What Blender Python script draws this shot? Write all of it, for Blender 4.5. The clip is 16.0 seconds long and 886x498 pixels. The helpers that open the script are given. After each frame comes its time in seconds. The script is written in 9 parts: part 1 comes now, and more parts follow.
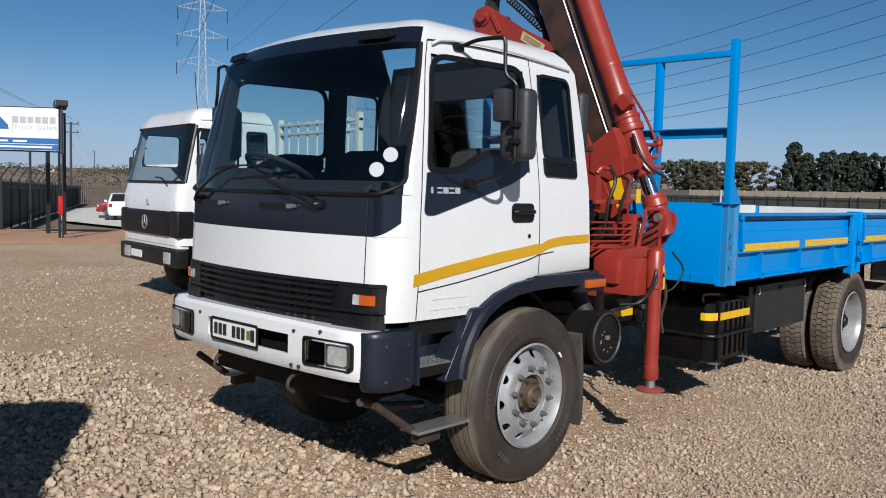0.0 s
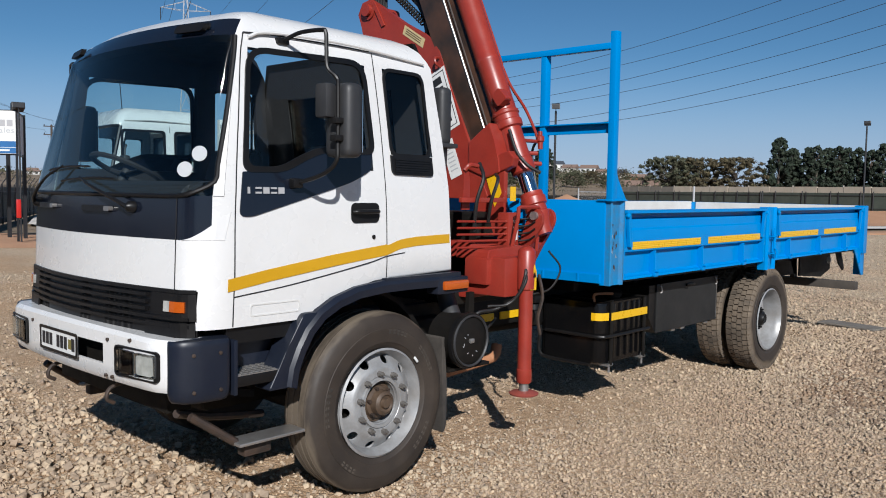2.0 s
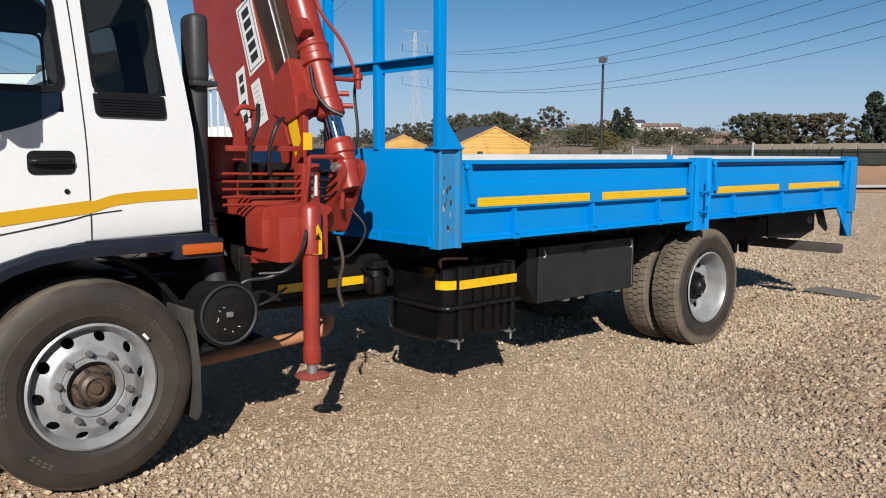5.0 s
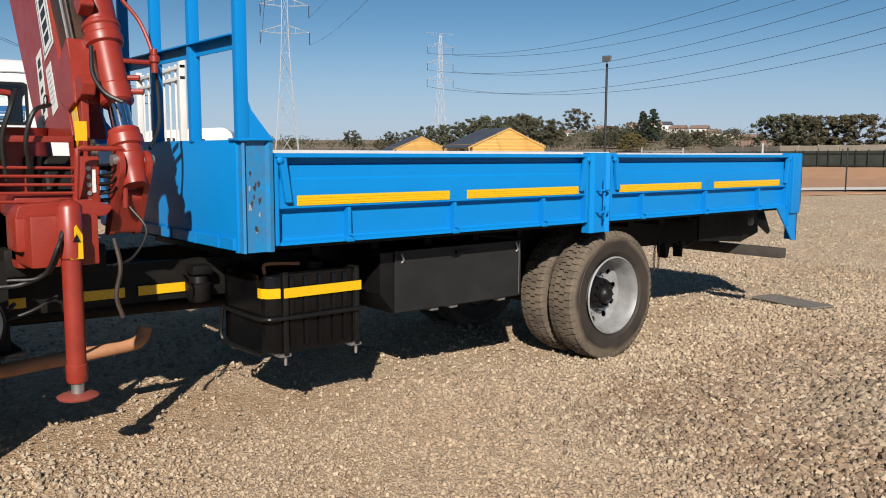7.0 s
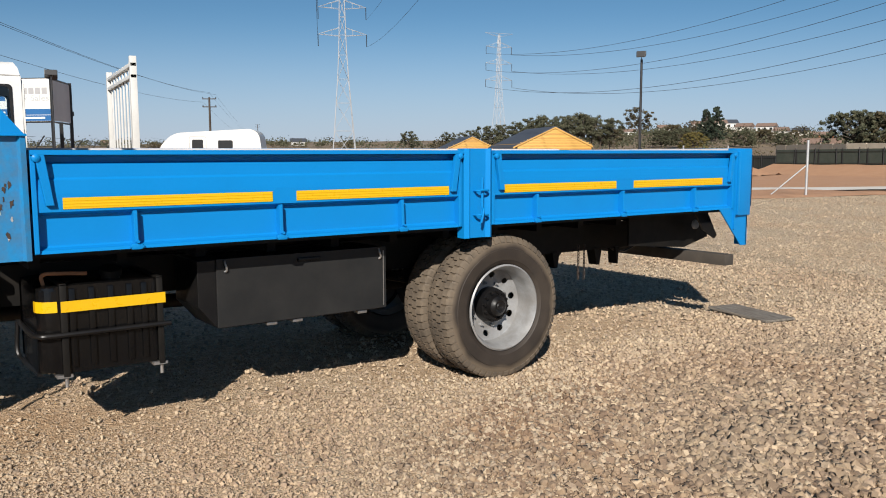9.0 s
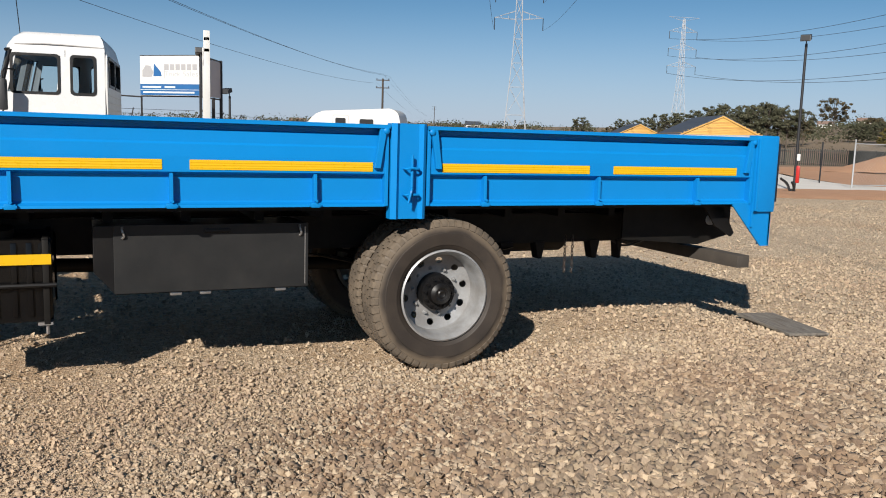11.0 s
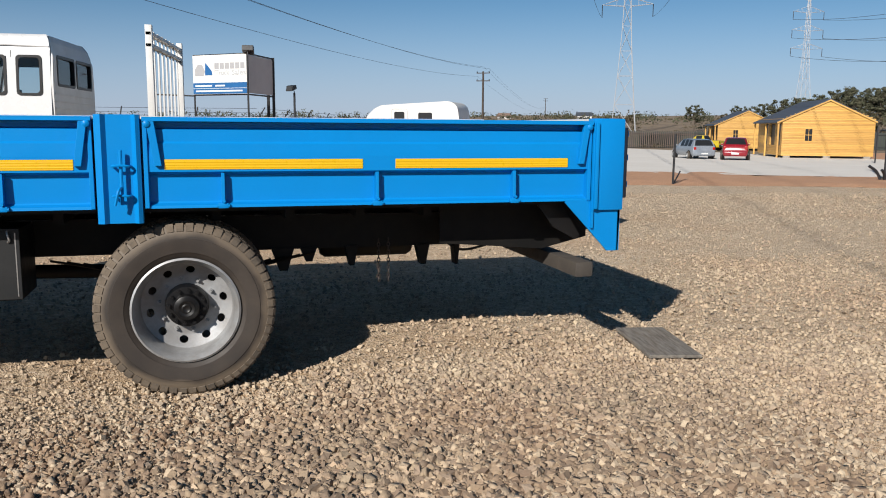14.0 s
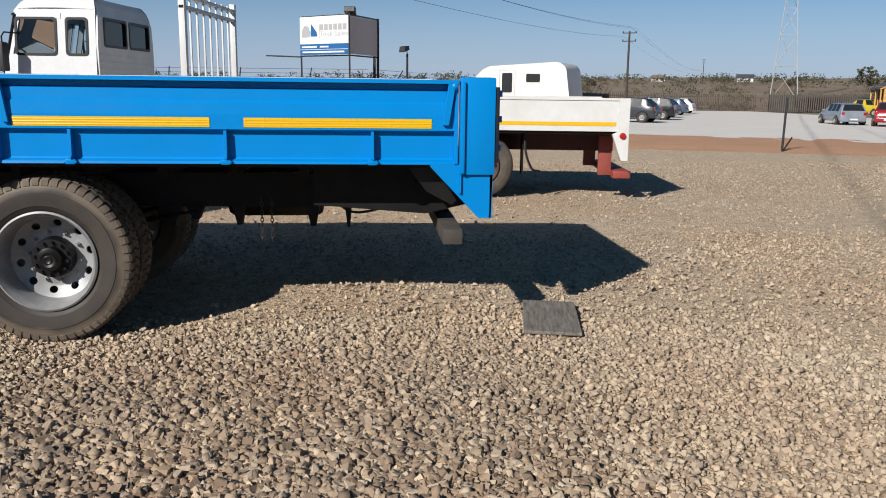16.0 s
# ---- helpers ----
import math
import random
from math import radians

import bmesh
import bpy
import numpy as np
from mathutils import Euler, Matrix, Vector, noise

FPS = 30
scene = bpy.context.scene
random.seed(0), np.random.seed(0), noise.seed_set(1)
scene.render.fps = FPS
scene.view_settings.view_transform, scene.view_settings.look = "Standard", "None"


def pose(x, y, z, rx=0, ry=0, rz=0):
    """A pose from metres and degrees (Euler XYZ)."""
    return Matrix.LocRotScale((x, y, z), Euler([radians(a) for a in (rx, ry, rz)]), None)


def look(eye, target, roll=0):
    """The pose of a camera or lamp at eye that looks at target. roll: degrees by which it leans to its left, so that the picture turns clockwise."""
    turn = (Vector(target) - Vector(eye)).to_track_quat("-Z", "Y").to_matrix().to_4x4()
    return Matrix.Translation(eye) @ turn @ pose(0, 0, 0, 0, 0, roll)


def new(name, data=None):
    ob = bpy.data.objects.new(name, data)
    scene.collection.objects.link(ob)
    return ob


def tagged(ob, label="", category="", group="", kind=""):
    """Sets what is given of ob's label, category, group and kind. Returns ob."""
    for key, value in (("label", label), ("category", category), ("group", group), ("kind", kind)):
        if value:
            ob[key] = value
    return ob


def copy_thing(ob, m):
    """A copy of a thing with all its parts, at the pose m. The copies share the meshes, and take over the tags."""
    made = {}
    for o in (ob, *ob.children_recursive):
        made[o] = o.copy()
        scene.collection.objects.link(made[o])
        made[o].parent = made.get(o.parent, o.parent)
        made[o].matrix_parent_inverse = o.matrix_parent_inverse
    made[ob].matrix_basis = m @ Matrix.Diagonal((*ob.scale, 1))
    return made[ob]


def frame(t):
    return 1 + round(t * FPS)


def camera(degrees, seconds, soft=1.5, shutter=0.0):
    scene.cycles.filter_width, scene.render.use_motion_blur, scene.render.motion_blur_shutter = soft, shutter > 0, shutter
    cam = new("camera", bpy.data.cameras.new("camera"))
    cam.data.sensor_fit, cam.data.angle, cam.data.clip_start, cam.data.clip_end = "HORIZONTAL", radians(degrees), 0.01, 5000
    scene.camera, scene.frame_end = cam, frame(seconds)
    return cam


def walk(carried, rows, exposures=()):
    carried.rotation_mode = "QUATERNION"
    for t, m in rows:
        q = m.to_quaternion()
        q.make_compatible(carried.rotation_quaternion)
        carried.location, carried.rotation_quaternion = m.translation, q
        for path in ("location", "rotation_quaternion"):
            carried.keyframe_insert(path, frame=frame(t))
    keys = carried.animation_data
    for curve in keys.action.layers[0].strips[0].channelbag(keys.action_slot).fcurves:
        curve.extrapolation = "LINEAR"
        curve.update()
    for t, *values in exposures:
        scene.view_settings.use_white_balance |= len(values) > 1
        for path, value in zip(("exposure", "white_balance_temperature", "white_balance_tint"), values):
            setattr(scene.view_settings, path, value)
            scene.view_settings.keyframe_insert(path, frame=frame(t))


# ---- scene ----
cam = camera(56.5, 16.0, soft=1.0)
PATH = [
    (0, (-3.888, -2.743, 1.746), (-2.438, -1.373, 1.607), 1.5),
    (0.5, (-3.723, -2.762, 1.762), (-2.227, -1.442, 1.63), 1.2),
    (1, (-3.561, -2.86, 1.768), (-2.055, -1.55, 1.636), 0.8),
    (1.5, (-3.391, -3.1, 1.766), (-1.898, -1.777, 1.629), 0.9),
    (2, (-3.179, -3.223, 1.764), (-1.713, -1.87, 1.623), 0.9),
    (2.5, (-2.895, -3.336, 1.762), (-1.427, -1.984, 1.626), 0.6),
    (3, (-2.601, -3.539, 1.738), (-1.17, -2.15, 1.589), 0.7),
    (3.5, (-2.309, -3.694, 1.72), (-0.915, -2.267, 1.579), 1.3),
    (4, (-1.967, -3.753, 1.728), (-0.578, -2.328, 1.534), 1.2),
    (4.2, (-1.839, -3.765, 1.715), (-0.462, -2.33, 1.508), 0.9),
    (6.3, (-0.479, -4.153, 1.678), (0.79, -2.625, 1.444), 0.5),
    (6.5, (-0.358, -4.195, 1.668), (0.919, -2.672, 1.441), 0.4),
    (7, (0.014, -4.219, 1.638), (1.286, -2.693, 1.409), 0.2),
    (7.5, (0.375, -4.279, 1.622), (1.673, -2.773, 1.402), -0.2),
    (8, (0.76, -4.405, 1.631), (2.002, -2.858, 1.374), -0.5),
    (8.5, (1.168, -4.461, 1.609), (2.376, -2.886, 1.362), -0.3),
    (8.7, (1.321, -4.505, 1.611), (2.514, -2.917, 1.374), -0.3),
    (10.8, (2.951, -5.119, 1.601), (3.755, -3.307, 1.335), 1.7),
    (11, (3.14, -5.1, 1.572), (3.935, -3.285, 1.303), 1.7),
    (11.5, (3.539, -5.03, 1.609), (4.405, -3.248, 1.339), 1.7),
    (12, (3.923, -4.974, 1.592), (4.704, -3.152, 1.328), 0.7),
    (12.5, (4.317, -4.91, 1.588), (5.078, -3.081, 1.311), 0.5),
    (13, (4.756, -4.895, 1.601), (5.481, -3.05, 1.336), -0.7),
    (13.5, (5.188, -5.027, 1.602), (5.822, -3.151, 1.324), -0.2),
    (14, (5.607, -5.083, 1.587), (6.139, -3.177, 1.297), 0.4),
    (14.5, (6.056, -5.186, 1.604), (6.5, -3.257, 1.32), 0.4),
    (15, (6.523, -5.303, 1.606), (6.881, -3.374, 1.218), 0.2),
    (15.5, (6.99, -5.272, 1.597), (7.304, -3.336, 1.203), 0.9),
    (16, (7.465, -5.254, 1.587), (7.646, -3.299, 1.205), 0.7),
]
walk(cam, [(t, look(eye, target, roll)) for t, eye, target, roll in PATH],
     exposures=[(0, 0.26, 6150, 10), (3.5, 0.32, 6200, 10), (7, 0.46, 6800, 10), (13.5, 0.42, 6650, 10), (16, 0.32, 6450, 10)])

# ---------------------------------------------------------------- light
SHADOW = Vector((1.11, 1.30, 0))          # shadow cast by one metre of height
SUN_DIR = Vector((-SHADOW.x, -SHADOW.y, 1)).normalized()
world = bpy.data.worlds.new("sky")
scene.world = world
world.use_nodes = True
wn = world.node_tree
sky = wn.nodes.new("ShaderNodeTexSky")
sky.sky_type = "NISHITA"
sky.sun_disc = False
sky.sun_elevation = math.asin(SUN_DIR.z)
sky.sun_rotation = math.atan2(SUN_DIR.x, SUN_DIR.y)
sky.altitude = 1500
sky.air_density = 0.8
sky.dust_density = 0.2
sky.ozone_density = 2.6
wn.nodes["Background"].inputs["Strength"].default_value = 0.055
hue = wn.nodes.new("ShaderNodeHueSaturation")
hue.inputs["Saturation"].default_value = 1.18
hue.inputs["Hue"].default_value = 0.492
wn.links.new(sky.outputs["Color"], hue.inputs["Color"])
up = wn.nodes.new("ShaderNodeSeparateXYZ")
wn.links.new(wn.nodes.new("ShaderNodeTexCoord").outputs["Generated"], up.inputs[0])
low = wn.nodes.new("ShaderNodeMapRange")
low.interpolation_type = "SMOOTHSTEP"
low.inputs["From Min"].default_value = -0.02
low.inputs["From Max"].default_value = 0.17
low.inputs["To Min"].default_value = 0.85
low.inputs["To Max"].default_value = 0.0
wn.links.new(up.outputs["Z"], low.inputs["Value"])
haze = wn.nodes.new("ShaderNodeMix")
haze.data_type = "RGBA"
haze.inputs["B"].default_value = (5.3, 6.4, 8.8, 1)      # dusty winter haze along the horizon
wn.links.new(low.outputs["Result"], haze.inputs["Factor"])
wn.links.new(hue.outputs["Color"], haze.inputs["A"])
wn.links.new(haze.outputs["Result"], wn.nodes["Background"].inputs["Color"])

sun_data = bpy.data.lights.new("sun", "SUN")
sun_data.energy = 5.0
sun_data.angle = radians(0.55)
sun_data.color = (1.0, 0.965, 0.915)
sun = new("sun", sun_data)
sun.matrix_basis = look(SUN_DIR * 60, (0, 0, 0))


# ---------------------------------------------------------------- materials
def material(name, base, rough=0.5, metal=0.0, second=None, scale=6.0, amount=0.5, fine=60.0, fine_amount=0.15,
             bump=0.1, bump_scale=80.0, dust=0.0, dust_colour=(0.23, 0.17, 0.115), island=0.0, spec=0.5, coat=0.0,
             rough_var=0.12, dist=0.004, stretch=None, per_object=0.0):
    """A procedural surface: base colour varied by large stains and fine grain, roughness variation, bump and patches of dust."""
    m = bpy.data.materials.new(name)
    m.use_nodes = True
    t = m.node_tree
    n, l = t.nodes, t.links
    b = n["Principled BSDF"]
    tc = n.new("ShaderNodeTexCoord")
    vec = tc.outputs["Object"]
    if stretch:
        mp = n.new("ShaderNodeMapping")
        mp.inputs["Scale"].default_value = stretch
        l.new(vec, mp.inputs["Vector"])
        vec = mp.outputs["Vector"]

    def noise_tex(sc, detail=4.0, rough_=0.6):
        q = n.new("ShaderNodeTexNoise")
        q.inputs["Scale"].default_value = sc
        q.inputs["Detail"].default_value = detail
        q.inputs["Roughness"].default_value = rough_
        l.new(vec, q.inputs["Vector"])
        return q.outputs["Fac"]

    def ramp(fac, lo, hi):
        q = n.new("ShaderNodeMapRange")
        q.inputs["From Min"].default_value = lo
        q.inputs["From Max"].default_value = hi
        l.new(fac, q.inputs["Value"])
        return q.outputs["Result"]

    def mix(fac, a, c):
        q = n.new("ShaderNodeMix")
        q.data_type = "RGBA"
        if isinstance(fac, float):
            q.inputs["Factor"].default_value = fac
        else:
            l.new(fac, q.inputs["Factor"])
        for sock, v in ((q.inputs["A"], a), (q.inputs["B"], c)):
            if isinstance(v, tuple):
                sock.default_value = (*v, 1)
            else:
                l.new(v, sock)
        return q.outputs["Result"]

    def times(fac, k):
        q = n.new("ShaderNodeMath")
        q.operation = "MULTIPLY"
        l.new(fac, q.inputs[0])
        q.inputs[1].default_value = k
        return q.outputs[0]

    second = second or tuple(c * 0.72 for c in base)
    colour = mix(times(ramp(noise_tex(scale), 0.35, 0.68), amount), base, second)
    grain = noise_tex(fine, 3.0)
    colour = mix(times(ramp(grain, 0.4, 0.7), fine_amount), colour, tuple(c * 0.55 for c in base))
    if island or per_object:
        q = n.new("ShaderNodeObjectInfo" if per_object else "ShaderNodeNewGeometry")
        hs = n.new("ShaderNodeHueSaturation")
        l.new(colour, hs.inputs["Color"])
        rnd = q.outputs["Random"] if per_object else q.outputs["Random Per Island"]
        k = per_object or island
        mr = n.new("ShaderNodeMapRange")
        mr.inputs["To Min"].default_value = 1 - k
        mr.inputs["To Max"].default_value = 1 + k
        l.new(rnd, mr.inputs["Value"])
        l.new(mr.outputs["Result"], hs.inputs["Value"])
        mh = n.new("ShaderNodeMath")
        mh.operation = "MULTIPLY_ADD"
        l.new(rnd, mh.inputs[0])
        mh.inputs[1].default_value = 0.04 * k
        mh.inputs[2].default_value = 0.5 - 0.02 * k
        l.new(mh.outputs[0], hs.inputs["Hue"])
        colour = hs.outputs["Color"]
    if dust:
        d = times(ramp(noise_tex(scale * 0.6, 6.0, 0.7), 0.42, 0.75), dust)
        colour = mix(d, colour, dust_colour)
    l.new(colour, b.inputs["Base Color"])
    b.inputs["Metallic"].default_value = metal
    b.inputs["Specular IOR Level"].default_value = spec
    b.inputs["Coat Weight"].default_value = coat
    b.inputs["Coat Roughness"].default_value = 0.08
    rr = n.new("ShaderNodeMapRange")
    rr.inputs["To Min"].default_value = max(0.02, rough - rough_var)
    rr.inputs["To Max"].default_value = min(1.0, rough + rough_var)
    l.new(noise_tex(scale * 2.3), rr.inputs["Value"])
    l.new(rr.outputs["Result"], b.inputs["Roughness"])
    if bump:
        bp = n.new("ShaderNodeBump")
        bp.inputs["Strength"].default_value = bump
        bp.inputs["Distance"].default_value = dist
        l.new(noise_tex(bump_scale, 5.0), bp.inputs["Height"])
        l.new(bp.outputs["Normal"], b.inputs["Normal"])
    return m


def gravel_material():
    """Crushed stone: every cell a stone of its own shade, dark joints between, large patches of redder and greyer dust."""
    m = bpy.data.materials.new("crushed_stone_gravel")
    m.use_nodes = True
    t = m.node_tree
    n, l = t.nodes, t.links
    b = n["Principled BSDF"]
    vec = n.new("ShaderNodeTexCoord").outputs["Object"]

    def noise_tex(sc, detail=4.0):
        q = n.new("ShaderNodeTexNoise")
        q.inputs["Scale"].default_value = sc
        q.inputs["Detail"].default_value = detail
        l.new(vec, q.inputs["Vector"])
        return q

    def cells(sc, feature):
        q = n.new("ShaderNodeTexVoronoi")
        q.feature = feature
        q.inputs["Scale"].default_value = sc
        l.new(warp.outputs[0], q.inputs["Vector"])
        return q

    def ramp(fac, stops):
        q = n.new("ShaderNodeValToRGB")
        while len(q.color_ramp.elements) < len(stops):
            q.color_ramp.elements.new(0.5)
        for e, (pos, col) in zip(q.color_ramp.elements, stops):
            e.position, e.color = pos, (*col, 1)
        l.new(fac, q.inputs["Fac"])
        return q.outputs["Color"]

    def mix(kind, fac, a, c):
        q = n.new("ShaderNodeMix")
        q.data_type = "RGBA"
        q.blend_type = kind
        q.inputs["Factor"].default_value = fac
        l.new(a, q.inputs["A"])
        l.new(c, q.inputs["B"])
        return q.outputs["Result"]

    warp = n.new("ShaderNodeVectorMath")
    warp.operation = "MULTIPLY_ADD"
    l.new(noise_tex(60, 2).outputs["Color"], warp.inputs[0])
    warp.inputs[1].default_value = (0.014, 0.014, 0.014)
    l.new(vec, warp.inputs[2])
    stone, joint, small = cells(46, "F1"), cells(46, "DISTANCE_TO_EDGE"), cells(140, "F1")
    sep = n.new("ShaderNodeSeparateColor")
    l.new(stone.outputs["Color"], sep.inputs[0])
    shade = ramp(sep.outputs[0], [(0.0, (0.49, 0.373, 0.258)), (0.4, (0.60, 0.472, 0.342)), (0.75, (0.635, 0.515, 0.393)), (1.0, (0.67, 0.565, 0.452))])
    # redder dust beside the truck's middle, greyer stone further back
    sx = n.new("ShaderNodeSeparateXYZ")
    l.new(vec, sx.inputs[0])
    grad = n.new("ShaderNodeMapRange")
    grad.inputs["From Min"].default_value = 1.0
    grad.inputs["From Max"].default_value = 13.0
    grad.inputs["To Min"].default_value = -0.16
    grad.inputs["To Max"].default_value = 0.16
    l.new(sx.outputs["X"], grad.inputs["Value"])
    add = n.new("ShaderNodeMath")
    l.new(noise_tex(0.4, 5).outputs["Fac"], add.inputs[0])
    l.new(grad.outputs["Result"], add.inputs[1])
    patch = ramp(add.outputs[0], [(0.28, (0.88, 0.765, 0.65)), (0.48, (0.955, 0.905, 0.84)), (0.68, (0.985, 0.985, 0.955))])
    dust = ramp(noise_tex(11, 8).outputs["Fac"], [(0.36, (0.78, 0.755, 0.73)), (0.62, (1.0, 1.0, 1.0))])
    gap = ramp(joint.outputs["Distance"], [(0.0, (0.74, 0.71, 0.68)), (0.12, (1.0, 1.0, 1.0))])
    col = mix("MULTIPLY", 1.0, mix("MULTIPLY", 1.0, mix("MULTIPLY", 1.0, shade, patch), dust), gap)
    l.new(col, b.inputs["Base Color"])
    b.inputs["Roughness"].default_value = 0.95
    b.inputs["Specular IOR Level"].default_value = 0.25
    h1 = n.new("ShaderNodeMath")
    h1.operation = "MULTIPLY_ADD"
    l.new(sep.outputs[1], h1.inputs[0])
    h1.inputs[1].default_value = 0.3
    h0 = n.new("ShaderNodeMath")
    h0.operation = "MULTIPLY_ADD"
    l.new(ramp(joint.outputs["Distance"], [(0.0, (0, 0, 0)), (0.25, (1, 1, 1))]), h0.inputs[0])
    h0.inputs[1].default_value = 0.45
    l.new(ramp(noise_tex(38, 9).outputs["Fac"], [(0.32, (0, 0, 0)), (0.66, (1, 1, 1))]), h0.inputs[2])
    l.new(h0.outputs[0], h1.inputs[2])
    h2 = n.new("ShaderNodeMath")
    h2.operation = "MULTIPLY_ADD"
    l.new(small.outputs["Distance"], h2.inputs[0])
    h2.inputs[1].default_value = 0.35
    l.new(h1.outputs[0], h2.inputs[2])
    bp = n.new("ShaderNodeBump")
    bp.inputs["Strength"].default_value = 0.9
    bp.inputs["Distance"].default_value = 0.011
    l.new(h2.outputs[0], bp.inputs["Height"])
    l.new(bp.outputs["Normal"], b.inputs["Normal"])
    return m


def glass_material(name, tint, gloss_rough=0.02):
    """Thin tinted glass: lets light through and mirrors at its Fresnel strength."""
    m = bpy.data.materials.new(name)
    m.use_nodes = True
    t = m.node_tree
    n, l = t.nodes, t.links
    n.remove(n["Principled BSDF"])
    tr = n.new("ShaderNodeBsdfTransparent")
    tr.inputs["Color"].default_value = (*tint, 1)
    gl = n.new("ShaderNodeBsdfGlossy")
    gl.inputs["Roughness"].default_value = gloss_rough
    fr = n.new("ShaderNodeFresnel")
    fr.inputs["IOR"].default_value = 1.5
    mx = n.new("ShaderNodeMixShader")
    l.new(fr.outputs[0], mx.inputs[0])
    l.new(tr.outputs[0], mx.inputs[1])
    l.new(gl.outputs[0], mx.inputs[2])
    l.new(mx.outputs[0], n["Material Output"].inputs["Surface"])
    return m


WHITE = material("white_truck_paint", (0.615, 0.615, 0.612), 0.28, second=(0.602, 0.5934, 0.5676), scale=2.2, amount=0.35, fine_amount=0.03, bump=0.03, bump_scale=5, coat=0.4, dust=0.08)
WHITE_OLD = material("aged_white_paint", (0.6216, 0.6216, 0.6048), 0.42, second=(0.4872, 0.4704, 0.4368), scale=3, amount=0.5, bump=0.06, dust=0.15)
BLUE = material("blue_truck_paint", (0.0003, 0.188, 0.50), 0.34, second=(0.0007, 0.168, 0.445), scale=2.5, amount=0.4, fine_amount=0.05, bump=0.05, bump_scale=7, spec=0.16)
BLUE_WORN = material("chipped_blue_paint", (0.00231, 0.1887, 0.4312), 0.45, second=(0.077, 0.0924, 0.0924), scale=16, amount=0.45, bump=0.15, bump_scale=60, dust=0.18, dust_colour=(0.077, 0.0539, 0.0385))
RED = material("red_crane_paint", (0.262, 0.027, 0.016), 0.38, second=(0.18, 0.016, 0.011), scale=5, amount=0.6, fine_amount=0.2, bump=0.08, bump_scale=30, dust=0.16, dust_colour=(0.20, 0.075, 0.05))
RED_OXIDE = material("red_oxide_paint", (0.2541, 0.04235, 0.0308), 0.6, scale=5, amount=0.6, bump=0.1, dust=0.2)
# much darker red oxide for the flatbed's chassis rails
OXIDE_DARK = material("dark_red_oxide_paint", (0.075, 0.018, 0.014), 0.7, second=(0.03, 0.012, 0.01), scale=5, amount=0.7, bump=0.1)
GREASE = material("greasy_dark_boom_steel", (0.01694, 0.01232, 0.01001), 0.42, second=(0.06545, 0.02926, 0.01694), scale=5, amount=0.9, bump=0.1, bump_scale=20, dust=0.2, dust_colour=(0.077, 0.0462, 0.0308))
BLACK = material("black_satin_paint", (0.00462, 0.00462, 0.00539), 0.42, spec=0.3, second=(0.00924, 0.00847, 0.0077), scale=5, amount=0.6, bump=0.06, dust=0.08, dust_colour=(0.0462, 0.0385, 0.0308))
BLACK_DUSTY = material("dusty_black_chassis_paint", (0.0042, 0.004, 0.0038), 0.6, spec=0.22, second=(0.009, 0.0075, 0.006), scale=6, amount=0.7, bump=0.15, bump_scale=40, dust=0.2, dust_colour=(0.028, 0.022, 0.016))
NAVY = material("navy_black_bumper_paint", (0.00693, 0.01001, 0.02002), 0.38, spec=0.32, second=(0.0154, 0.01925, 0.02695), scale=4, amount=0.5, bump=0.05, dust=0.10, dust_colour=(0.0847, 0.077, 0.0693))
PLASTIC = material("dark_grey_moulded_plastic", (0.0231, 0.02387, 0.02618), 0.55, scale=8, amount=0.4, bump=0.12, bump_scale=300, dust=0.12, dust_colour=(0.077, 0.0693, 0.0616))
BAND = material("gloss_black_band_paint", (0.00616, 0.00847, 0.0154), 0.14, second=(0.00924, 0.01155, 0.01848), scale=3, amount=0.4, bump=0.02, bump_scale=6, rough_var=0.05)
TRIM = material("dark_cab_trim", (0.01386, 0.01386, 0.0154), 0.7, scale=6, amount=0.4, bump=0.08)
SEAT = material("dark_seat_fabric", (0.02156, 0.02079, 0.02156), 0.9, scale=20, amount=0.4, bump=0.2, bump_scale=400)
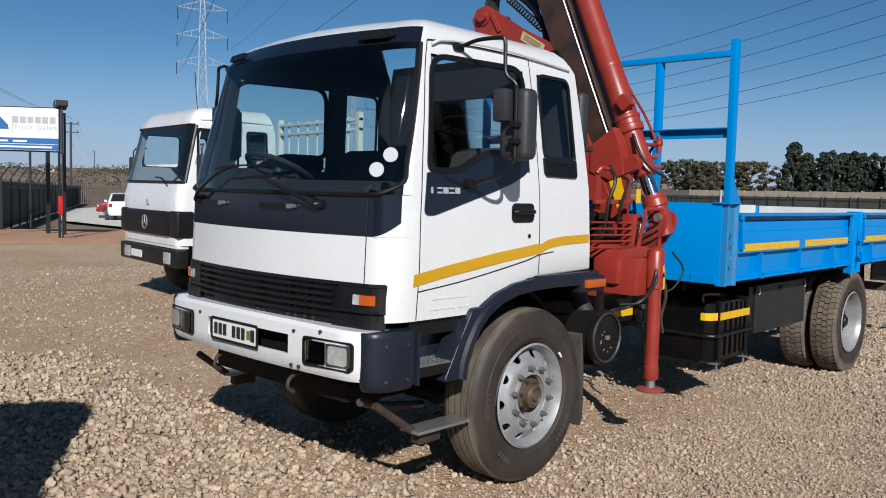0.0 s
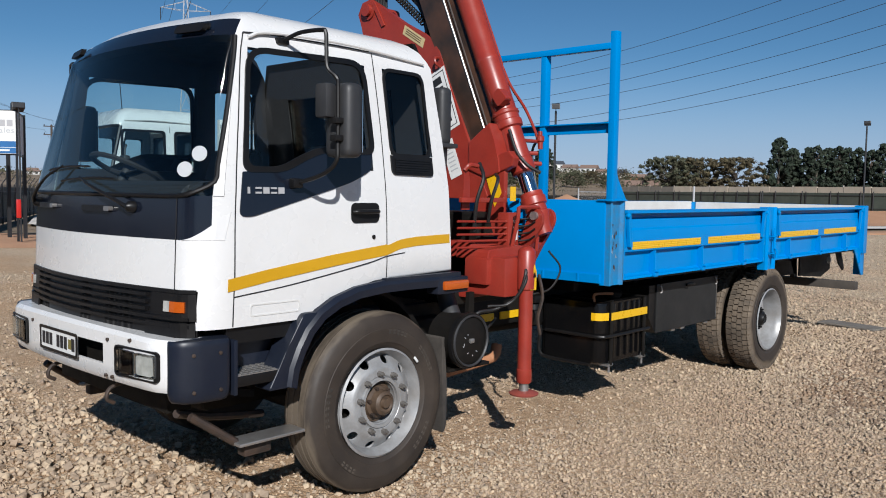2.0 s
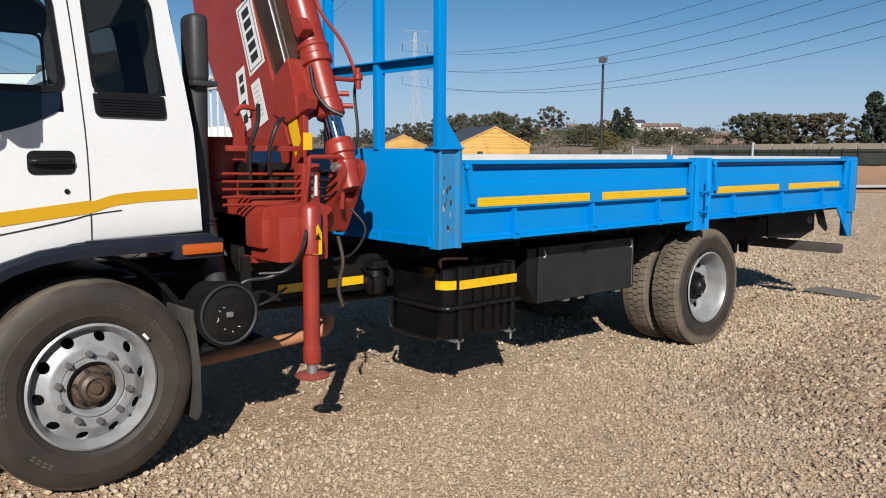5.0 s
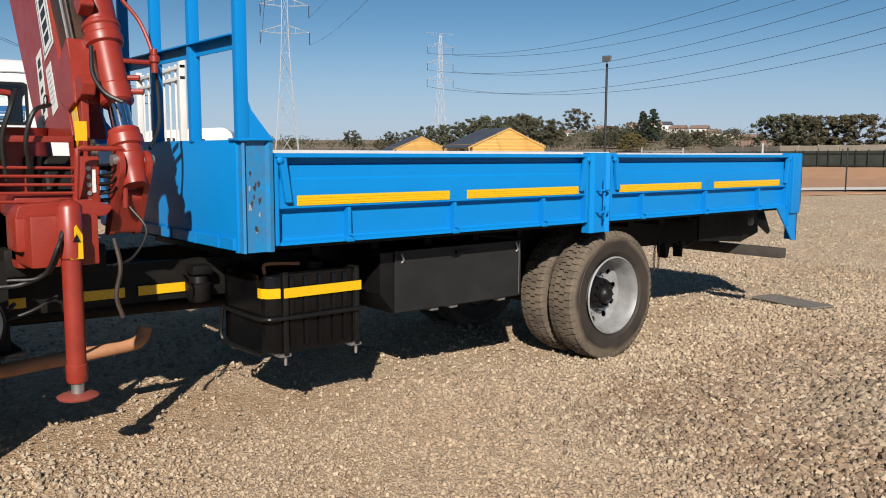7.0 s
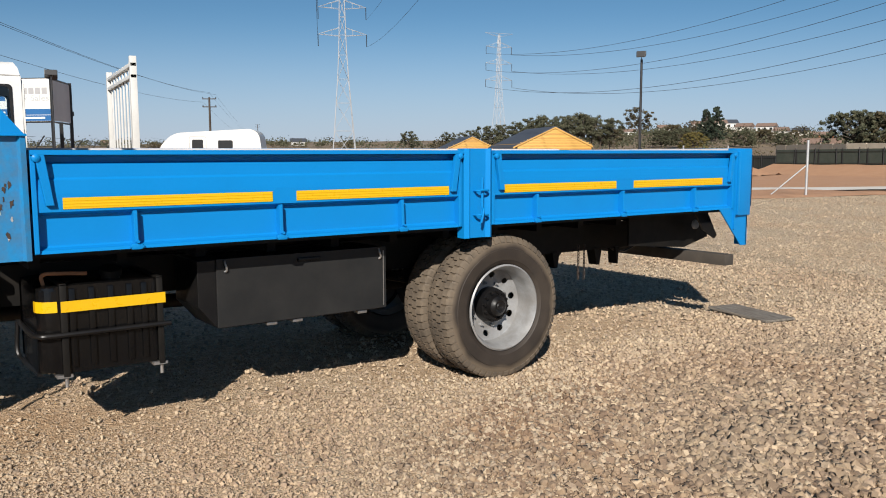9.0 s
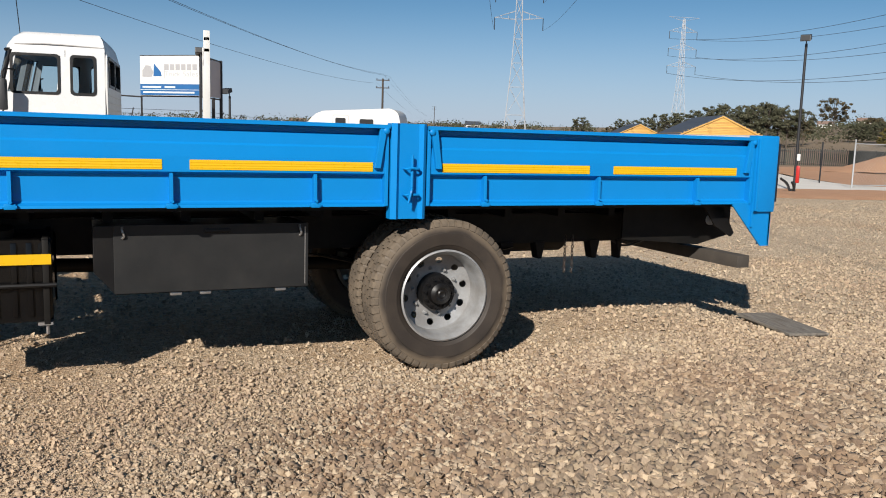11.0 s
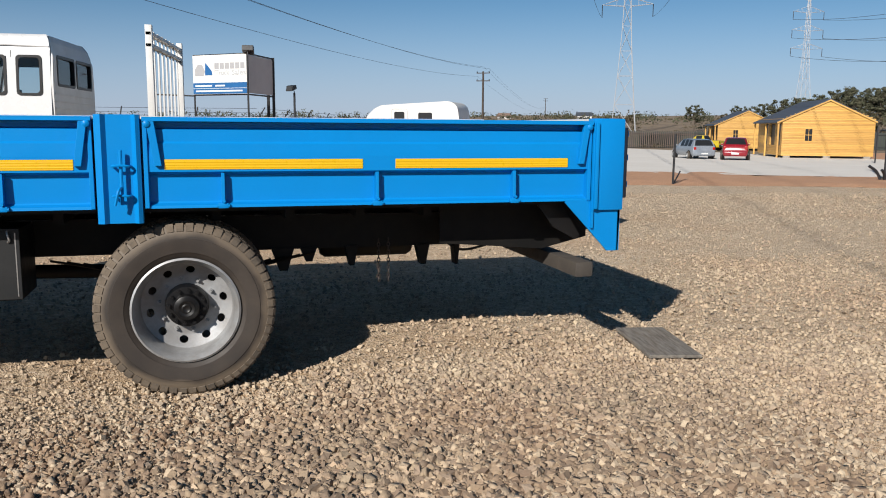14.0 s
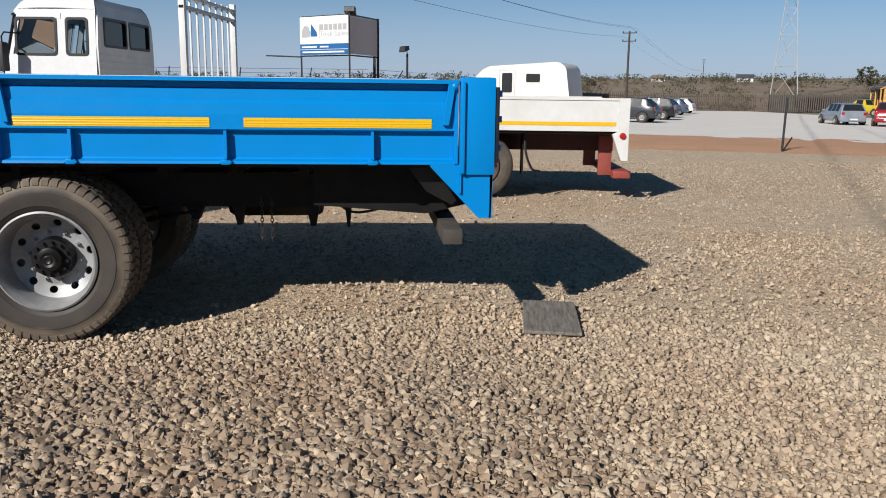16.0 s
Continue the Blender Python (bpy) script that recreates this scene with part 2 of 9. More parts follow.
def tyre_material(name, lo, hi, mud):
    """Rubber sidewall with a ragged ring of dry mud towards the tread."""
    m = material(name, (0.021, 0.0155, 0.012), 0.66, second=(0.037, 0.0265, 0.019), scale=5, amount=0.7, fine=40, fine_amount=0.2, bump=0.15, bump_scale=120, dust=0.3, dust_colour=(0.085, 0.064, 0.046))
    n, l = m.node_tree.nodes, m.node_tree.links
    b = n["Principled BSDF"]
    old = b.inputs["Base Color"].links[0].from_socket
    sp = n.new("ShaderNodeSeparateXYZ")
    l.new(n.new("ShaderNodeTexCoord").outputs["Object"], sp.inputs[0])
    cb = n.new("ShaderNodeCombineXYZ")
    l.new(sp.outputs["X"], cb.inputs["X"])
    l.new(sp.outputs["Z"], cb.inputs["Z"])
    ln = n.new("ShaderNodeVectorMath")
    ln.operation = "LENGTH"
    l.new(cb.outputs[0], ln.inputs[0])
    ns = n.new("ShaderNodeTexNoise")
    ns.inputs["Scale"].default_value = 3.2
    ns.inputs["Detail"].default_value = 6
    ma = n.new("ShaderNodeMath")
    ma.operation = "MULTIPLY_ADD"
    l.new(ns.outputs["Fac"], ma.inputs[0])
    ma.inputs[1].default_value = 0.10
    l.new(ln.outputs["Value"], ma.inputs[2])
    mr = n.new("ShaderNodeMapRange")
    mr.inputs["From Min"].default_value = lo
    mr.inputs["From Max"].default_value = hi
    mr.inputs["To Max"].default_value = 0.85
    l.new(ma.outputs[0], mr.inputs["Value"])
    mx = n.new("ShaderNodeMix")
    mx.data_type = "RGBA"
    l.new(mr.outputs["Result"], mx.inputs["Factor"])
    l.new(old, mx.inputs["A"])
    mx.inputs["B"].default_value = (*mud, 1)
    l.new(mx.outputs["Result"], b.inputs["Base Color"])
    return m


MUDDY = tyre_material("muddy_drive_tyre_rubber", 0.487, 0.52, (0.125, 0.095, 0.066))
WORN = tyre_material("worn_front_tyre_rubber", 0.552, 0.575, (0.12, 0.096, 0.07))
RUBBER = material("dusty_tyre_rubber", (0.0231, 0.02079, 0.01848), 0.82, second=(0.06545, 0.05082, 0.0385), scale=3.5, amount=0.75, fine=40, fine_amount=0.2, bump=0.15, bump_scale=120, dust=0.75, dust_colour=(0.1232, 0.09625, 0.07084))
TREAD = material("dusty_tread_rubber", (0.06545, 0.05236, 0.04004), 0.9, second=(0.1309, 0.1001, 0.07084), scale=7, amount=0.8, bump=0.3, bump_scale=90, dust=0.8, dust_colour=(0.1848, 0.1424, 0.1001))
HOSE = material("black_hydraulic_hose", (0.00924, 0.00924, 0.00924), 0.5, scale=30, amount=0.4, bump=0.2, bump_scale=200)
# paler than the locker body: sunlight on its door put into the colour
LOCKER = material("sunlit_black_locker_paint", (0.013, 0.0135, 0.014), 0.5, spec=0.3, second=(0.021, 0.021, 0.021), scale=3.5, amount=0.7, bump=0.05, dust=0.2, dust_colour=(0.05, 0.045, 0.04))
DULL_NUT = material("dull_dark_nut_steel", (0.16, 0.15, 0.14), 0.55, metal=0.3, second=(0.07, 0.06, 0.05), scale=20, amount=0.6, bump=0.1)
SILVER = material("silver_wheel_paint", (0.335, 0.34, 0.345), 0.42, metal=0.3, second=(0.20, 0.195, 0.19), scale=9, amount=0.7, bump=0.08, dust=0.45, dust_colour=(0.20, 0.17, 0.14))
TANK = material("glossy_black_tank", (0.0035, 0.0035, 0.004), 0.20, second=(0.007, 0.0065, 0.006), scale=5, amount=0.6, bump=0.12, bump_scale=9, spec=0.3)
MESH_BACK = material("pale_board_back", (0.50, 0.51, 0.52), 0.6, second=(0.40, 0.41, 0.43), scale=1.5, amount=0.6, bump=0.05)
STEEL = material("bare_dull_steel", (0.42, 0.41, 0.40), 0.4, metal=0.8, second=(0.28, 0.26, 0.24), scale=12, amount=0.5, bump=0.1, dust=0.2)
CHROME = material("chromed_ram_rod", (0.82, 0.83, 0.85), 0.08, metal=1.0, scale=10, amount=0.1, fine_amount=0.02, bump=0.0, rough_var=0.04)
# dark rust; on the flatbed's rims it stands for shade
RUST_SHADE = material("rusty_or_shaded_steel", (0.0231, 0.01694, 0.01386), 0.6, second=(0.05775, 0.03465, 0.0231), scale=14, amount=0.8, bump=0.3, bump_scale=60)
HUB = material("greasy_brown_hub_iron", (0.085, 0.056, 0.036), 0.5, second=(0.035, 0.024, 0.017), scale=16, amount=0.8, bump=0.3, bump_scale=60, dust=0.25, dust_colour=(0.16, 0.10, 0.06))
COPPER_RUST = material("rusted_exhaust_pipe", (0.385, 0.1771, 0.0847), 0.7, second=(0.2772, 0.1155, 0.0539), scale=9, amount=0.7, bump=0.15)
YELLOW = material("yellow_reflective_tape", (0.6622, 0.385, 0.00616), 0.30, second=(0.616, 0.3465, 0.00924), scale=12, amount=0.4, fine=220, fine_amount=0.12, bump=0.05, bump_scale=300, coat=0.3)
FADED = material("faded_yellow_sticker", (0.4774, 0.385, 0.2002), 0.6, scale=20, amount=0.5, bump=0.02)
STRIPE = material("mustard_reflective_stripe", (0.5082, 0.2772, 0.00616), 0.35, second=(0.462, 0.2464, 0.0077), scale=12, amount=0.4, fine=220, fine_amount=0.15, bump=0.05, bump_scale=300)
FLAP = material("dusty_grey_rubber_flap", (0.022, 0.019, 0.0165), 0.9, second=(0.06545, 0.05544, 0.0462), scale=6, amount=0.7, bump=0.15)
AMBER = material("amber_lamp_plastic", (0.40, 0.075, 0.006), 0.18, scale=20, amount=0.3, bump=0.05, coat=0.5)
RED_LENS = material("red_lamp_plastic", (0.3465, 0.01155, 0.0077), 0.2, scale=20, amount=0.3, bump=0.05, coat=0.5)
LENS = material("clear_ribbed_lamp_glass", (0.46, 0.46, 0.44), 0.16, metal=0.15, second=(0.20, 0.20, 0.19), scale=18, amount=0.6, bump=0.3, bump_scale=90, coat=0.8)
LAMP_DARK = material("dull_floodlight_glass", (0.0385, 0.04004, 0.04235), 0.6, scale=6, amount=0.3, bump=0.0, spec=0.15)
MIRROR = material("silvered_mirror_glass", (0.85, 0.87, 0.88), 0.03, metal=1.0, bump=0.0, fine_amount=0.0, rough_var=0.02)
STICKER = material("white_printed_sticker", (0.6364, 0.6364, 0.6192), 0.5, scale=10, amount=0.3, bump=0.02)
INK = material("black_print", (0.0154, 0.0154, 0.01694), 0.5, scale=10, amount=0.2, bump=0.0)
GREY_INK = material("silver_grey_lettering", (0.3465, 0.3465, 0.3542), 0.4, scale=10, amount=0.2, bump=0.0)
BLUE_INK = material("blue_print", (0.00924, 0.1001, 0.2772), 0.5, scale=2, amount=0.3, bump=0.0)
PALE_INK = material("faded_grey_print", (0.4004, 0.4158, 0.4312), 0.5, scale=3, amount=0.3, bump=0.0)
GALV = material("galvanised_steel", (0.46, 0.47, 0.48), 0.5, metal=0.5, second=(0.36, 0.36, 0.36), scale=4, amount=0.5, bump=0.05)
PYLON_GREY = material("weathered_galvanised_lattice", (0.4004, 0.412, 0.4312), 0.6, metal=0.0, scale=0.5, amount=0.3, bump=0.0)
WIRE = material("dull_dark_line_wire", (0.045, 0.047, 0.052), 0.6, scale=2, amount=0.3, bump=0.0)
DARK_POLE = material("dark_painted_pole", (0.0154, 0.01617, 0.01848), 0.5, scale=5, amount=0.5, bump=0.05)
WOOD_POLE = material("creosoted_pole_wood", (0.05775, 0.04235, 0.03234), 0.85, scale=5, amount=0.6, bump=0.3, bump_scale=30)
PLANK = material("weathered_grey_plank", (0.2079, 0.1887, 0.1617), 0.85, second=(0.0693, 0.05775, 0.04774), scale=3, amount=1.0, bump=0.4, bump_scale=40, stretch=(2, 14, 14), dust=0.3)
BEAM = material("dull_dusty_beam_paint", (0.05775, 0.04774, 0.0385), 0.8, second=(0.03465, 0.02926, 0.02464), scale=6, amount=0.7, bump=0.2, bump_scale=30)
LOG = material("varnished_pine_log", (0.5236, 0.3003, 0.077), 0.6, second=(0.4312, 0.2156, 0.0462), scale=2.5, amount=0.6, bump=0.25, bump_scale=20, stretch=(1, 1, 4), per_object=0.16)
ROOF_SHEET = material("dark_roof_sheeting", (0.05775, 0.06545, 0.08085), 0.6, scale=2, amount=0.5, bump=0.1)
NETTING = material("dark_green_shade_net", (0.03465, 0.04466, 0.03388), 0.9, second=(0.05775, 0.06545, 0.05236), scale=1.2, amount=0.7, fine=30, fine_amount=0.3, bump=0.3, bump_scale=20)
FENCE_BLACK = material("dark_palisade_steel", (0.0231, 0.0231, 0.02464), 0.6, scale=4, amount=0.4, bump=0.05)
FENCE_RUSTY = material("rusty_palisade_steel", (0.1078, 0.08085, 0.06545), 0.8, scale=4, amount=0.5, bump=0.05)
CONCRETE = material("pale_precast_concrete", (0.308, 0.2772, 0.2387), 0.9, second=(0.231, 0.2002, 0.1694), scale=1.5, amount=0.7, bump=0.2)
BRICK = material("orange_brick", (0.2772, 0.1001, 0.0462), 0.9, scale=2, amount=0.5, bump=0.2)
# pale blue-grey lining: sky reflected in the flatbed's windows, put into the colour
LINING_SKY = material("sky_tinted_cab_lining", (0.1848, 0.2156, 0.2464), 0.8, scale=5, amount=0.4, bump=0.05)
BOUNDARY = material("sandy_precast_wall", (0.5082, 0.4235, 0.3234), 0.9, second=(0.385, 0.3234, 0.2541), scale=0.8, amount=0.7, bump=0.2)
PLASTER = material("pale_wall_plaster", (0.4774, 0.4466, 0.4004), 0.85, scale=1, amount=0.5, bump=0.1)
TILE_ROOF = material("terracotta_roof", (0.2079, 0.1386, 0.1078), 0.8, scale=1, amount=0.5, bump=0.1)
DARK_PANE = material("dark_far_window_pane", (0.0154, 0.01694, 0.01925), 0.38, spec=0.25, scale=5, amount=0.3, bump=0.0)
EXT_RED = material("red_fire_extinguisher_box", (0.4235, 0.0154, 0.01155), 0.35, scale=6, amount=0.3, bump=0.03)
CAR_GREY = material("dark_grey_car_paint", (0.03465, 0.03619, 0.04004), 0.25, metal=0.15, coat=0.35, bump=0.0)
CAR_BLUE = material("blue_grey_car_paint", (0.0539, 0.0847, 0.1309), 0.25, metal=0.15, coat=0.35, bump=0.0)
CAR_BLACK = material("black_car_paint", (0.00924, 0.00924, 0.01078), 0.22, coat=0.35, bump=0.0)
CAR_SILVER = material("silver_blue_car_paint", (0.23, 0.255, 0.29), 0.30, metal=0.15, coat=0.35, bump=0.0)
CAR_RED = material("dark_red_car_paint", (0.231, 0.00924, 0.0154), 0.25, coat=0.35, bump=0.0)
CAR_YELLOW = material("yellow_car_paint", (0.4774, 0.3542, 0.0154), 0.3, coat=0.35, bump=0.0)
LEAF_GUM = material("grey_green_gum_leaves", (0.060, 0.066, 0.040), 0.85, second=(0.080, 0.072, 0.044), scale=0.5, amount=0.8, bump=0.0, island=0.35, spec=0.2)
LEAF_PINE = material("dark_conifer_needles", (0.01232, 0.0231, 0.01232), 0.85, second=(0.02695, 0.03465, 0.01694), scale=0.6, amount=0.7, bump=0.0, island=0.5)
LEAF_DRY = material("brown_winter_foliage", (0.08085, 0.06006, 0.02772), 0.85, second=(0.0462, 0.04235, 0.02156), scale=0.4, amount=0.8, bump=0.0, island=0.45)
LEAF_GOLD = material("yellowing_foliage", (0.1232, 0.09625, 0.0231), 0.85, scale=0.5, amount=0.6, bump=0.0, island=0.4)
BARK = material("grey_brown_bark", (0.0847, 0.06545, 0.05005), 0.9, scale=3, amount=0.6, bump=0.4, bump_scale=15)
GRAVEL = gravel_material()
STONE_DARK = material("coarse_brown_stones", (0.265, 0.20, 0.138), 0.92, second=(0.225, 0.138, 0.083), scale=0.6, amount=0.8, fine=50, fine_amount=0.3, bump=0.8, bump_scale=95, island=0.3)
STONE = material("loose_gravel_stones", (0.395, 0.312, 0.222), 0.92, second=(0.36, 0.252, 0.168), scale=0.45, amount=0.8, fine=50, fine_amount=0.3, bump=0.8, bump_scale=95, island=0.28)
RED_EARTH = material("red_earth", (0.43, 0.242, 0.138), 0.95, second=(0.37, 0.19, 0.102), scale=0.9, amount=0.7, fine=12, fine_amount=0.25, bump=0.8, bump_scale=9, dist=0.06)
PALE_LOT = material("pale_dusty_paving", (0.60, 0.565, 0.515), 0.95, second=(0.53, 0.49, 0.435), scale=0.35, amount=0.6, fine=8, fine_amount=0.12, bump=0.3, bump_scale=10, dist=0.02)
VELD = material("dry_veld_grass", (0.225, 0.168, 0.108), 0.95, second=(0.15, 0.108, 0.072), scale=0.045, amount=0.8, fine=0.6, fine_amount=0.4, bump=0.6, bump_scale=2, dist=0.2)
GLASS_SCREEN = glass_material("tinted_windscreen_glass", (0.66, 0.80, 0.82))
GLASS_SIDE = glass_material("tinted_side_glass", (0.86, 0.92, 0.92))
GLASS_LAMP = glass_material("clear_lamp_glass", (0.85, 0.87, 0.86))


# ---------------------------------------------------------------- builders
def thing(name, label, category, group="", kind="", at=None):
    """A top-level empty that carries its parts."""
    ob = new(name)
    ob.empty_display_size = 0.1
    if at is not None:
        ob.matrix_basis = at
    return tagged(ob, label, category, group, kind)


def mesh_of(name, bm, mat, smooth=False):
    me = bpy.data.meshes.new(name)
    bmesh.ops.recalc_face_normals(bm, faces=bm.faces)
    bm.to_mesh(me)
    bm.free()
    for q in mat if isinstance(mat, (list, tuple)) else (mat,):
        me.materials.append(q)
    if smooth:
        me.set_sharp_from_angle(angle=radians(38))
        me.polygons.foreach_set("use_smooth", [True] * len(me.polygons))
    return me


def part(name, bm, mat, parent, label="", smooth=True, shadow=True):
    ob = new(name, mesh_of(name, bm, mat, smooth))
    ob.parent = parent
    if label:
        ob["label"] = label
    ob.visible_shadow = shadow
    return ob


def solo(name, bm, mat, label, category, group="", kind="", smooth=True):
    return tagged(new(name, mesh_of(name, bm, mat, smooth)), label, category, group, kind)


def box(x0, x1, y0, y1, z0, z1, bevel=0.0, bm=None, seg=2):
    bm = bm or bmesh.new()
    v = bmesh.ops.create_cube(bm, size=1.0)["verts"]
    for q in v:
        q.co = Vector((x0 + (q.co.x + 0.5) * (x1 - x0), y0 + (q.co.y + 0.5) * (y1 - y0), z0 + (q.co.z + 0.5) * (z1 - z0)))
    if bevel:
        edges = {e for q in v for e in q.link_edges}
        bmesh.ops.bevel(bm, geom=list(edges), offset=bevel, segments=seg, affect="EDGES", profile=0.6)
    return bm


def prism(points, axis, a, b, bevel=0.0, bm=None):
    """A polygon in the plane across the axis, pulled from a to b along it. Points are the other two coordinates in order."""
    bm = bm or bmesh.new()

    def place(p, w):
        return {"x": (w, p[0], p[1]), "y": (p[0], w, p[1]), "z": (p[0], p[1], w)}[axis]

    lo = [bm.verts.new(place(p, a)) for p in points]
    hi = [bm.verts.new(place(p, b)) for p in points]
    n = len(points)
    faces = [bm.faces.new(lo), bm.faces.new(hi[::-1])]
    for i in range(n):
        faces.append(bm.faces.new((lo[i], hi[i], hi[(i + 1) % n], lo[(i + 1) % n])))
    if bevel:
        edges = {e for f in faces for e in f.edges}
        bmesh.ops.bevel(bm, geom=list(edges), offset=bevel, segments=2, affect="EDGES", profile=0.6)
    return bm


def frame_of(axis):
    z = Vector(axis).normalized()
    x = z.cross(Vector((0, 0, 1)) if abs(z.z) < 0.9 else Vector((1, 0, 0))).normalized()
    return x, z.cross(x), z


def rod(p0, p1, r0, r1=None, seg=12, bm=None, caps=True):
    bm = bm or bmesh.new()
    r1 = r0 if r1 is None else r1
    p0, p1 = Vector(p0), Vector(p1)
    x, y, _ = frame_of(p1 - p0)
    rings = []
    for p, r in ((p0, r0), (p1, r1)):
        rings.append([bm.verts.new(p + r * (math.cos(a) * x + math.sin(a) * y)) for a in (2 * math.pi * i / seg for i in range(seg))])
    for i in range(seg):
        j = (i + 1) % seg
        bm.faces.new((rings[0][i], rings[0][j], rings[1][j], rings[1][i]))
    if caps:
        bm.faces.new(rings[0][::-1])
        bm.faces.new(rings[1])
    return bm


def lathe(profile, origin, axis, seg=32, bm=None, closed=False):
    """Turns (along, radius) pairs round an axis through origin."""
    bm = bm or bmesh.new()
    x, y, z = frame_of(axis)
    o = Vector(origin)
    rings = []
    for d, r in profile:
        if r < 1e-5:
            rings.append([bm.verts.new(o + d * z)])
        else:
            rings.append([bm.verts.new(o + d * z + r * (math.cos(a) * x + math.sin(a) * y)) for a in (2 * math.pi * i / seg for i in range(seg))])
    pairs = list(zip(rings, rings[1:])) + ([(rings[-1], rings[0])] if closed else [])
    for a, b in pairs:
        for i in range(seg):
            j = (i + 1) % seg
            q = [a[i % len(a)], a[j % len(a)], b[j % len(b)], b[i % len(b)]]
            q = list(dict.fromkeys(q))
            if len(q) > 2:
                bm.faces.new(q)
    return bm


def smooth_path(points, steps=6):
    """Points on a Catmull-Rom curve through the given ones."""
    p = [Vector(q) for q in points]
    p = [2 * p[0] - p[1]] + p + [2 * p[-1] - p[-2]]
    out = []
    for i in range(1, len(p) - 2):
        a, b, c, d = p[i - 1 : i + 3]
        for s in range(steps):
            t = s / steps
            out.append(0.5 * (2 * b + (c - a) * t + (2 * a - 5 * b + 4 * c - d) * t * t + (3 * b - a - 3 * c + d) * t ** 3))
    return out + [p[-2]]


def tube(points, r, seg=8, bm=None, steps=6, curved=True):
    bm = bm or bmesh.new()
    pts = smooth_path(points, steps) if curved and len(points) > 2 else [Vector(q) for q in points]
    rings = []
    up = None
    for i, p in enumerate(pts):
        d = (pts[min(i + 1, len(pts) - 1)] - pts[max(i - 1, 0)]).normalized()
        if up is None:
            up = frame_of(d)[0]
        up = (up - d * up.dot(d)).normalized()
        side = d.cross(up)
        rr = r(i / (len(pts) - 1)) if callable(r) else r
        rings.append([bm.verts.new(p + rr * (math.cos(a) * up + math.sin(a) * side)) for a in (2 * math.pi * k / seg for k in range(seg))])
    for a, b in zip(rings, rings[1:]):
        for k in range(seg):
            bm.faces.new((a[k], a[(k + 1) % seg], b[(k + 1) % seg], b[k]))
    bm.faces.new(rings[0][::-1])
    bm.faces.new(rings[-1])
    return bm


def rounded(x0, x1, z0, z1, r, n=5):
    """Corners of a rounded rectangle, as pairs."""
    out = []
    for cx, cz, a0 in ((x1 - r, z1 - r, 0), (x0 + r, z1 - r, 90), (x0 + r, z0 + r, 180), (x1 - r, z0 + r, 270)):
        for i in range(n + 1):
            a = radians(a0 + 90 * i / n)
            out.append((cx + r * math.cos(a), cz + r * math.sin(a)))
    return out


def round_poly(points, r, n=4):
    """A polygon with each corner rounded by r (a number, or one for each corner)."""
    out = []
    m = len(points)
    rs = r if isinstance(r, (list, tuple)) else [r] * m
    for i in range(m):
        p, a, b = Vector(points[i]), Vector(points[i - 1]), Vector(points[(i + 1) % m])
        k = min(rs[i], (a - p).length * 0.45, (b - p).length * 0.45)
        s, e = p + (a - p).normalized() * k, p + (b - p).normalized() * k
        for j in range(n + 1):
            t = j / n
            out.append(tuple((1 - t) ** 2 * s + 2 * t * (1 - t) * p + t * t * e))
    return out


def skin(outline, place, thick, bm=None):
    """A thin closed plate laid on a surface: outline pairs go through place(u, v, off), from off 0.001 to thick."""
    bm = bm or bmesh.new()
    lo = [bm.verts.new(place(u, v, 0.001)) for u, v in outline]
    hi = [bm.verts.new(place(u, v, thick)) for u, v in outline]
    bm.faces.new(lo)
    bm.faces.new(hi[::-1])
    n = len(outline)
    for i in range(n):
        bm.faces.new((lo[i], hi[i], hi[(i + 1) % n], lo[(i + 1) % n]))
    return bm


def band(outer, inner, place, thick, bm=None):
    """A flat ring between two outlines of equal length, on a surface."""
    bm = bm or bmesh.new()
    n = len(outer)
    v = [[bm.verts.new(place(u, w, off)) for u, w in o] for o in (outer, inner) for off in (0.001, thick)]
    ol, oh, il, ih = v
    for i in range(n):
        j = (i + 1) % n
        bm.faces.new((ol[i], ol[j], oh[j], oh[i]))
        bm.faces.new((oh[i], oh[j], ih[j], ih[i]))
        bm.faces.new((ih[i], ih[j], il[j], il[i]))
        bm.faces.new((il[i], il[j], ol[j], ol[i]))
    return bm


def lerp_table(table, v):
    """Linear reading of a table of (key, value) pairs."""
    if v <= table[0][0]:
        return table[0][1]
    for (a, p), (b, q) in zip(table, table[1:]):
        if v <= b:
            return p + (q - p) * (v - a) / (b - a)
    return table[-1][1]


# ---------------------------------------------------------------- ground
def flat_poly(points, z, bm=None):
    bm = bm or bmesh.new()
    bm.faces.new([bm.verts.new((x, y, z + lie(x, y))) for x, y in points])
    bmesh.ops.triangulate(bm, faces=bm.faces)
    return bm


def lie(x, y):
    """How far the land has fallen at a place: it drops gently away from the truck."""
    return -0.0075 * max(0.0, min(110.0, math.hypot(x, y)) - 8)


def hill(x, y):
    """Height of the land: flat round the yard, low rises far off."""
    r = math.hypot(x, y)
    if r < 110:
        return lie(x, y) - 0.06
    az = math.degrees(math.atan2(y, x))
    k = min(1.0, (r - 110) / 500)
    k = k * k * (3 - 2 * k)
    rise = 7 + 14 * math.exp(-((az - 36) / 8) ** 2) + 4 * math.exp(-((az - 60) / 18) ** 2)
    n = noise.noise(Vector((x * 0.004, y * 0.004, 0))) * 5 + noise.noise(Vector((x * 0.015, y * 0.015, 3))) * 1.2
    return lie(x, y) - 0.06 + k * (rise + n)


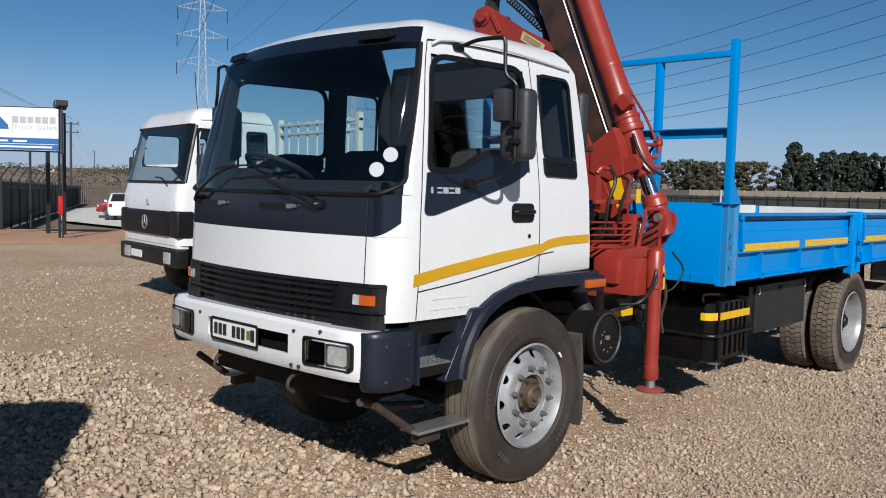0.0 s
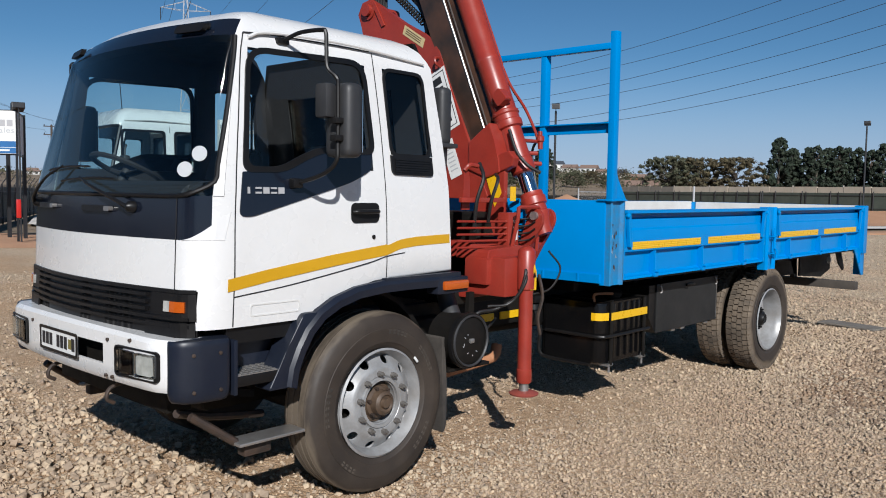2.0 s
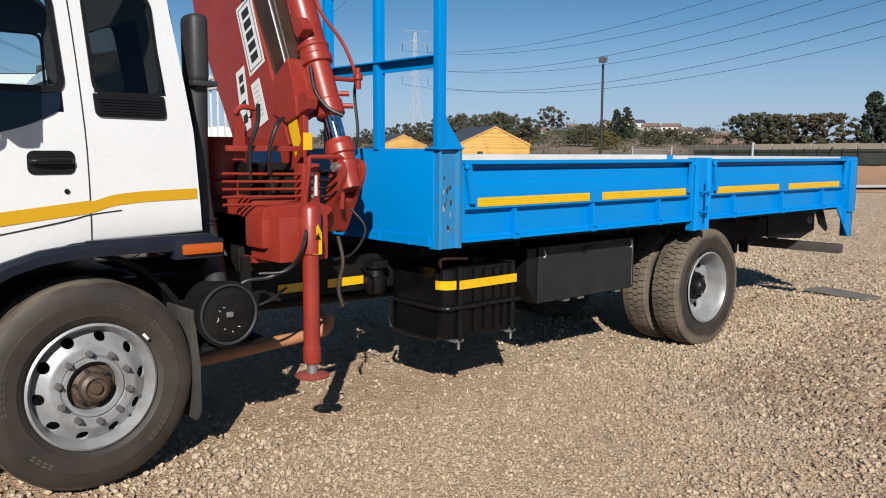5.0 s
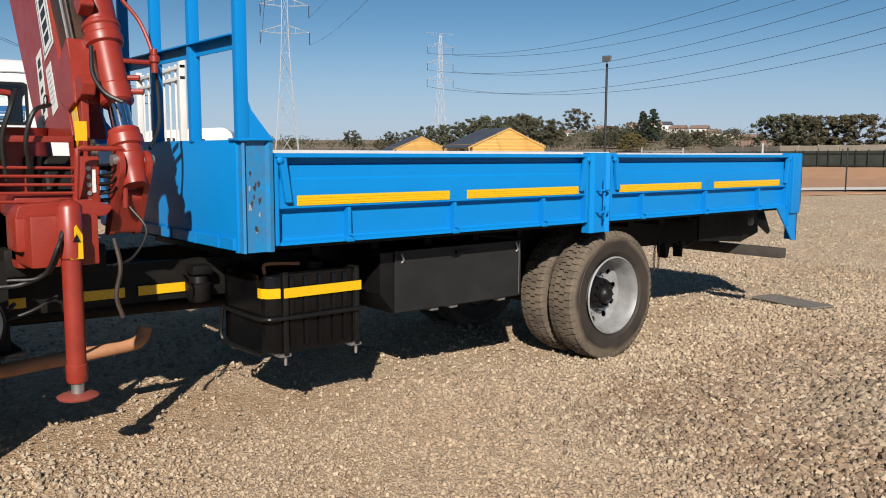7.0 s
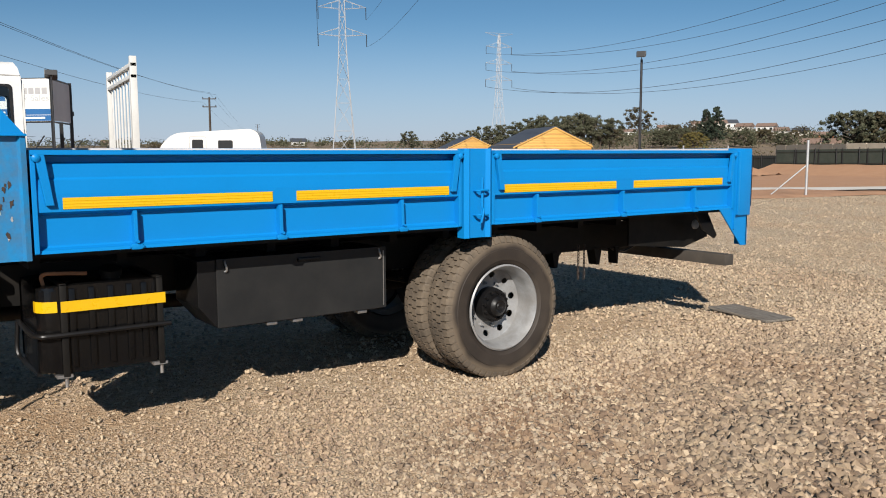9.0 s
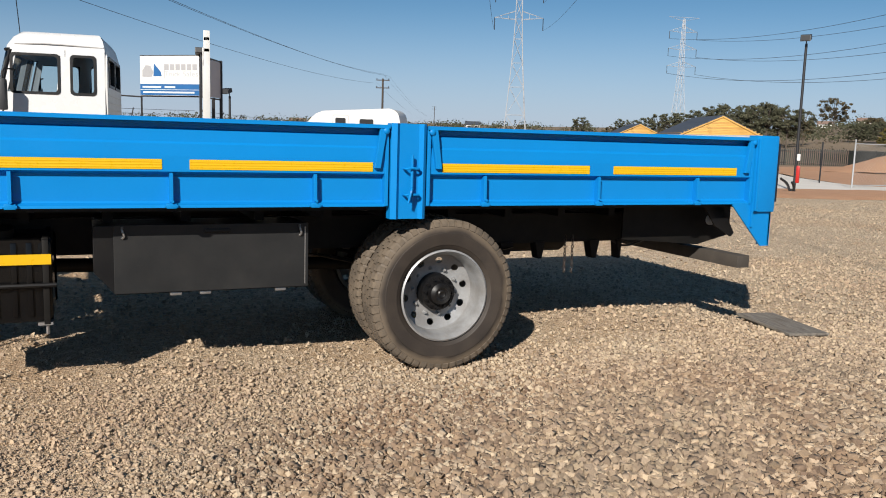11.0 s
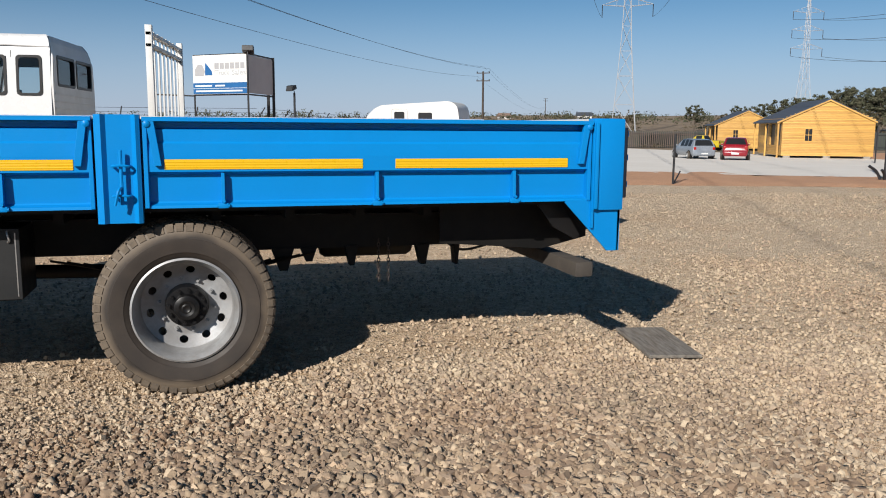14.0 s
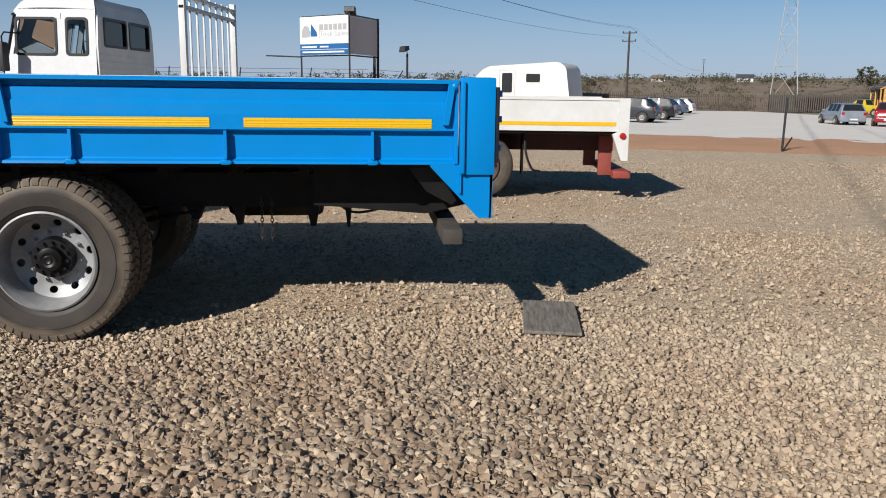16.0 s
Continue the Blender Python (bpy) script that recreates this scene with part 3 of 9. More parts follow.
bm = bmesh.new()
radii = [0, 8, 20, 40, 60, 85, 110, 150, 200, 260, 330, 410, 500, 600, 720, 860, 1050, 1400, 2000, 3200]
SECT = 144
rows_ = []
for r in radii:
    if r == 0:
        rows_.append([bm.verts.new((0, 0, -0.09))])
        continue
    rows_.append([bm.verts.new((r * math.cos(a), r * math.sin(a), hill(r * math.cos(a), r * math.sin(a)) - 0.03 - (0 if r < 1000 else (r - 1000) * 0.004)))
                  for a in (2 * math.pi * i / SECT for i in range(SECT))])
for a, b in zip(rows_, rows_[1:]):
    for i in range(SECT):
        j = (i + 1) % SECT
        q = list(dict.fromkeys([a[i % len(a)], b[i], b[j], a[j % len(a)]]))
        bm.faces.new(q)
solo("ground", bm, VELD, "dry brown winter veld reaching the horizon", "ground", kind="structure")

YARD = [(-90, -80), (60, -80), (52, -10), (47, 9.6), (42, 13.6), (33, 14.8), (27, 15.6), (23.6, 16.9), (18, 18.3), (12, 20.2), (6, 22.4), (-4, 25), (-30, 30), (-90, 36)]


def yard_z(x, y):
    """Small rises and dips of the gravel, deepest under the truck's rear wheels."""
    if not (-12 < x < 28 and -12 < y < 15):
        return lie(x, y)
    fade = min(1.0, (x + 12) / 3, (28 - x) / 3, (y + 12) / 3, (15 - y) / 3)
    dip = 0.062 * math.exp(-((x - 5.45) / 1.3) ** 2 - ((y - 0.5) / 1.6) ** 2)
    return lie(x, y) + fade * (0.012 * noise.noise(Vector((x * 0.9, y * 0.9, 1))) + 0.006 * noise.noise(Vector((x * 2.6, y * 2.6, 5)))) - dip


bm = bmesh.new()
bm.faces.new([bm.verts.new((x, y, 0)) for x, y in YARD])
for axis, lo, hi, step in ((0, -12, 28, 0.4), (1, -12, 15, 0.4)):
    for k in range(int((hi - lo) / step) + 1):
        co, no = [0, 0, 0], [0, 0, 0]
        co[axis], no[axis] = lo + k * step, 1
        bmesh.ops.bisect_plane(bm, geom=bm.verts[:] + bm.edges[:] + bm.faces[:], plane_co=co, plane_no=no)
for v in bm.verts:
    v.co.z = yard_z(v.co.x, v.co.y)
solo("yard", bm, GRAVEL, "yard of loose brown crushed-stone gravel", "ground", kind="structure")

# bank of red earth along the edge of the yard
edge_line = [(60, 6.2), (47, 9.9), (42, 13.9), (33, 15.1), (27, 15.9), (23.6, 17.2), (18, 18.6), (12, 20.5), (6, 22.7), (-4, 25.3), (-30, 30.3)]
bm = bmesh.new()
random.seed(5)
lines = []
for k, (off, z) in enumerate(((-0.4, 0.004), (0.3, 0.05), (1.0, 0.07), (2.0, 0.05), (3.6, 0.03), (8.0, 0.022))):
    row = []
    pts = smooth_path([(x, y, 0) for x, y in edge_line], 10)
    for i, p in enumerate(pts):
        w = off * (0.35 if p.x > 40 else 1.0 if p.x < 24 else 0.7)
        row.append(bm.verts.new((p.x + 0.35 * w + random.uniform(-0.1, 0.1), p.y + w + random.uniform(-0.15, 0.15), z + lie(p.x, p.y + w) + random.uniform(0, 0.03) * (k > 0))))
    lines.append(row)
for a, b in zip(lines, lines[1:]):
    for i in range(len(a) - 1):
        bm.faces.new((a[i], a[i + 1], b[i + 1], b[i]))
solo("red_bank", bm, RED_EARTH, "low bank of bare red earth beside the yard", "earth", kind="structure")

LOT = [(66, 11), (54, 14.2), (44, 17.6), (37, 19.2), (31, 20.8), (27, 22.6), (22, 25.4), (17, 28.5), (12.6, 32), (13, 40), (22, 62), (44, 92), (54, 93), (53, 70), (51, 56),
       (53, 47.5), (51, 42), (46, 36), (41, 28.5), (38.6, 24.5), (45, 21), (56, 17.6), (70, 13)]
solo("parking_lot", flat_poly(LOT, 0.045), PALE_LOT, "pale dusty paved parking lot and access road", "pavement", kind="structure", smooth=False)
EARTH2 = [(38.6, 24.7), (45, 21.2), (56, 17.8), (75, 13), (100, 30), (100, 75), (60, 60), (54, 51), (53.2, 47.2), (51.2, 41.6), (46.2, 35.6), (41.2, 28.2)]
solo("cleared_earth", flat_poly(EARTH2, 0.03), RED_EARTH, "cleared red earth beyond the access road", "earth", kind="structure", smooth=False)

EARTH3 = [(47.4, 9.4), (52.4, -10), (58, -45), (79, -45), (80, 12), (70, 12.4), (60, 5.4)]
solo("bare_earth", flat_poly(EARTH3, 0.012), RED_EARTH, "bare reddish earth between the yard and the fence", "earth", kind="structure", smooth=False)


LUMP = (np.array([(a, b, c) for c in (-0.82, 0.82) for b in (-0.82, 0.82) for a in (-0.82, 0.82)], float),
        np.array([(0, 2, 3), (0, 3, 1), (4, 5, 7), (4, 7, 6), (0, 1, 5), (0, 5, 4), (2, 6, 7), (2, 7, 3), (0, 4, 6), (0, 6, 2), (1, 3, 7), (1, 7, 5)]))
CHIP = (np.array([(1, 0, -0.3), (0.1, 1, -0.3), (-1, 0.1, -0.3), (-0.1, -1, -0.3), (0.35, 0.3, 0.8), (-0.35, -0.2, 0.9)], float),
        np.array([(0, 1, 4), (1, 2, 4), (2, 5, 4), (2, 3, 5), (3, 0, 5), (0, 4, 5)]))


def coarseness(x, y):
    """How coarse the gravel lies: rough beside the rear of the truck, packed fine beside its middle."""
    rough = 1.0 * np.exp(-((x - 6.0) / 2.0) ** 2 - ((y + 2.3) / 1.25) ** 2) + 0.35 * np.exp(-((x - 10.5) / 4.5) ** 2)
    fine = 0.55 * np.exp(-((x - 2.6) / 1.7) ** 2 - ((y + 1.0) / 1.6) ** 2)
    wave = np.sin(x * 1.7 + 0.6 * np.sin(y * 2.3)) * np.sin(y * 1.9 + 1.1 * np.sin(x * 0.8))
    return np.clip(0.42 + rough - fine + 0.16 * wave, 0.0, 1.35)


def stones(name, count, region, size, seed, label, shape=LUMP, rough=True, mat=STONE):
    """Loose crushed stones, each a small lumpy block part sunk in the ground."""
    rng = np.random.default_rng(seed)
    x = rng.uniform(region[0], region[1], count) + rng.normal(0, 0.25, count)
    y = rng.uniform(region[2], region[3], count) + rng.normal(0, 0.25, count)
    c = coarseness(x, y) if rough else np.full(count, 0.7)
    keep = rng.uniform(0, 1, count) < 0.35 + 0.65 * c
    x, y, c = x[keep], y[keep], c[keep]
    count = len(x)
    s = size * (0.58 + 0.42 * c) * np.clip(np.exp(rng.normal(0, 0.40, count)), 0.45, 2.1)
    corners, tris = shape
    nv, nf = len(corners), len(tris)
    v = corners[None] * (1 + rng.uniform(-0.42, 0.18, (count, nv, 3)))
    v *= rng.uniform(0.78, 1.15, (count, 1, 3)) * np.array((1.0, 0.86, 0.82))
    for axis, turn in ((1, rng.normal(0, 0.5, count)), (0, rng.normal(0, 0.5, count)), (2, rng.uniform(0, 6.283, count))):
        i, j = ((1, 2), (2, 0), (0, 1))[axis]
        co, si = np.cos(turn)[:, None], np.sin(turn)[:, None]
        a, b = v[..., i] * co - v[..., j] * si, v[..., i] * si + v[..., j] * co
        v[..., i], v[..., j] = a, b
    v = v * s[:, None, None] * 0.5
    v[..., 0] += x[:, None]
    v[..., 1] += y[:, None]
    base = np.array([yard_z(a, b) for a, b in zip(x.tolist(), y.tolist())])
    v[..., 2] += (rng.uniform(0.05, 0.46, count) * s + base)[:, None]
    me = bpy.data.meshes.new(name)
    me.vertices.add(count * nv)
    me.vertices.foreach_set("co", v.astype(np.float32).ravel())
    idx = (tris[None] + nv * np.arange(count)[:, None, None]).astype(np.int32).ravel()
    me.loops.add(len(idx))
    me.loops.foreach_set("vertex_index", idx)
    me.polygons.add(count * nf)
    me.polygons.foreach_set("loop_start", np.arange(0, len(idx), 3, dtype=np.int32))
    me.polygons.foreach_set("use_smooth", rng.uniform(0, 1, count * nf) < (0.5 if shape is LUMP else 0.2))
    me.update(calc_edges=True)
    me.materials.append(mat)
    return tagged(new(name, me), label, "gravel", kind="stuff")


stones("gravel", 80000, (-0.6, 10.6, -2.6, 0.2), 0.0245, 3, "loose angular brown gravel stones on the yard")
stones("gravel", 36000, (3.6, 8.4, -2.7, -0.6), 0.0265, 13, "coarse dark brown gravel stones beside the rear wheels", mat=STONE_DARK)
stones("gravel", 26000, (-4.5, 12.5, 0.2, 3.4), 0.034, 8, "loose angular brown gravel stones under the truck", CHIP)
stones("gravel", 32000, (11.0, 20, -4, 4), 0.030, 6, "scattered gravel stones over the yard", CHIP, False)
stones("gravel", 34000, (-6, 22, 3.2, 14.5), 0.034, 4, "scattered gravel stones over the yard behind the truck", CHIP, False)
stones("gravel", 24000, (18, 40, -6, 14), 0.042, 5, "scattered gravel stones over the far end of the yard", CHIP, False)
stones("gravel", 21000, (-4.4, -0.6, 0.2, 5.6), 0.034, 17, "loose gravel stones in front of the cab", LUMP, False)
stones("gravel", 30000, (0.2, 4.4, -2.7, 0.2), 0.017, 19, "fine chips packed in the dust of the yard", CHIP, False)
stones("gravel", 12000, (-6, 14, -6.5, -2.8), 0.036, 9, "scattered gravel stones along the walk", CHIP)
stones("gravel", 16000, (-16, -2.5, -2, 12), 0.034, 7, "scattered gravel stones beside the cab", CHIP, False)


# ---------------------------------------------------------------- wheels
def tyre_mesh(r, w, drive):
    """A tyre turned round the y axis, tread outside; the outer sidewall faces -y."""
    h = w / 2
    prof = [(-h * 0.80, 0.60 * r), (-h * 0.90, 0.64 * r), (-h * 0.93, 0.66 * r), (-h * 0.955, 0.665 * r), (-h, 0.76 * r), (-h * 1.012, 0.80 * r), (-h * 1.012, 0.815 * r), (-h * 0.985, 0.82 * r), (-h * 0.97, 0.86 * r), (-h * 0.90, 0.93 * r), (-h * 0.80, 0.972 * r)]
    if not drive:
        for g in (-0.52, -0.17, 0.17, 0.52):
            prof += [((g - 0.05) * h, r * 0.995), ((g - 0.04) * h, r * 0.972), ((g + 0.04) * h, r * 0.972), ((g + 0.05) * h, r * 0.995)]
    else:
        prof += [(-h * 0.7, r * 0.968), (0, r * 0.972), (h * 0.7, r * 0.968)]
    prof += [(h * 0.80, 0.972 * r), (h * 0.90, 0.93 * r), (h * 0.97, 0.86 * r), (h, 0.76 * r), (h * 0.93, 0.66 * r), (h * 0.80, 0.60 * r)]
    return lathe(prof, (0, 0, 0), (0, 1, 0), 72)


def tread_blocks(r, w):
    bm = bmesh.new()
    n = 56
    for i in range(n):
        for row, (y0, y1, sh) in enumerate(((-0.86, -0.40, 0), (-0.36, -0.02, 0.5), (0.02, 0.36, 0), (0.40, 0.86, 0.5))):
            a0 = (i + sh * 0.6 + 0.10) / n * 2 * math.pi
            a1 = (i + sh * 0.6 + 0.86) / n * 2 * math.pi
            lo, hi = r * 0.962, r * (1.0 if row in (1, 2) else 0.996)
            vs = []
            for y in (y0 * w / 2, y1 * w / 2):
                for rr in (lo, hi):
                    for a in (a0, a1):
                        k = rr - (0.012 if abs(y) > 0.8 * w / 2 and rr == hi else 0)
                        vs.append(bm.verts.new((k * math.cos(a), y, k * math.sin(a))))
            for f in ((2, 3, 7, 6), (0, 2, 6, 4), (1, 5, 7, 3), (0, 1, 3, 2), (4, 6, 7, 5)):
                bm.faces.new([vs[q] for q in f])
        # shoulder lugs running down onto both sidewalls
        for sg in (-1, 1):
            a0, a1 = ((i + q) / n * 2 * math.pi for q in (0.08, 0.80))
            prof = [(0.80, 0.990), (0.90, 0.962), (0.965, 0.905), (0.93, 0.90), (0.80, 0.95)]
            ring_ = [[bm.verts.new((rr * r * math.cos(a), sg * yy * w / 2, rr * r * math.sin(a))) for yy, rr in prof] for a in (a0, a1)]
            bm.faces.new(ring_[0])
            bm.faces.new(ring_[1][::-1])
            for k in range(4):
                bm.faces.new((ring_[0][k], ring_[1][k], ring_[1][k + 1], ring_[0][k + 1]))
    return bm


def holed_disc(y_of, r_in, r_out, holes, r_hole, hole_w, seg=160):
    """A dished wheel disc with a ring of hand holes. y_of gives its depth at a radius."""
    bm = bmesh.new()
    radii_ = [r_in + (r_out - r_in) * i / 14 for i in range(15)]
    grid = [[bm.verts.new((r * math.cos(2 * math.pi * k / seg), y_of(r), r * math.sin(2 * math.pi * k / seg))) for k in range(seg)] for r in radii_]
    per = seg / holes
    for i in range(14):
        rm = (radii_[i] + radii_[i + 1]) / 2
        for k in range(seg):
            ph = ((k + 0.5) % per) / per - 0.5
            du = ph * 2 * math.pi / holes * rm
            if (du / hole_w) ** 2 + ((rm - r_hole) / (hole_w * 0.85)) ** 2 < 1:
                continue
            bm.faces.new((grid[i][k], grid[i][(k + 1) % seg], grid[i + 1][(k + 1) % seg], grid[i + 1][k]))
    bmesh.ops.delete(bm, geom=[v for v in bm.verts if not v.link_faces], context="VERTS")
    # pull the ragged rims of the holes into true rounds
    for v in bm.verts:
        r = math.hypot(v.co.x, v.co.z)
        if v.is_boundary and r_in + 0.004 < r < r_out - 0.004:
            a = math.atan2(v.co.z, v.co.x) % (2 * math.pi)
            c = (int(a / (2 * math.pi / holes)) + 0.5) * 2 * math.pi / holes
            du, dr = (a - c) * r_hole, r - r_hole
            q = math.hypot(du / hole_w, dr / (hole_w * 0.85))
            du, dr = du / q, dr / q
            a, r = c + du / r_hole, r_hole + dr
            v.co = Vector((r * math.cos(a), y_of(r), r * math.sin(a)))
    return bm


def solidify(ob, thick, offset=-1.0, mat=0):
    faces_at = {}
    for p in ob.data.polygons:
        for key in p.edge_keys:
            faces_at[key] = faces_at.get(key, 0) + 1
    for e in ob.data.edges:
        if faces_at.get(e.key, 0) < 2:
            e.use_edge_sharp = True
    md = ob.modifiers.new("thickness", "SOLIDIFY")
    md.thickness, md.offset = thick, offset
    if mat:
        md.material_offset = mat
        md.material_offset_rim = mat
    return ob


R_TYRE, R_RIM = 0.527, 0.305


def rim_barrel(parent, w, dish):
    prof = [(-w / 2 - 0.004, R_RIM + 0.012), (-w / 2 - 0.012, R_RIM), (-w / 2 + 0.012, R_RIM - 0.014), (-w / 2 + 0.05, R_RIM - 0.030), (w / 2 - 0.05, R_RIM - 0.038), (w / 2, R_RIM)]
    part("rim", lathe(prof, (0, 0, 0), (0, 1, 0), 56), SILVER, parent, "silver painted rim flange")


def nuts(parent, count, r, y, size, mat, name="wheel_nut", out=-1):
    bm = rod((r, y, 0), (r, y + out * 0.028, 0), size, size * 0.95, 6)
    rod((r, y + out * 0.028, 0), (r, y + out * 0.045, 0), size * 0.55, size * 0.5, 8, bm)
    first = part(name, bm, mat, parent, smooth=False)
    for i in range(1, count):
        c = first.copy()
        scene.collection.objects.link(c)
        c.rotation_euler = (0, 2 * math.pi * i / count, 0)


def tyre_lettering(parent, r, y):
    """Worn raised bars where the sidewall is lettered."""
    bm = bmesh.new()
    for start, cnt in ((55, 6), (95, 5), (-15, 6), (200, 7), (250, 4)):
        for i in range(cnt):
            a = radians(start - i * 4.6)
            c, s = math.cos(a), math.sin(a)
            for dr, hw in ((0.0, 0.006), (0.016, 0.006)):
                q = []
                for rr, da in ((r + dr - 0.005, -0.022), (r + dr - 0.005, 0.022), (r + dr + 0.005, 0.022), (r + dr + 0.005, -0.022)):
                    q.append((rr * math.cos(a + da), rr * math.sin(a + da)))
                prism([(p[0], p[1]) for p in q], "y", y, y - 0.0022, bm=bm)
    tagged(part("lettering", bm, RUBBER, parent, "worn raised sidewall marks", smooth=False), kind="stuff")


def front_wheel(parent, x, y, z, flip=False):
    w = 0.27
    wheel = new("wheel")
    wheel.parent = parent
    wheel.matrix_basis = pose(x, y, z, 0, 12, 180 if flip else 0)
    t = part("tyre", tyre_mesh(R_TYRE, w, False), WORN, wheel, "worn black tyre dusted with brown dirt")
    tyre_lettering(t, 0.405, -w / 2 - 0.0005)
    rim_barrel(wheel, 0.24, 0)
    # bulged disc, proud in the middle, its hand holes out by the rim
    disc = holed_disc(lambda r: -0.118 + 0.012 * (r < 0.148) + max(0, r - 0.205) * 0.75, 0.122, 0.288, 10, 0.250, 0.030)
    solidify(part("disc", disc, SILVER, wheel, "dull silver steel wheel disc with oval hand holes"), 0.012)
    part("disc_collar", lathe([(-0.108, 0.150), (-0.124, 0.146), (-0.124, 0.128), (-0.060, 0.122)], (0, 0, 0), (0, 1, 0), 40), SILVER, wheel, "raised silver collar round the hub")
    nuts(wheel, 10, 0.172, -0.116, 0.017, DULL_NUT)
    hub = lathe([(-0.05, 0.122), (-0.075, 0.118), (-0.08, 0.098), (-0.10, 0.092), (-0.108, 0.075), (-0.150, 0.070), (-0.158, 0.060), (-0.162, 0.052), (-0.150, 0.046), (-0.148, 0.030), (-0.166, 0.026), (-0.168, 0.0)], (0, 0, 0), (0, 1, 0), 28)
    h = part("hub", hub, HUB, wheel, "rusty greasy front hub")
    for k in range(6):
        a = 2 * math.pi * k / 6
        part("bolt", rod((0.086 * math.cos(a), -0.098, 0.086 * math.sin(a)), (0.086 * math.cos(a), -0.122, 0.086 * math.sin(a)), 0.011, seg=6), RUST_SHADE, h, smooth=False)
    part("drum", lathe([(-0.02, 0.0), (-0.02, 0.20), (0.12, 0.21), (0.12, 0.0)], (0, 0, 0), (0, 1, 0), 28), BLACK_DUSTY, wheel)
    part("balance_weight", box(-0.02, 0.02, -w / 2 - 0.012, -w / 2 - 0.002, 0.33, 0.345, 0.003), STICKER, wheel, "small white mark on the sidewall").matrix_basis = pose(0, 0, 0, 0, 38, 0)
    return wheel


def rear_wheel(parent, x, y, z, outer, flip=False):
    w = 0.27
    wheel = new("wheel")
    wheel.parent = parent
    wheel.matrix_basis = pose(x, y, z, 0, 7 if outer else 33, 180 if flip else 0) @ Matrix.Diagonal((1.025, 1.0, 1.025, 1))
    t = part("tyre", tyre_mesh(R_TYRE, w, True), MUDDY, wheel, "black drive tyre with dry brown mud on the shoulder")
    part("tread", tread_blocks(R_TYRE, w), TREAD, t, "dusty blocky tread", smooth=False)
    rim_barrel(wheel, 0.24, 1)
    if outer:
        disc = holed_disc(lambda r: 0.085 - max(0, r - 0.19) * 0.35, 0.10, 0.275, 10, 0.222, 0.027)
        solidify(part("disc", disc, SILVER, wheel, "dished silver steel wheel disc with round hand holes"), 0.012)
        nuts(wheel, 10, 0.162, 0.085, 0.015, SILVER)
        hub = lathe([(0.085, 0.132), (0.02, 0.128), (-0.01, 0.122), (-0.012, 0.082), (-0.055, 0.074), (-0.07, 0.05), (-0.078, 0.046), (-0.072, 0.030), (-0.078, 0.022), (-0.072, 0.012), (-0.072, 0.0)], (0, 0, 0), (0, 1, 0), 28)
        h = part("hub", hub, BLACK, wheel, "black rear axle hub")
        for k in range(12):
            a = 2 * math.pi * k / 12
            part("bolt", rod((0.104 * math.cos(a), -0.011, 0.104 * math.sin(a)), (0.104 * math.cos(a), -0.034, 0.104 * math.sin(a)), 0.0105, seg=6), BLACK, h, smooth=False)
    return wheel


# ---------------------------------------------------------------- the crane truck
truck = thing("crane_truck", "white cab-over truck with a red crane and a blue dropside bed", "truck")
YC = 1.16        # middle line of the truck
XF, XR = 0.03, 5.425   # axles

front_wheel(truck, XF, 0.325, 0.540)
front_wheel(truck, XF, 2 * YC - 0.325, 0.540, flip=True)
rear_wheel(truck, XR, 0.185, 0.478, True)
rear_wheel(truck, XR, 0.50, 0.478, False)
rear_wheel(truck, XR, 2 * YC - 0.50, 0.478, False, flip=True)
rear_wheel(truck, XR, 2 * YC - 0.185, 0.478, True, flip=True)

# --- chassis
for y in (0.72, 1.52):
    bm = prism([(y, 0.74), (y + 0.08, 0.74), (y + 0.08, 0.752), (y + 0.010, 0.752), (y + 0.010, 0.968), (y + 0.08, 0.968), (y + 0.08, 0.98), (y, 0.98)], "x", -1.05, 8.02)
    part("chassis_rail", bm, BLACK_DUSTY, truck, "black steel chassis rail", smooth=False)
for x in (-0.7, 0.6, 1.9, 3.2, 4.6, 5.9, 7.2):
    part("cross_member", box(x, x + 0.09, 0.73, 1.59, 0.78, 0.93, 0.01), BLACK_DUSTY, truck)
part("front_axle", tube([(XF, 0.42, 0.50), (XF, 0.62, 0.44), (XF, 1.16, 0.40), (XF, 1.70, 0.44), (XF, 1.90, 0.50)], 0.055, 10), BLACK_DUSTY, truck)
part("rear_axle", lathe([(-0.75, 0.08), (-0.25, 0.09), (-0.14, 0.17), (-0.06, 0.21), (0.06, 0.21), (0.14, 0.17), (0.25, 0.09), (0.75, 0.08)], (XR, YC, 0.5), (0, 1, 0), 20), BLACK_DUSTY, truck)
part("propeller_shaft", rod((0.9, YC, 0.66), (XR - 0.15, YC, 0.55), 0.05), BLACK_DUSTY, truck)
part("engine", box(-0.75, 0.45, 0.82, 1.50, 0.50, 1.02, 0.05), BLACK_DUSTY, truck, "dark engine block under the cab")
part("gearbox", box(0.45, 1.05, 0.95, 1.40, 0.52, 0.90, 0.06), BLACK_DUSTY, truck)
for y in (0.66, 1.60):
    for x0, x1 in ((XF - 0.75, XF + 0.75), (XR - 0.85, XR + 0.85)):
        bm = bmesh.new()
        for k in range(5):
            sh = 0.10 * k
            tube([(x0 + sh, y, 0.72 - 0.012 * k), ((x0 + x1) / 2, y, 0.57 - 0.014 * k), (x1 - sh, y, 0.72 - 0.012 * k)], 0.008, 4, bm)
        part("leaf_spring", bm, BLACK_DUSTY, truck)

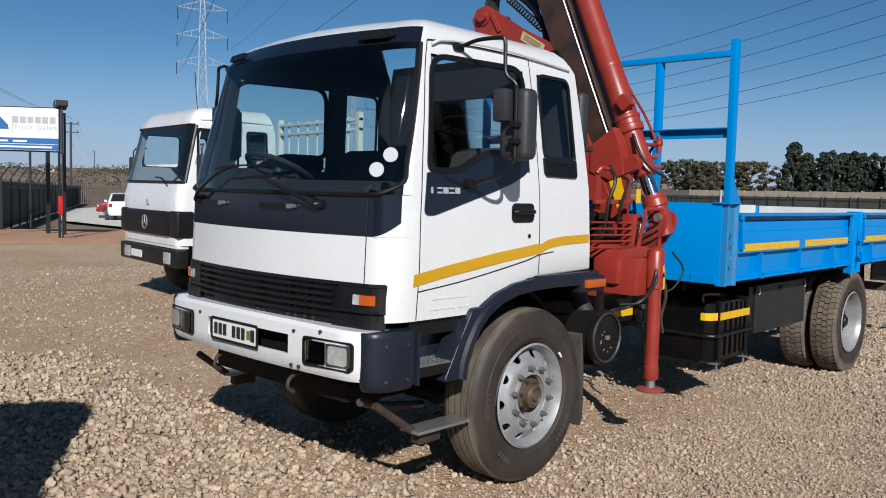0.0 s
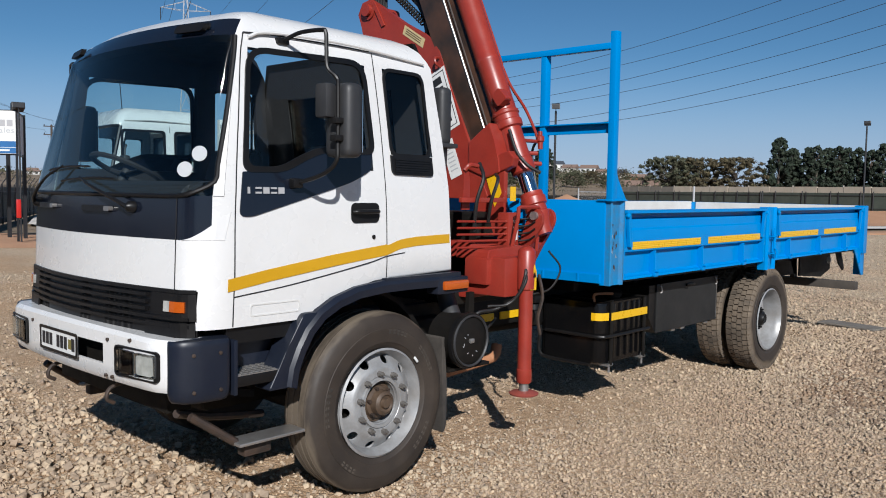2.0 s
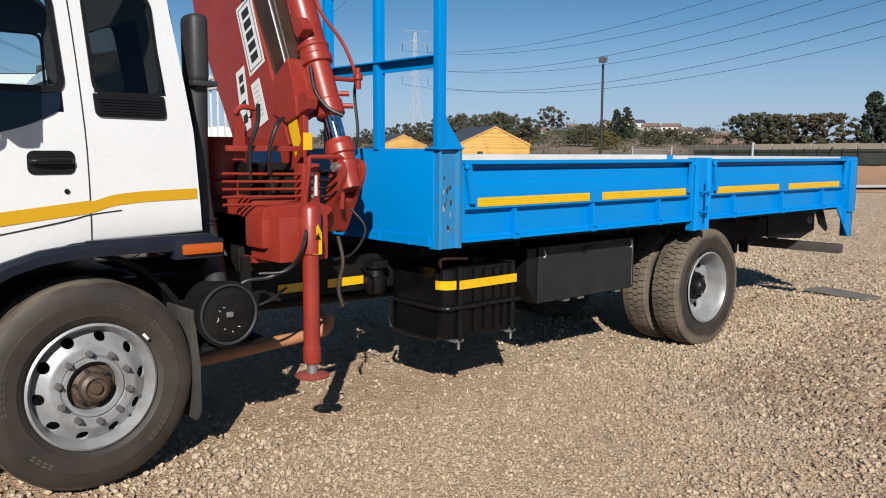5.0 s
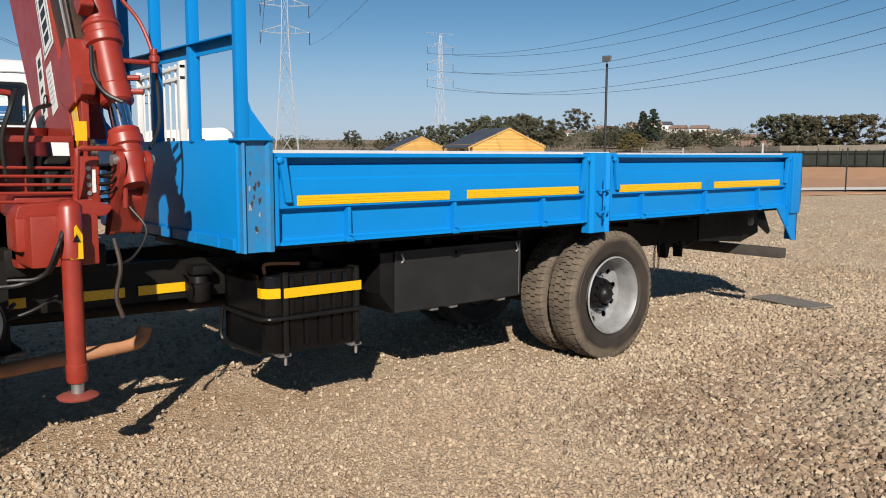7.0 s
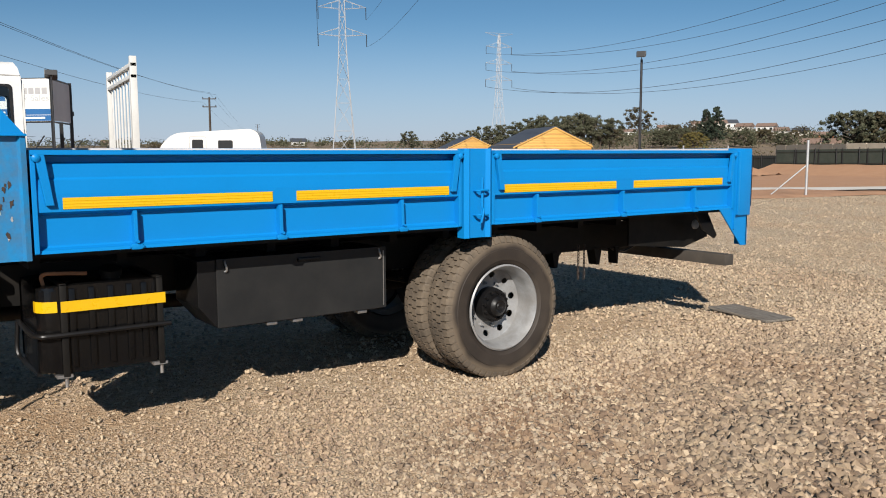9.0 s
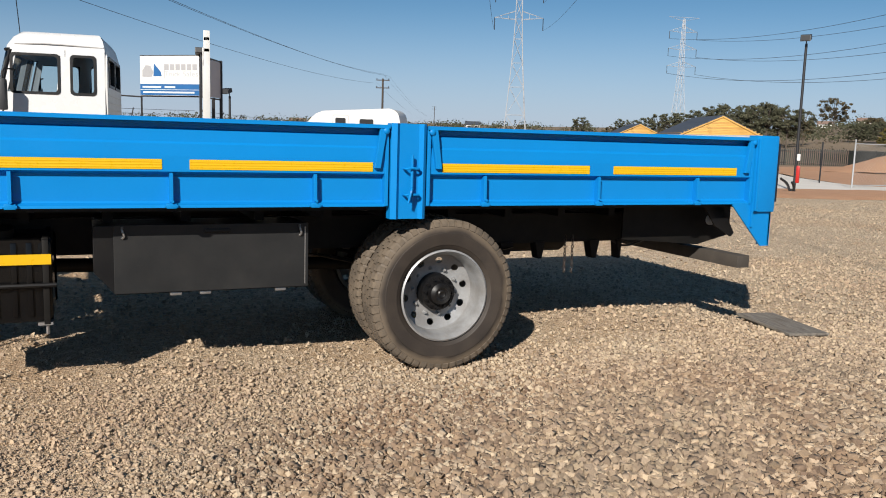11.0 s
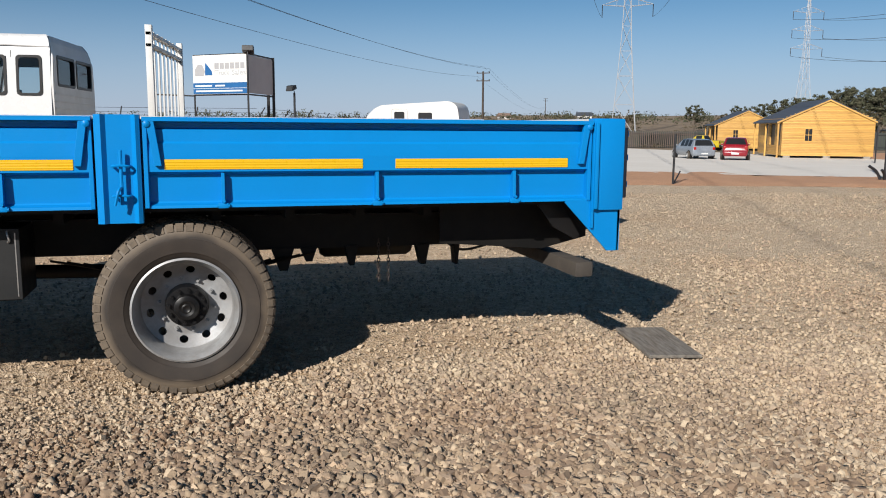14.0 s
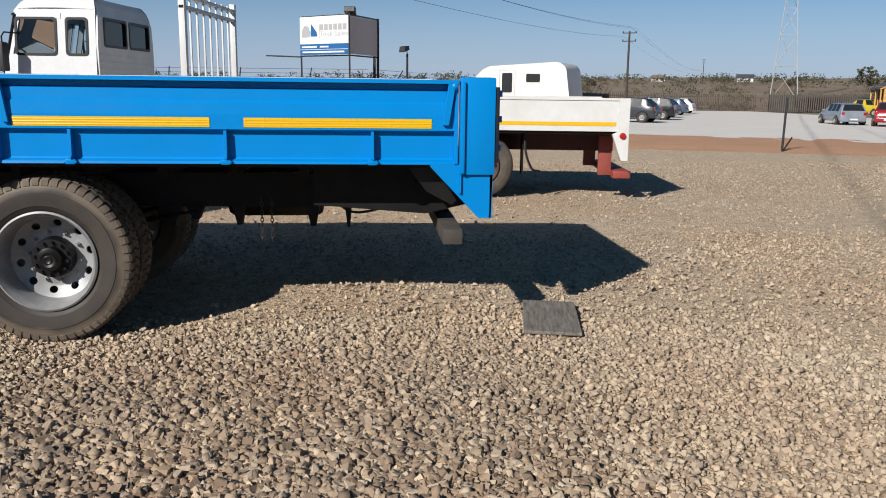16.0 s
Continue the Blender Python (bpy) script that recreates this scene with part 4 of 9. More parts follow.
# yellow reflective bars on the chassis
for x0, x1 in ((0.62, 0.80), (0.98, 1.12), (1.36, 1.66), (1.74, 2.03)):
    part("reflector", box(x0, x1, 0.705, 0.716, 0.785, 0.842), YELLOW, truck, "yellow reflective tape on the chassis", smooth=False)

# --- cab shell
ZL = [1.085, 1.16, 1.272, 1.40, 1.512, 1.62, 1.722, 1.79, 1.868, 1.93, 1.965, 2.10, 2.25, 2.40, 2.452, 2.50, 2.545, 2.595, 2.635, 2.665, 2.688, 2.702, 2.708]
INSET = {2.545: 0.012, 2.595: 0.035, 2.635: 0.075, 2.665: 0.14, 2.688: 0.26, 2.702: 0.45, 2.708: 0.62}
SIDE_F = [1.0, 0.965, 0.925, 0.80, 0.685, 0.637, 0.585, 0.45, 0.30, 0.16, 0.075, 0.030, 0.0]


def cab_xe(z):
    return lerp_table([(1.0, -0.992), (1.755, -0.945), (2.5, -0.868), (2.71, -0.80)], z)


def cab_xr(z):
    return lerp_table([(1.0, 0.640), (1.8, 0.595), (2.5, 0.495), (2.71, 0.45)], z)


def cab_lean(z):
    return lerp_table([(1.0, 0.215), (1.30, 0.212), (1.755, 0.225), (2.5, 0.105), (2.71, 0.08)], z)


def cab_ys(x, z):
    """Outer face of the near side."""
    return lerp_table([(1.0, 0.205), (1.35, 0.185), (1.75, 0.195), (2.1, 0.225), (2.5, 0.272), (2.71, 0.31)], z) + 0.035 * max(0, (x + 0.2)) ** 1.3


def side_place(x, z, off):
    return Vector((x, cab_ys(x, z) - off, z))


def far_side_place(x, z, off):
    return Vector((x, 2 * YC - cab_ys(x, z) + off, z))


def front_place(y, z, off, inset=0.0):
    """The bowed front; y runs across."""
    y0 = cab_ys(-0.95, z) + 0.165 + inset
    half = YC - y0
    u = max(-1.0, min(1.0, (YC - y) / half))
    return Vector((cab_xe(z) - cab_lean(z) - 0.085 * (1 - u * u) - off + inset, y, z))


def wrap_place(y, z, off):
    """The front, carried on round the rounded corners."""
    yy = min(y, 2 * YC - y)
    y0 = cab_ys(-0.95, z)
    if yy >= y0 + 0.165:
        return front_place(y, z, off)
    q = min(1.0, (y0 + 0.165 - yy) / 0.165)
    s = math.sqrt(max(0.0, 1 - q * q))
    x = cab_xe(z) - cab_lean(z) * s - off * s
    yy -= off * q
    return Vector((x, yy if y < YC else 2 * YC - yy, z))


def strip(y0, y1, z0, z1, place, thick, n=12, bm=None):
    """A band across the front in n pieces, so that it follows the curve."""
    bm = bm or bmesh.new()
    for k in range(n):
        a, b = y0 + (y1 - y0) * k / n, y0 + (y1 - y0) * (k + 1) / n
        skin([(a, z0), (b, z0), (b, z1), (a, z1)], place, thick, bm)
    bmesh.ops.remove_doubles(bm, verts=bm.verts, dist=0.0004)
    return bm


def bottom_z(x):
    return lerp_table([(-0.50, 1.085), (-0.36, 1.16), (-0.18, 1.235), (0.0, 1.255), (0.7, 1.27)], x)


def cab_ring(z):
    d = INSET.get(z, 0.0)
    near = []
    xe, xr = cab_xe(z) + d, cab_xr(z) - d
    for f in SIDE_F:
        x = xe + f * (xr - xe)
        zz = bottom_z(x) if z == ZL[0] else max(z, bottom_z(x) + 0.002 + (0.012 if z > 1.2 else 0)) if z < 1.29 else z
        near.append(("side", f, Vector((x, cab_ys(x, z) + d, zz))))
    y0 = cab_ys(-0.95, z) + d
    rx, ry = cab_lean(z), 0.165
    for k in range(1, 6):
        a = radians(90 * k / 6)
        near.append(("corner", k, Vector((xe - rx * math.sin(a), y0 + ry * (1 - math.cos(a)), z))))
    for k in range(6):
        y = y0 + ry + (YC - y0 - ry) * k / 6
        near.append(("front", k, front_place(y, z, 0, d)))
    mid = [("front", 6, front_place(YC, z, 0, d))]
    far = [(a, b, Vector((c.x, 2 * YC - c.y, c.z))) for a, b, c in reversed(near)]
    return near + mid + far


rings = [cab_ring(z) for z in ZL]
NR = len(rings[0])


def cab_zone(i, k):
    """Which skin the cell between ring i and i+1, station k and k+1, belongs to."""
    z = (ZL[i] + ZL[i + 1]) / 2
    (ka, fa, _), (kb, fb, _) = rings[i][k], rings[i][k + 1]
    if ka == "side" and kb == "side":
        f = (fa + fb) / 2
        if 0.030 < f < 0.585 and 1.868 < z < 2.452:
            return "glass_door"
        if 0.685 < f < 0.925 and 1.965 < z < 2.452:
            return "glass_quarter"
        return "white"
    corner = ka == "corner" and kb == "corner"
    edge = not corner and "corner" in (ka, kb) and "front" in (ka, kb)
    front = ka == "front" and kb == "front"
    last = {fa, fb} if corner else set()
    inner = corner and min(last) >= 2 or edge or front
    rim = corner and min(last) == 1
    if rim and 1.722 < z < 2.50:
        return "glass_front"
    if rim and 2.50 < z < 2.595:
        return "black"
    if inner and 1.722 < z < 2.50:
        return "glass_front"
    if inner and 1.512 < z < 1.722:
        return "black"
    if (front or edge or corner and min(last) >= 2) and 2.50 < z < 2.595:
        return "black"
    if (front or edge or corner and min(last) >= 3) and z < 1.272:
        return "none"
    return "white"


zones = {}
for i in range(len(ZL) - 1):
    for k in range(NR - 1):
        zones.setdefault(cab_zone(i, k), []).append((i, k))


def cab_faces(cells, side=None):
    bm = bmesh.new()
    made = {}

    def vert(i, k):
        if (i, k) not in made:
            made[i, k] = bm.verts.new(rings[i][k][2])
        return made[i, k]

    for i, k in cells:
        if side == "near" and k > NR // 2 or side == "far" and k < NR // 2:
            continue
        bm.faces.new((vert(i, k), vert(i, k + 1), vert(i + 1, k + 1), vert(i + 1, k)))
    return bm, made


cab = new("cab")
cab.parent = truck
cab["label"] = "white cab with black trim and tinted glass"
bm, made = cab_faces(zones["white"])
top = [bm.verts.new(q[2]) if (len(ZL) - 1, k) not in made else made[len(ZL) - 1, k] for k, q in enumerate(rings[-1])]
bm.faces.new(top)
solidify(part("shell", bm, [WHITE, TRIM], cab, "white painted cab body"), 0.045, mat=1)
bm, _ = cab_faces(zones["black"])
solidify(part("black_panel", bm, [BAND, TRIM], cab, "glossy black band under the windscreen and over it"), 0.045, mat=1)
part("windscreen", cab_faces(zones["glass_front"])[0], GLASS_SCREEN, cab, "wide curved tinted windscreen", shadow=False)
for sd in ("near", "far"):
    part("door_window", cab_faces(zones["glass_door"], sd)[0], GLASS_SIDE, cab, "tinted door glass", shadow=False)
    part("quarter_window", cab_faces(zones["glass_quarter"], sd)[0], GLASS_SIDE, cab, "tinted rear quarter glass", shadow=False)

# back wall with its window
ya, yb = cab_ys(0.55, 1.6) + 0.03, 2 * YC - cab_ys(0.55, 1.6) - 0.03
bm = bmesh.new()


def back_place(y, z, off):
    return Vector((cab_xr(z) + off - 0.02, y, z))


for mirror in (1, -1):
    for q in ([(ya, 1.27), (YC, 1.27), (YC, 1.95), (0.62, 1.95), (ya + 0.02, 1.95)], [(ya + 0.02, 1.95), (0.62, 1.95), (0.62, 2.40), (ya + 0.05, 2.40)],
              [(ya + 0.05, 2.40), (0.62, 2.40), (YC, 2.40), (YC, 2.66), (ya + 0.16, 2.66)]):
        skin([(YC + mirror * (u - YC), v) for u, v in q], back_place, 0.03, bm)
bmesh.ops.remove_doubles(bm, verts=bm.verts, dist=0.0005)
part("back_wall", bm, [BLACK_DUSTY], cab, "black back wall of the cab", smooth=False)
bm = bmesh.new()
for mirror in (1, -1):
    for q in ([(ya + 0.06, 1.30), (YC, 1.30), (YC, 1.95), (0.62, 1.95), (ya + 0.06, 1.95)], [(ya + 0.06, 1.95), (0.62, 1.95), (0.62, 2.40), (ya + 0.10, 2.40)], [(ya + 0.10, 2.40), (0.62, 2.40), (YC, 2.40), (YC, 2.60), (ya + 0.20, 2.60)]):
        skin([(YC + mirror * (u - YC), v) for u, v in q], lambda y, z, o: back_place(y, z, -0.012 - o), 0.006, bm)
part("back_lining", bm, TRIM, cab, "dark cab lining", smooth=False)
part("rear_window", skin([(0.62, 1.95), (2 * YC - 0.62, 1.95), (2 * YC - 0.62, 2.40), (0.62, 2.40)], back_place, 0.008), GLASS_SIDE, cab, "rear cab window", shadow=False)

# rubber seals, black door panel and trim on both sides
for place in (side_place, far_side_place):
    glass = round_poly([(-0.872, 1.868), (-0.68, 1.872), (-0.555, 1.935), (-0.42, 1.985), (-0.062, 1.985), (-0.098, 2.446), (-0.822, 2.428)], [0.05, 0.08, 0.10, 0.09, 0.05, 0.10, 0.10], 5)
    ring = round_poly([(-0.905, 1.838), (-0.655, 1.844), (-0.53, 1.905), (-0.40, 1.955), (-0.032, 1.955), (-0.070, 2.476), (-0.845, 2.458)], [0.06, 0.08, 0.10, 0.09, 0.07, 0.12, 0.12], 5)
    part("window_seal", band(ring, glass, place, 0.010), BLACK, cab, "black rubber window seal")
    q = round_poly([(0.108, 1.972), (0.425, 1.972), (0.392, 2.440), (0.080, 2.440)], 0.055, 5)
    o = round_poly([(0.092, 1.950), (0.442, 1.950), (0.408, 2.460), (0.062, 2.460)], 0.07, 5)
    part("window_seal", band(o, q, place, 0.010), BLACK, cab, "black rubber window seal")
    panel = round_poly([(-0.930, 1.625), (-0.86, 1.622), (-0.45, 1.735), (-0.20, 1.805), (-0.060, 1.875), (-0.060, 1.962), (-0.40, 1.960), (-0.53, 1.912), (-0.655, 1.850), (-0.905, 1.842)], [0.04, 0.05, 0.2, 0.15, 0.07, 0.02, 0.08, 0.08, 0.06, 0.01], 4)
    part("door_panel", skin(panel, place, 0.006), BAND, cab, "black painted panel under the door window")
    part("vent_trim", skin(round_poly([(0.098, 1.852), (0.452, 1.848), (0.442, 1.962), (0.090, 1.962)], [0.03, 0.03, 0.005, 0.005], 4), place, 0.012), BLACK, cab, "black louvred vent below the quarter window")
    bm = bmesh.new()
    for k in range(6):
        z = 1.866 + 0.014 * k
        skin([(0.118, z), (0.432, z - 0.002), (0.432, z + 0.006), (0.118, z + 0.008)], place, 0.018, bm)
    part("louvre", bm, BLACK, cab, smooth=False)
    # door handle
    part("handle_recess", skin(rounded(-0.222, -0.012, 1.580, 1.690, 0.03), place, 0.005), BLACK, cab, "black recessed door handle plate")
    h = part("handle", tube([place(-0.212, 1.640, 0.012), place(-0.19, 1.642, 0.030), place(-0.12, 1.642, 0.036), place(-0.05, 1.642, 0.030), place(-0.03, 1.640, 0.012)], 0.013, 10), BLACK, cab, "black door pull handle")
    part("lock", lathe([(0.0, 0.012), (0.006, 0.012), (0.008, 0.0)], place(-0.055, 1.50, 0.0), place(0, 1.5, 1) - place(0, 1.5, 0), 14), BLACK, cab)
    # shut lines
    for pts in ([(-0.962, 1.09), (-0.958, 1.40), (-0.945, 1.75), (-0.900, 2.20), (-0.862, 2.48), (-0.80, 2.525), (-0.40, 2.535), (-0.02, 2.535)], [(0.050, 1.265), (0.047, 1.7), (0.02, 2.2), (-0.005, 2.535)],
                [(-0.958, 1.235), (-0.60, 1.275), (-0.10, 1.355), (0.045, 1.385), (0.20, 1.40)]):
        bm = bmesh.new()
        sp = smooth_path([(a, 0, b) for a, b in pts], 5)
        for a, b in zip(sp, sp[1:]):
            nrm = Vector((-(b - a).z, 0, (b - a).x)).normalized() * 0.0035
            skin([(a.x - nrm.x, a.z - nrm.z), (b.x - nrm.x, b.z - nrm.z), (b.x + nrm.x, b.z + nrm.z), (a.x + nrm.x, a.z + nrm.z)], place, 0.0016, bm)
        bmesh.ops.remove_doubles(bm, verts=bm.verts, dist=0.0012)
        part("shut_line", bm, TRIM, cab, "dark door gap", smooth=False)
    part("drip_rail", tube([place(-0.83, 2.50, 0.008), place(-0.70, 2.538, 0.012), place(-0.2, 2.552, 0.012), place(0.42, 2.520, 0.010)], 0.009, 8), WHITE, cab)
    # yellow stripe rising along the door
    lo = [(-0.995, 1.262), (-0.75, 1.300), (-0.35, 1.352), (0.045, 1.392), (0.06, 1.396), (0.085, 1.402), (0.11, 1.410), (0.135, 1.417), (0.16, 1.423), (0.20, 1.428), (0.30, 1.436), (0.45, 1.440), (0.60, 1.443)]
    hi = [(a, b + (0.062 if a < 0.05 else 0.054)) for a, b in lo]
    bm = bmesh.new()
    for a, b, c, d in zip(lo, lo[1:], hi[1:], hi):
        skin([a, b, c, d], place, 0.003, bm)
    bmesh.ops.remove_doubles(bm, verts=bm.verts, dist=0.0005)
    part("stripe", bm, STRIPE, cab, "yellow reflective stripe along the cab", smooth=False)
    # pressed fuel-cover outline low on the door
    part("door_badge", band(rounded(-0.865, -0.565, 1.130, 1.192, 0.012), rounded(-0.858, -0.572, 1.137, 1.185, 0.010), place, 0.003), WHITE_OLD, cab)
    # maker's letters as plain blocks
    for k in range(5):
        x0 = -0.882 + 0.045 * k
        for z0, z1 in ((1.736, 1.745), (1.759, 1.768)) if k in (1, 3) else ((1.736, 1.768),):
            part("badge_bar", skin([(x0, z0), (x0 + (0.012 if k == 0 else 0.034), z0), (x0 + (0.012 if k == 0 else 0.034), z1), (x0, z1)], place, 0.009 + 0.0004 * k), GREY_INK, cab, "silver maker's badge as plain bars", smooth=False)

# mirrors on both sides
for mirror in (1, -1):
    def at(x, y, z):
        return Vector((x if mirror > 0 else x - 0.26, y if mirror > 0 else 2 * YC - y, z))

    arm = [at(-0.62, 0.275, 2.505), at(-0.60, 0.16, 2.540), at(-0.565, 0.03, 2.545), at(-0.555, 0.005, 2.53), at(-0.555, 0.0, 2.46), at(-0.555, -0.01, 2.36), at(-0.535, -0.055, 2.31), at(-0.53, -0.06, 2.26),
           at(-0.53, -0.06, 2.00), at(-0.535, -0.055, 1.90), at(-0.56, 0.02, 1.835), at(-0.60, 0.17, 1.79)]
    part("mirror_arm", tube(arm, 0.011, 8), BLACK, cab, "black tubular mirror arm")
    lo, hi = at(-0.515, -0.118, 1.92), at(-0.405, 0.070, 2.290)
    m = part("mirror", box(lo.x, hi.x, *sorted((lo.y, hi.y)), lo.z, hi.z, 0.042, seg=3), PLASTIC, cab, "large dark grey door mirror")
    part("mirror_glass", box(hi.x + 0.001, hi.x + 0.005, *sorted((at(0, -0.10, 0).y, at(0, 0.055, 0).y)), 1.95, 2.26), MIRROR, m, smooth=False)
    lo, hi = at(-0.585, -0.035, 2.115), at(-0.520, 0.055, 2.285)
    part("side_pod", box(lo.x, hi.x, *sorted((lo.y, hi.y)), lo.z, hi.z, 0.018, seg=2), PLASTIC, m, "small wide-angle mirror pod")
    for z in (2.085, 2.00):
        lo, hi = at(-0.560, -0.085, z), at(-0.505, -0.035, z + 0.03)
        part("clamp", box(lo.x, hi.x, *sorted((lo.y, hi.y)), lo.z, hi.z, 0.006), BLACK, cab)
    part("mirror_foot", box(at(-0.635, 0, 0).x, at(-0.575, 0, 0).x, *sorted((at(0, 0.150, 0).y, at(0, 0.205, 0).y)), 1.765, 1.815, 0.012), BLACK, cab)
    part("mirror_foot", box(at(-0.66, 0, 0).x, at(-0.585, 0, 0).x, *sorted((at(0, 0.255, 0).y, at(0, 0.305, 0).y)), 2.49, 2.525, 0.010), BLACK, cab)

# brow, marker lamps, wipers, badges on the front
for y in (0.52, 1.80):
    part("marker_lamp", skin(rounded(y - 0.10, y + 0.10, 2.525, 2.568, 0.015), lambda a, b, o: front_place(a, b, o), 0.03), BLACK, cab, "black roof marker lamp")
part("cap", lathe([(0, 0.02), (0.01, 0.018), (0.012, 0)], front_place(0.42, 2.55, 0.0), (-1, 0, 0.2), 12), BLACK, cab)
for y1, y2, z2 in ((1.90, 1.42, 1.868), (0.66, 1.15, 1.806)):
    part("wiper_pivot", lathe([(0, 0.03), (0.03, 0.026), (0.045, 0.012), (0.045, 0)], front_place(y1, 1.66, 0.0), (-1, 0, 0.1), 14), BLACK, cab)
    arm = [front_place(y1, 1.66, 0.035), front_place(y1 + (y2 - y1) * 0.15, 1.66 + (z2 - 1.66) * 0.22, 0.05), front_place(y1 + (y2 - y1) * 0.6, 1.66 + (z2 - 1.66) * 0.68, 0.055), front_place(y2, z2, 0.035)]
    part("wiper_arm", tube(arm, lambda s_: 0.012 - 0.006 * s_, 8), BLACK, cab, "black wiper arm")
    blade = [front_place(y2 - 0.32 + 0.085 * q, z2 + 0.004 - 0.0008 * (q - 3.5) ** 2 - 0.002 * q, 0.018) for q in range(8)]
    part("wiper_blade", tube(blade, 0.006, 6), BLACK, cab, "black wiper blade")
for y in (0.985, 1.68):
    part("handle_end", skin(rounded(y - 0.15, y - 0.10, 1.636, 1.660, 0.008), front_place, 0.026), STEEL, cab, "worn steel end of the grip")
    part("grab_handle", skin(rounded(y - 0.145, y + 0.145, 1.632, 1.662, 0.012), front_place, 0.02), BLACK, cab, "black grip below the windscreen")


def pillar_edge(i, far=False):
    """Edge of the glass beside the pillar on ring i: at the door's edge above, further in below."""
    u = max(0.0, min(1.0, (2.42 - ZL[i]) / 0.66)) * 0.95
    a, b = ((NR - 14, NR - 15) if far else (13, 14))
    return rings[i][a][2].lerp(rings[i][b][2], u)


for far in (False, True):
    bm = bmesh.new()
    edge = [(pillar_edge(i, far), rings[i][NR - 14 if far else 13][2]) for i in range(6, 16)]
    out = [[bm.verts.new(p + Vector((-0.004, 0.004 if far else -0.004, 0))) for p in pair] for pair in edge]
    for a, b in zip(out, out[1:]):
        bm.faces.new((a[0], b[0], b[1], a[1]))
    part("pillar_trim", bm, WHITE, cab, "white windscreen pillar")
part("windscreen_seal", tube([pillar_edge(k) for k in range(15, 6, -1)] + [wrap_place(0.262, 1.740, 0.003), wrap_place(0.31, 1.724, 0.004)] + [wrap_place(0.40 + 0.152 * k, 1.719, 0.004) for k in range(11)]
                             + [wrap_place(2.01, 1.724, 0.004), wrap_place(2.058, 1.740, 0.003)] + [pillar_edge(k, True) for k in range(7, 16)], 0.012, 8, steps=3), BLACK, cab, "black rubber windscreen seal")
for mirror in (1, -1):
    bm = bmesh.new()
    ys = cab_ys(-0.95, 1.6)
    for k in range(10):
        a, b = (ys + 0.002 + 0.116 * q / 10 for q in (k, k + 1))
        za, zb = (1.5135 + 0.165 * (1 - math.sqrt(max(0.0, 1 - min(1.0, (ys + 0.12 - q) / 0.12) ** 2))) for q in (a, b))
        skin([(YC + mirror * (q - YC), z) for q, z in ((a, 1.5125), (b, 1.5125), (b, zb), (a, za))], wrap_place, 0.002, bm)
    bmesh.ops.remove_doubles(bm, verts=bm.verts, dist=0.0004)
    part("corner_trim", bm, WHITE, cab, "white rounded corner below the black band")
for z, y in ((1.845, 0.318), (1.92, 0.275)):
    part("licence_disc", lathe([(0.003, 0.037), (0.007, 0.037), (0.0075, 0.0)], wrap_place(y, z, 0.006), (-1, -0.75, 0.2), 24), PALE_INK, cab, "round white licence disc on the windscreen")
part("panel_gap", skin([(0.340, 1.28), (0.346, 1.28), (0.346, 1.705), (0.340, 1.705)], wrap_place, 0.002), TRIM, cab, smooth=False)

# grille: black slats behind the bumper top
GY = 0.242
g = part("grille", strip(GY, 2 * YC - GY, 1.03, 1.276, lambda a, b, o: wrap_place(a, b, o - 0.03), 0.026, 28), BLACK, cab, "black slatted front grille")
for k in range(5):
    z = 1.098 + 0.034 * k
    part("slat", strip(GY + (0.28 if 1.14 < z < 1.26 else 0.02), 2 * YC - GY - (0.28 if 1.14 < z < 1.26 else 0.02), z, z + 0.016, lambda a, b, o: wrap_place(a, b, o - 0.005), 0.024, 20), BLACK, g, smooth=False)
part("grille_lip", strip(GY, 2 * YC - GY, 1.260, 1.278, lambda a, b, o: wrap_place(a, b, o - 0.004), 0.014, 28), BLACK, g, smooth=False)
for mirror in (1, -1):
    def mp(y):
        return y if mirror > 0 else 2 * YC - y
    part("indicator_housing", strip(*sorted((mp(GY), mp(0.49))), 1.130, 1.258, wrap_place, 0.010, 10), BLACK, cab)
    part("indicator", strip(*sorted((mp(0.276), mp(0.350))), 1.172, 1.222, wrap_place, 0.020, 5), AMBER, cab, "amber front indicator lamp")
    part("side_lamp", strip(*sorted((mp(0.352), mp(0.392))), 1.172, 1.222, wrap_place, 0.020, 4), LENS, cab, "clear side lamp")
    part("corner_panel", strip(*sorted((mp(0.245), mp(0.52))), 1.055, 1.120, lambda a, b, o: wrap_place(a, b, o + 0.004), 0.012, 12), BLACK, cab, smooth=False)


# --- front bumper
def bumper_x(y):
    u = abs(y - YC)
    return -1.355 + 0.050 * (u / 0.9) ** 2 + (0.10 * ((u - 0.78) / 0.2) ** 2 if u > 0.78 else 0)


bumper = new("bumper")
bumper.parent = truck
bumper["label"] = "white steel front bumper with dark end caps"
ys_b = [0.245 + (2 * YC - 0.49) * k / 40 for k in range(41)]
bm = bmesh.new()
secs = []
slot = (0.77, 1.54)
for y in ys_b:
    x = bumper_x(y)
    z1 = 1.062 - 0.012 * ((y - YC) / 0.9) ** 2
    secs.append([bm.verts.new(p) for p in ((x + 0.16, y, z1), (x + 0.02, y, z1), (x, y, z1 - 0.02), (x - 0.004, y, 0.985), (x - 0.004, y, 0.885), (x, y, 0.83), (x + 0.02, y, 0.80), (x + 0.12, y, 0.79))])
for i, (a, b) in enumerate(zip(secs, secs[1:])):
    ym = (ys_b[i] + ys_b[i + 1]) / 2
    for k in range(7):
        if k == 3 and slot[0] < ym < slot[1]:
            continue
        bm.faces.new((a[k], b[k], b[k + 1], a[k + 1]))
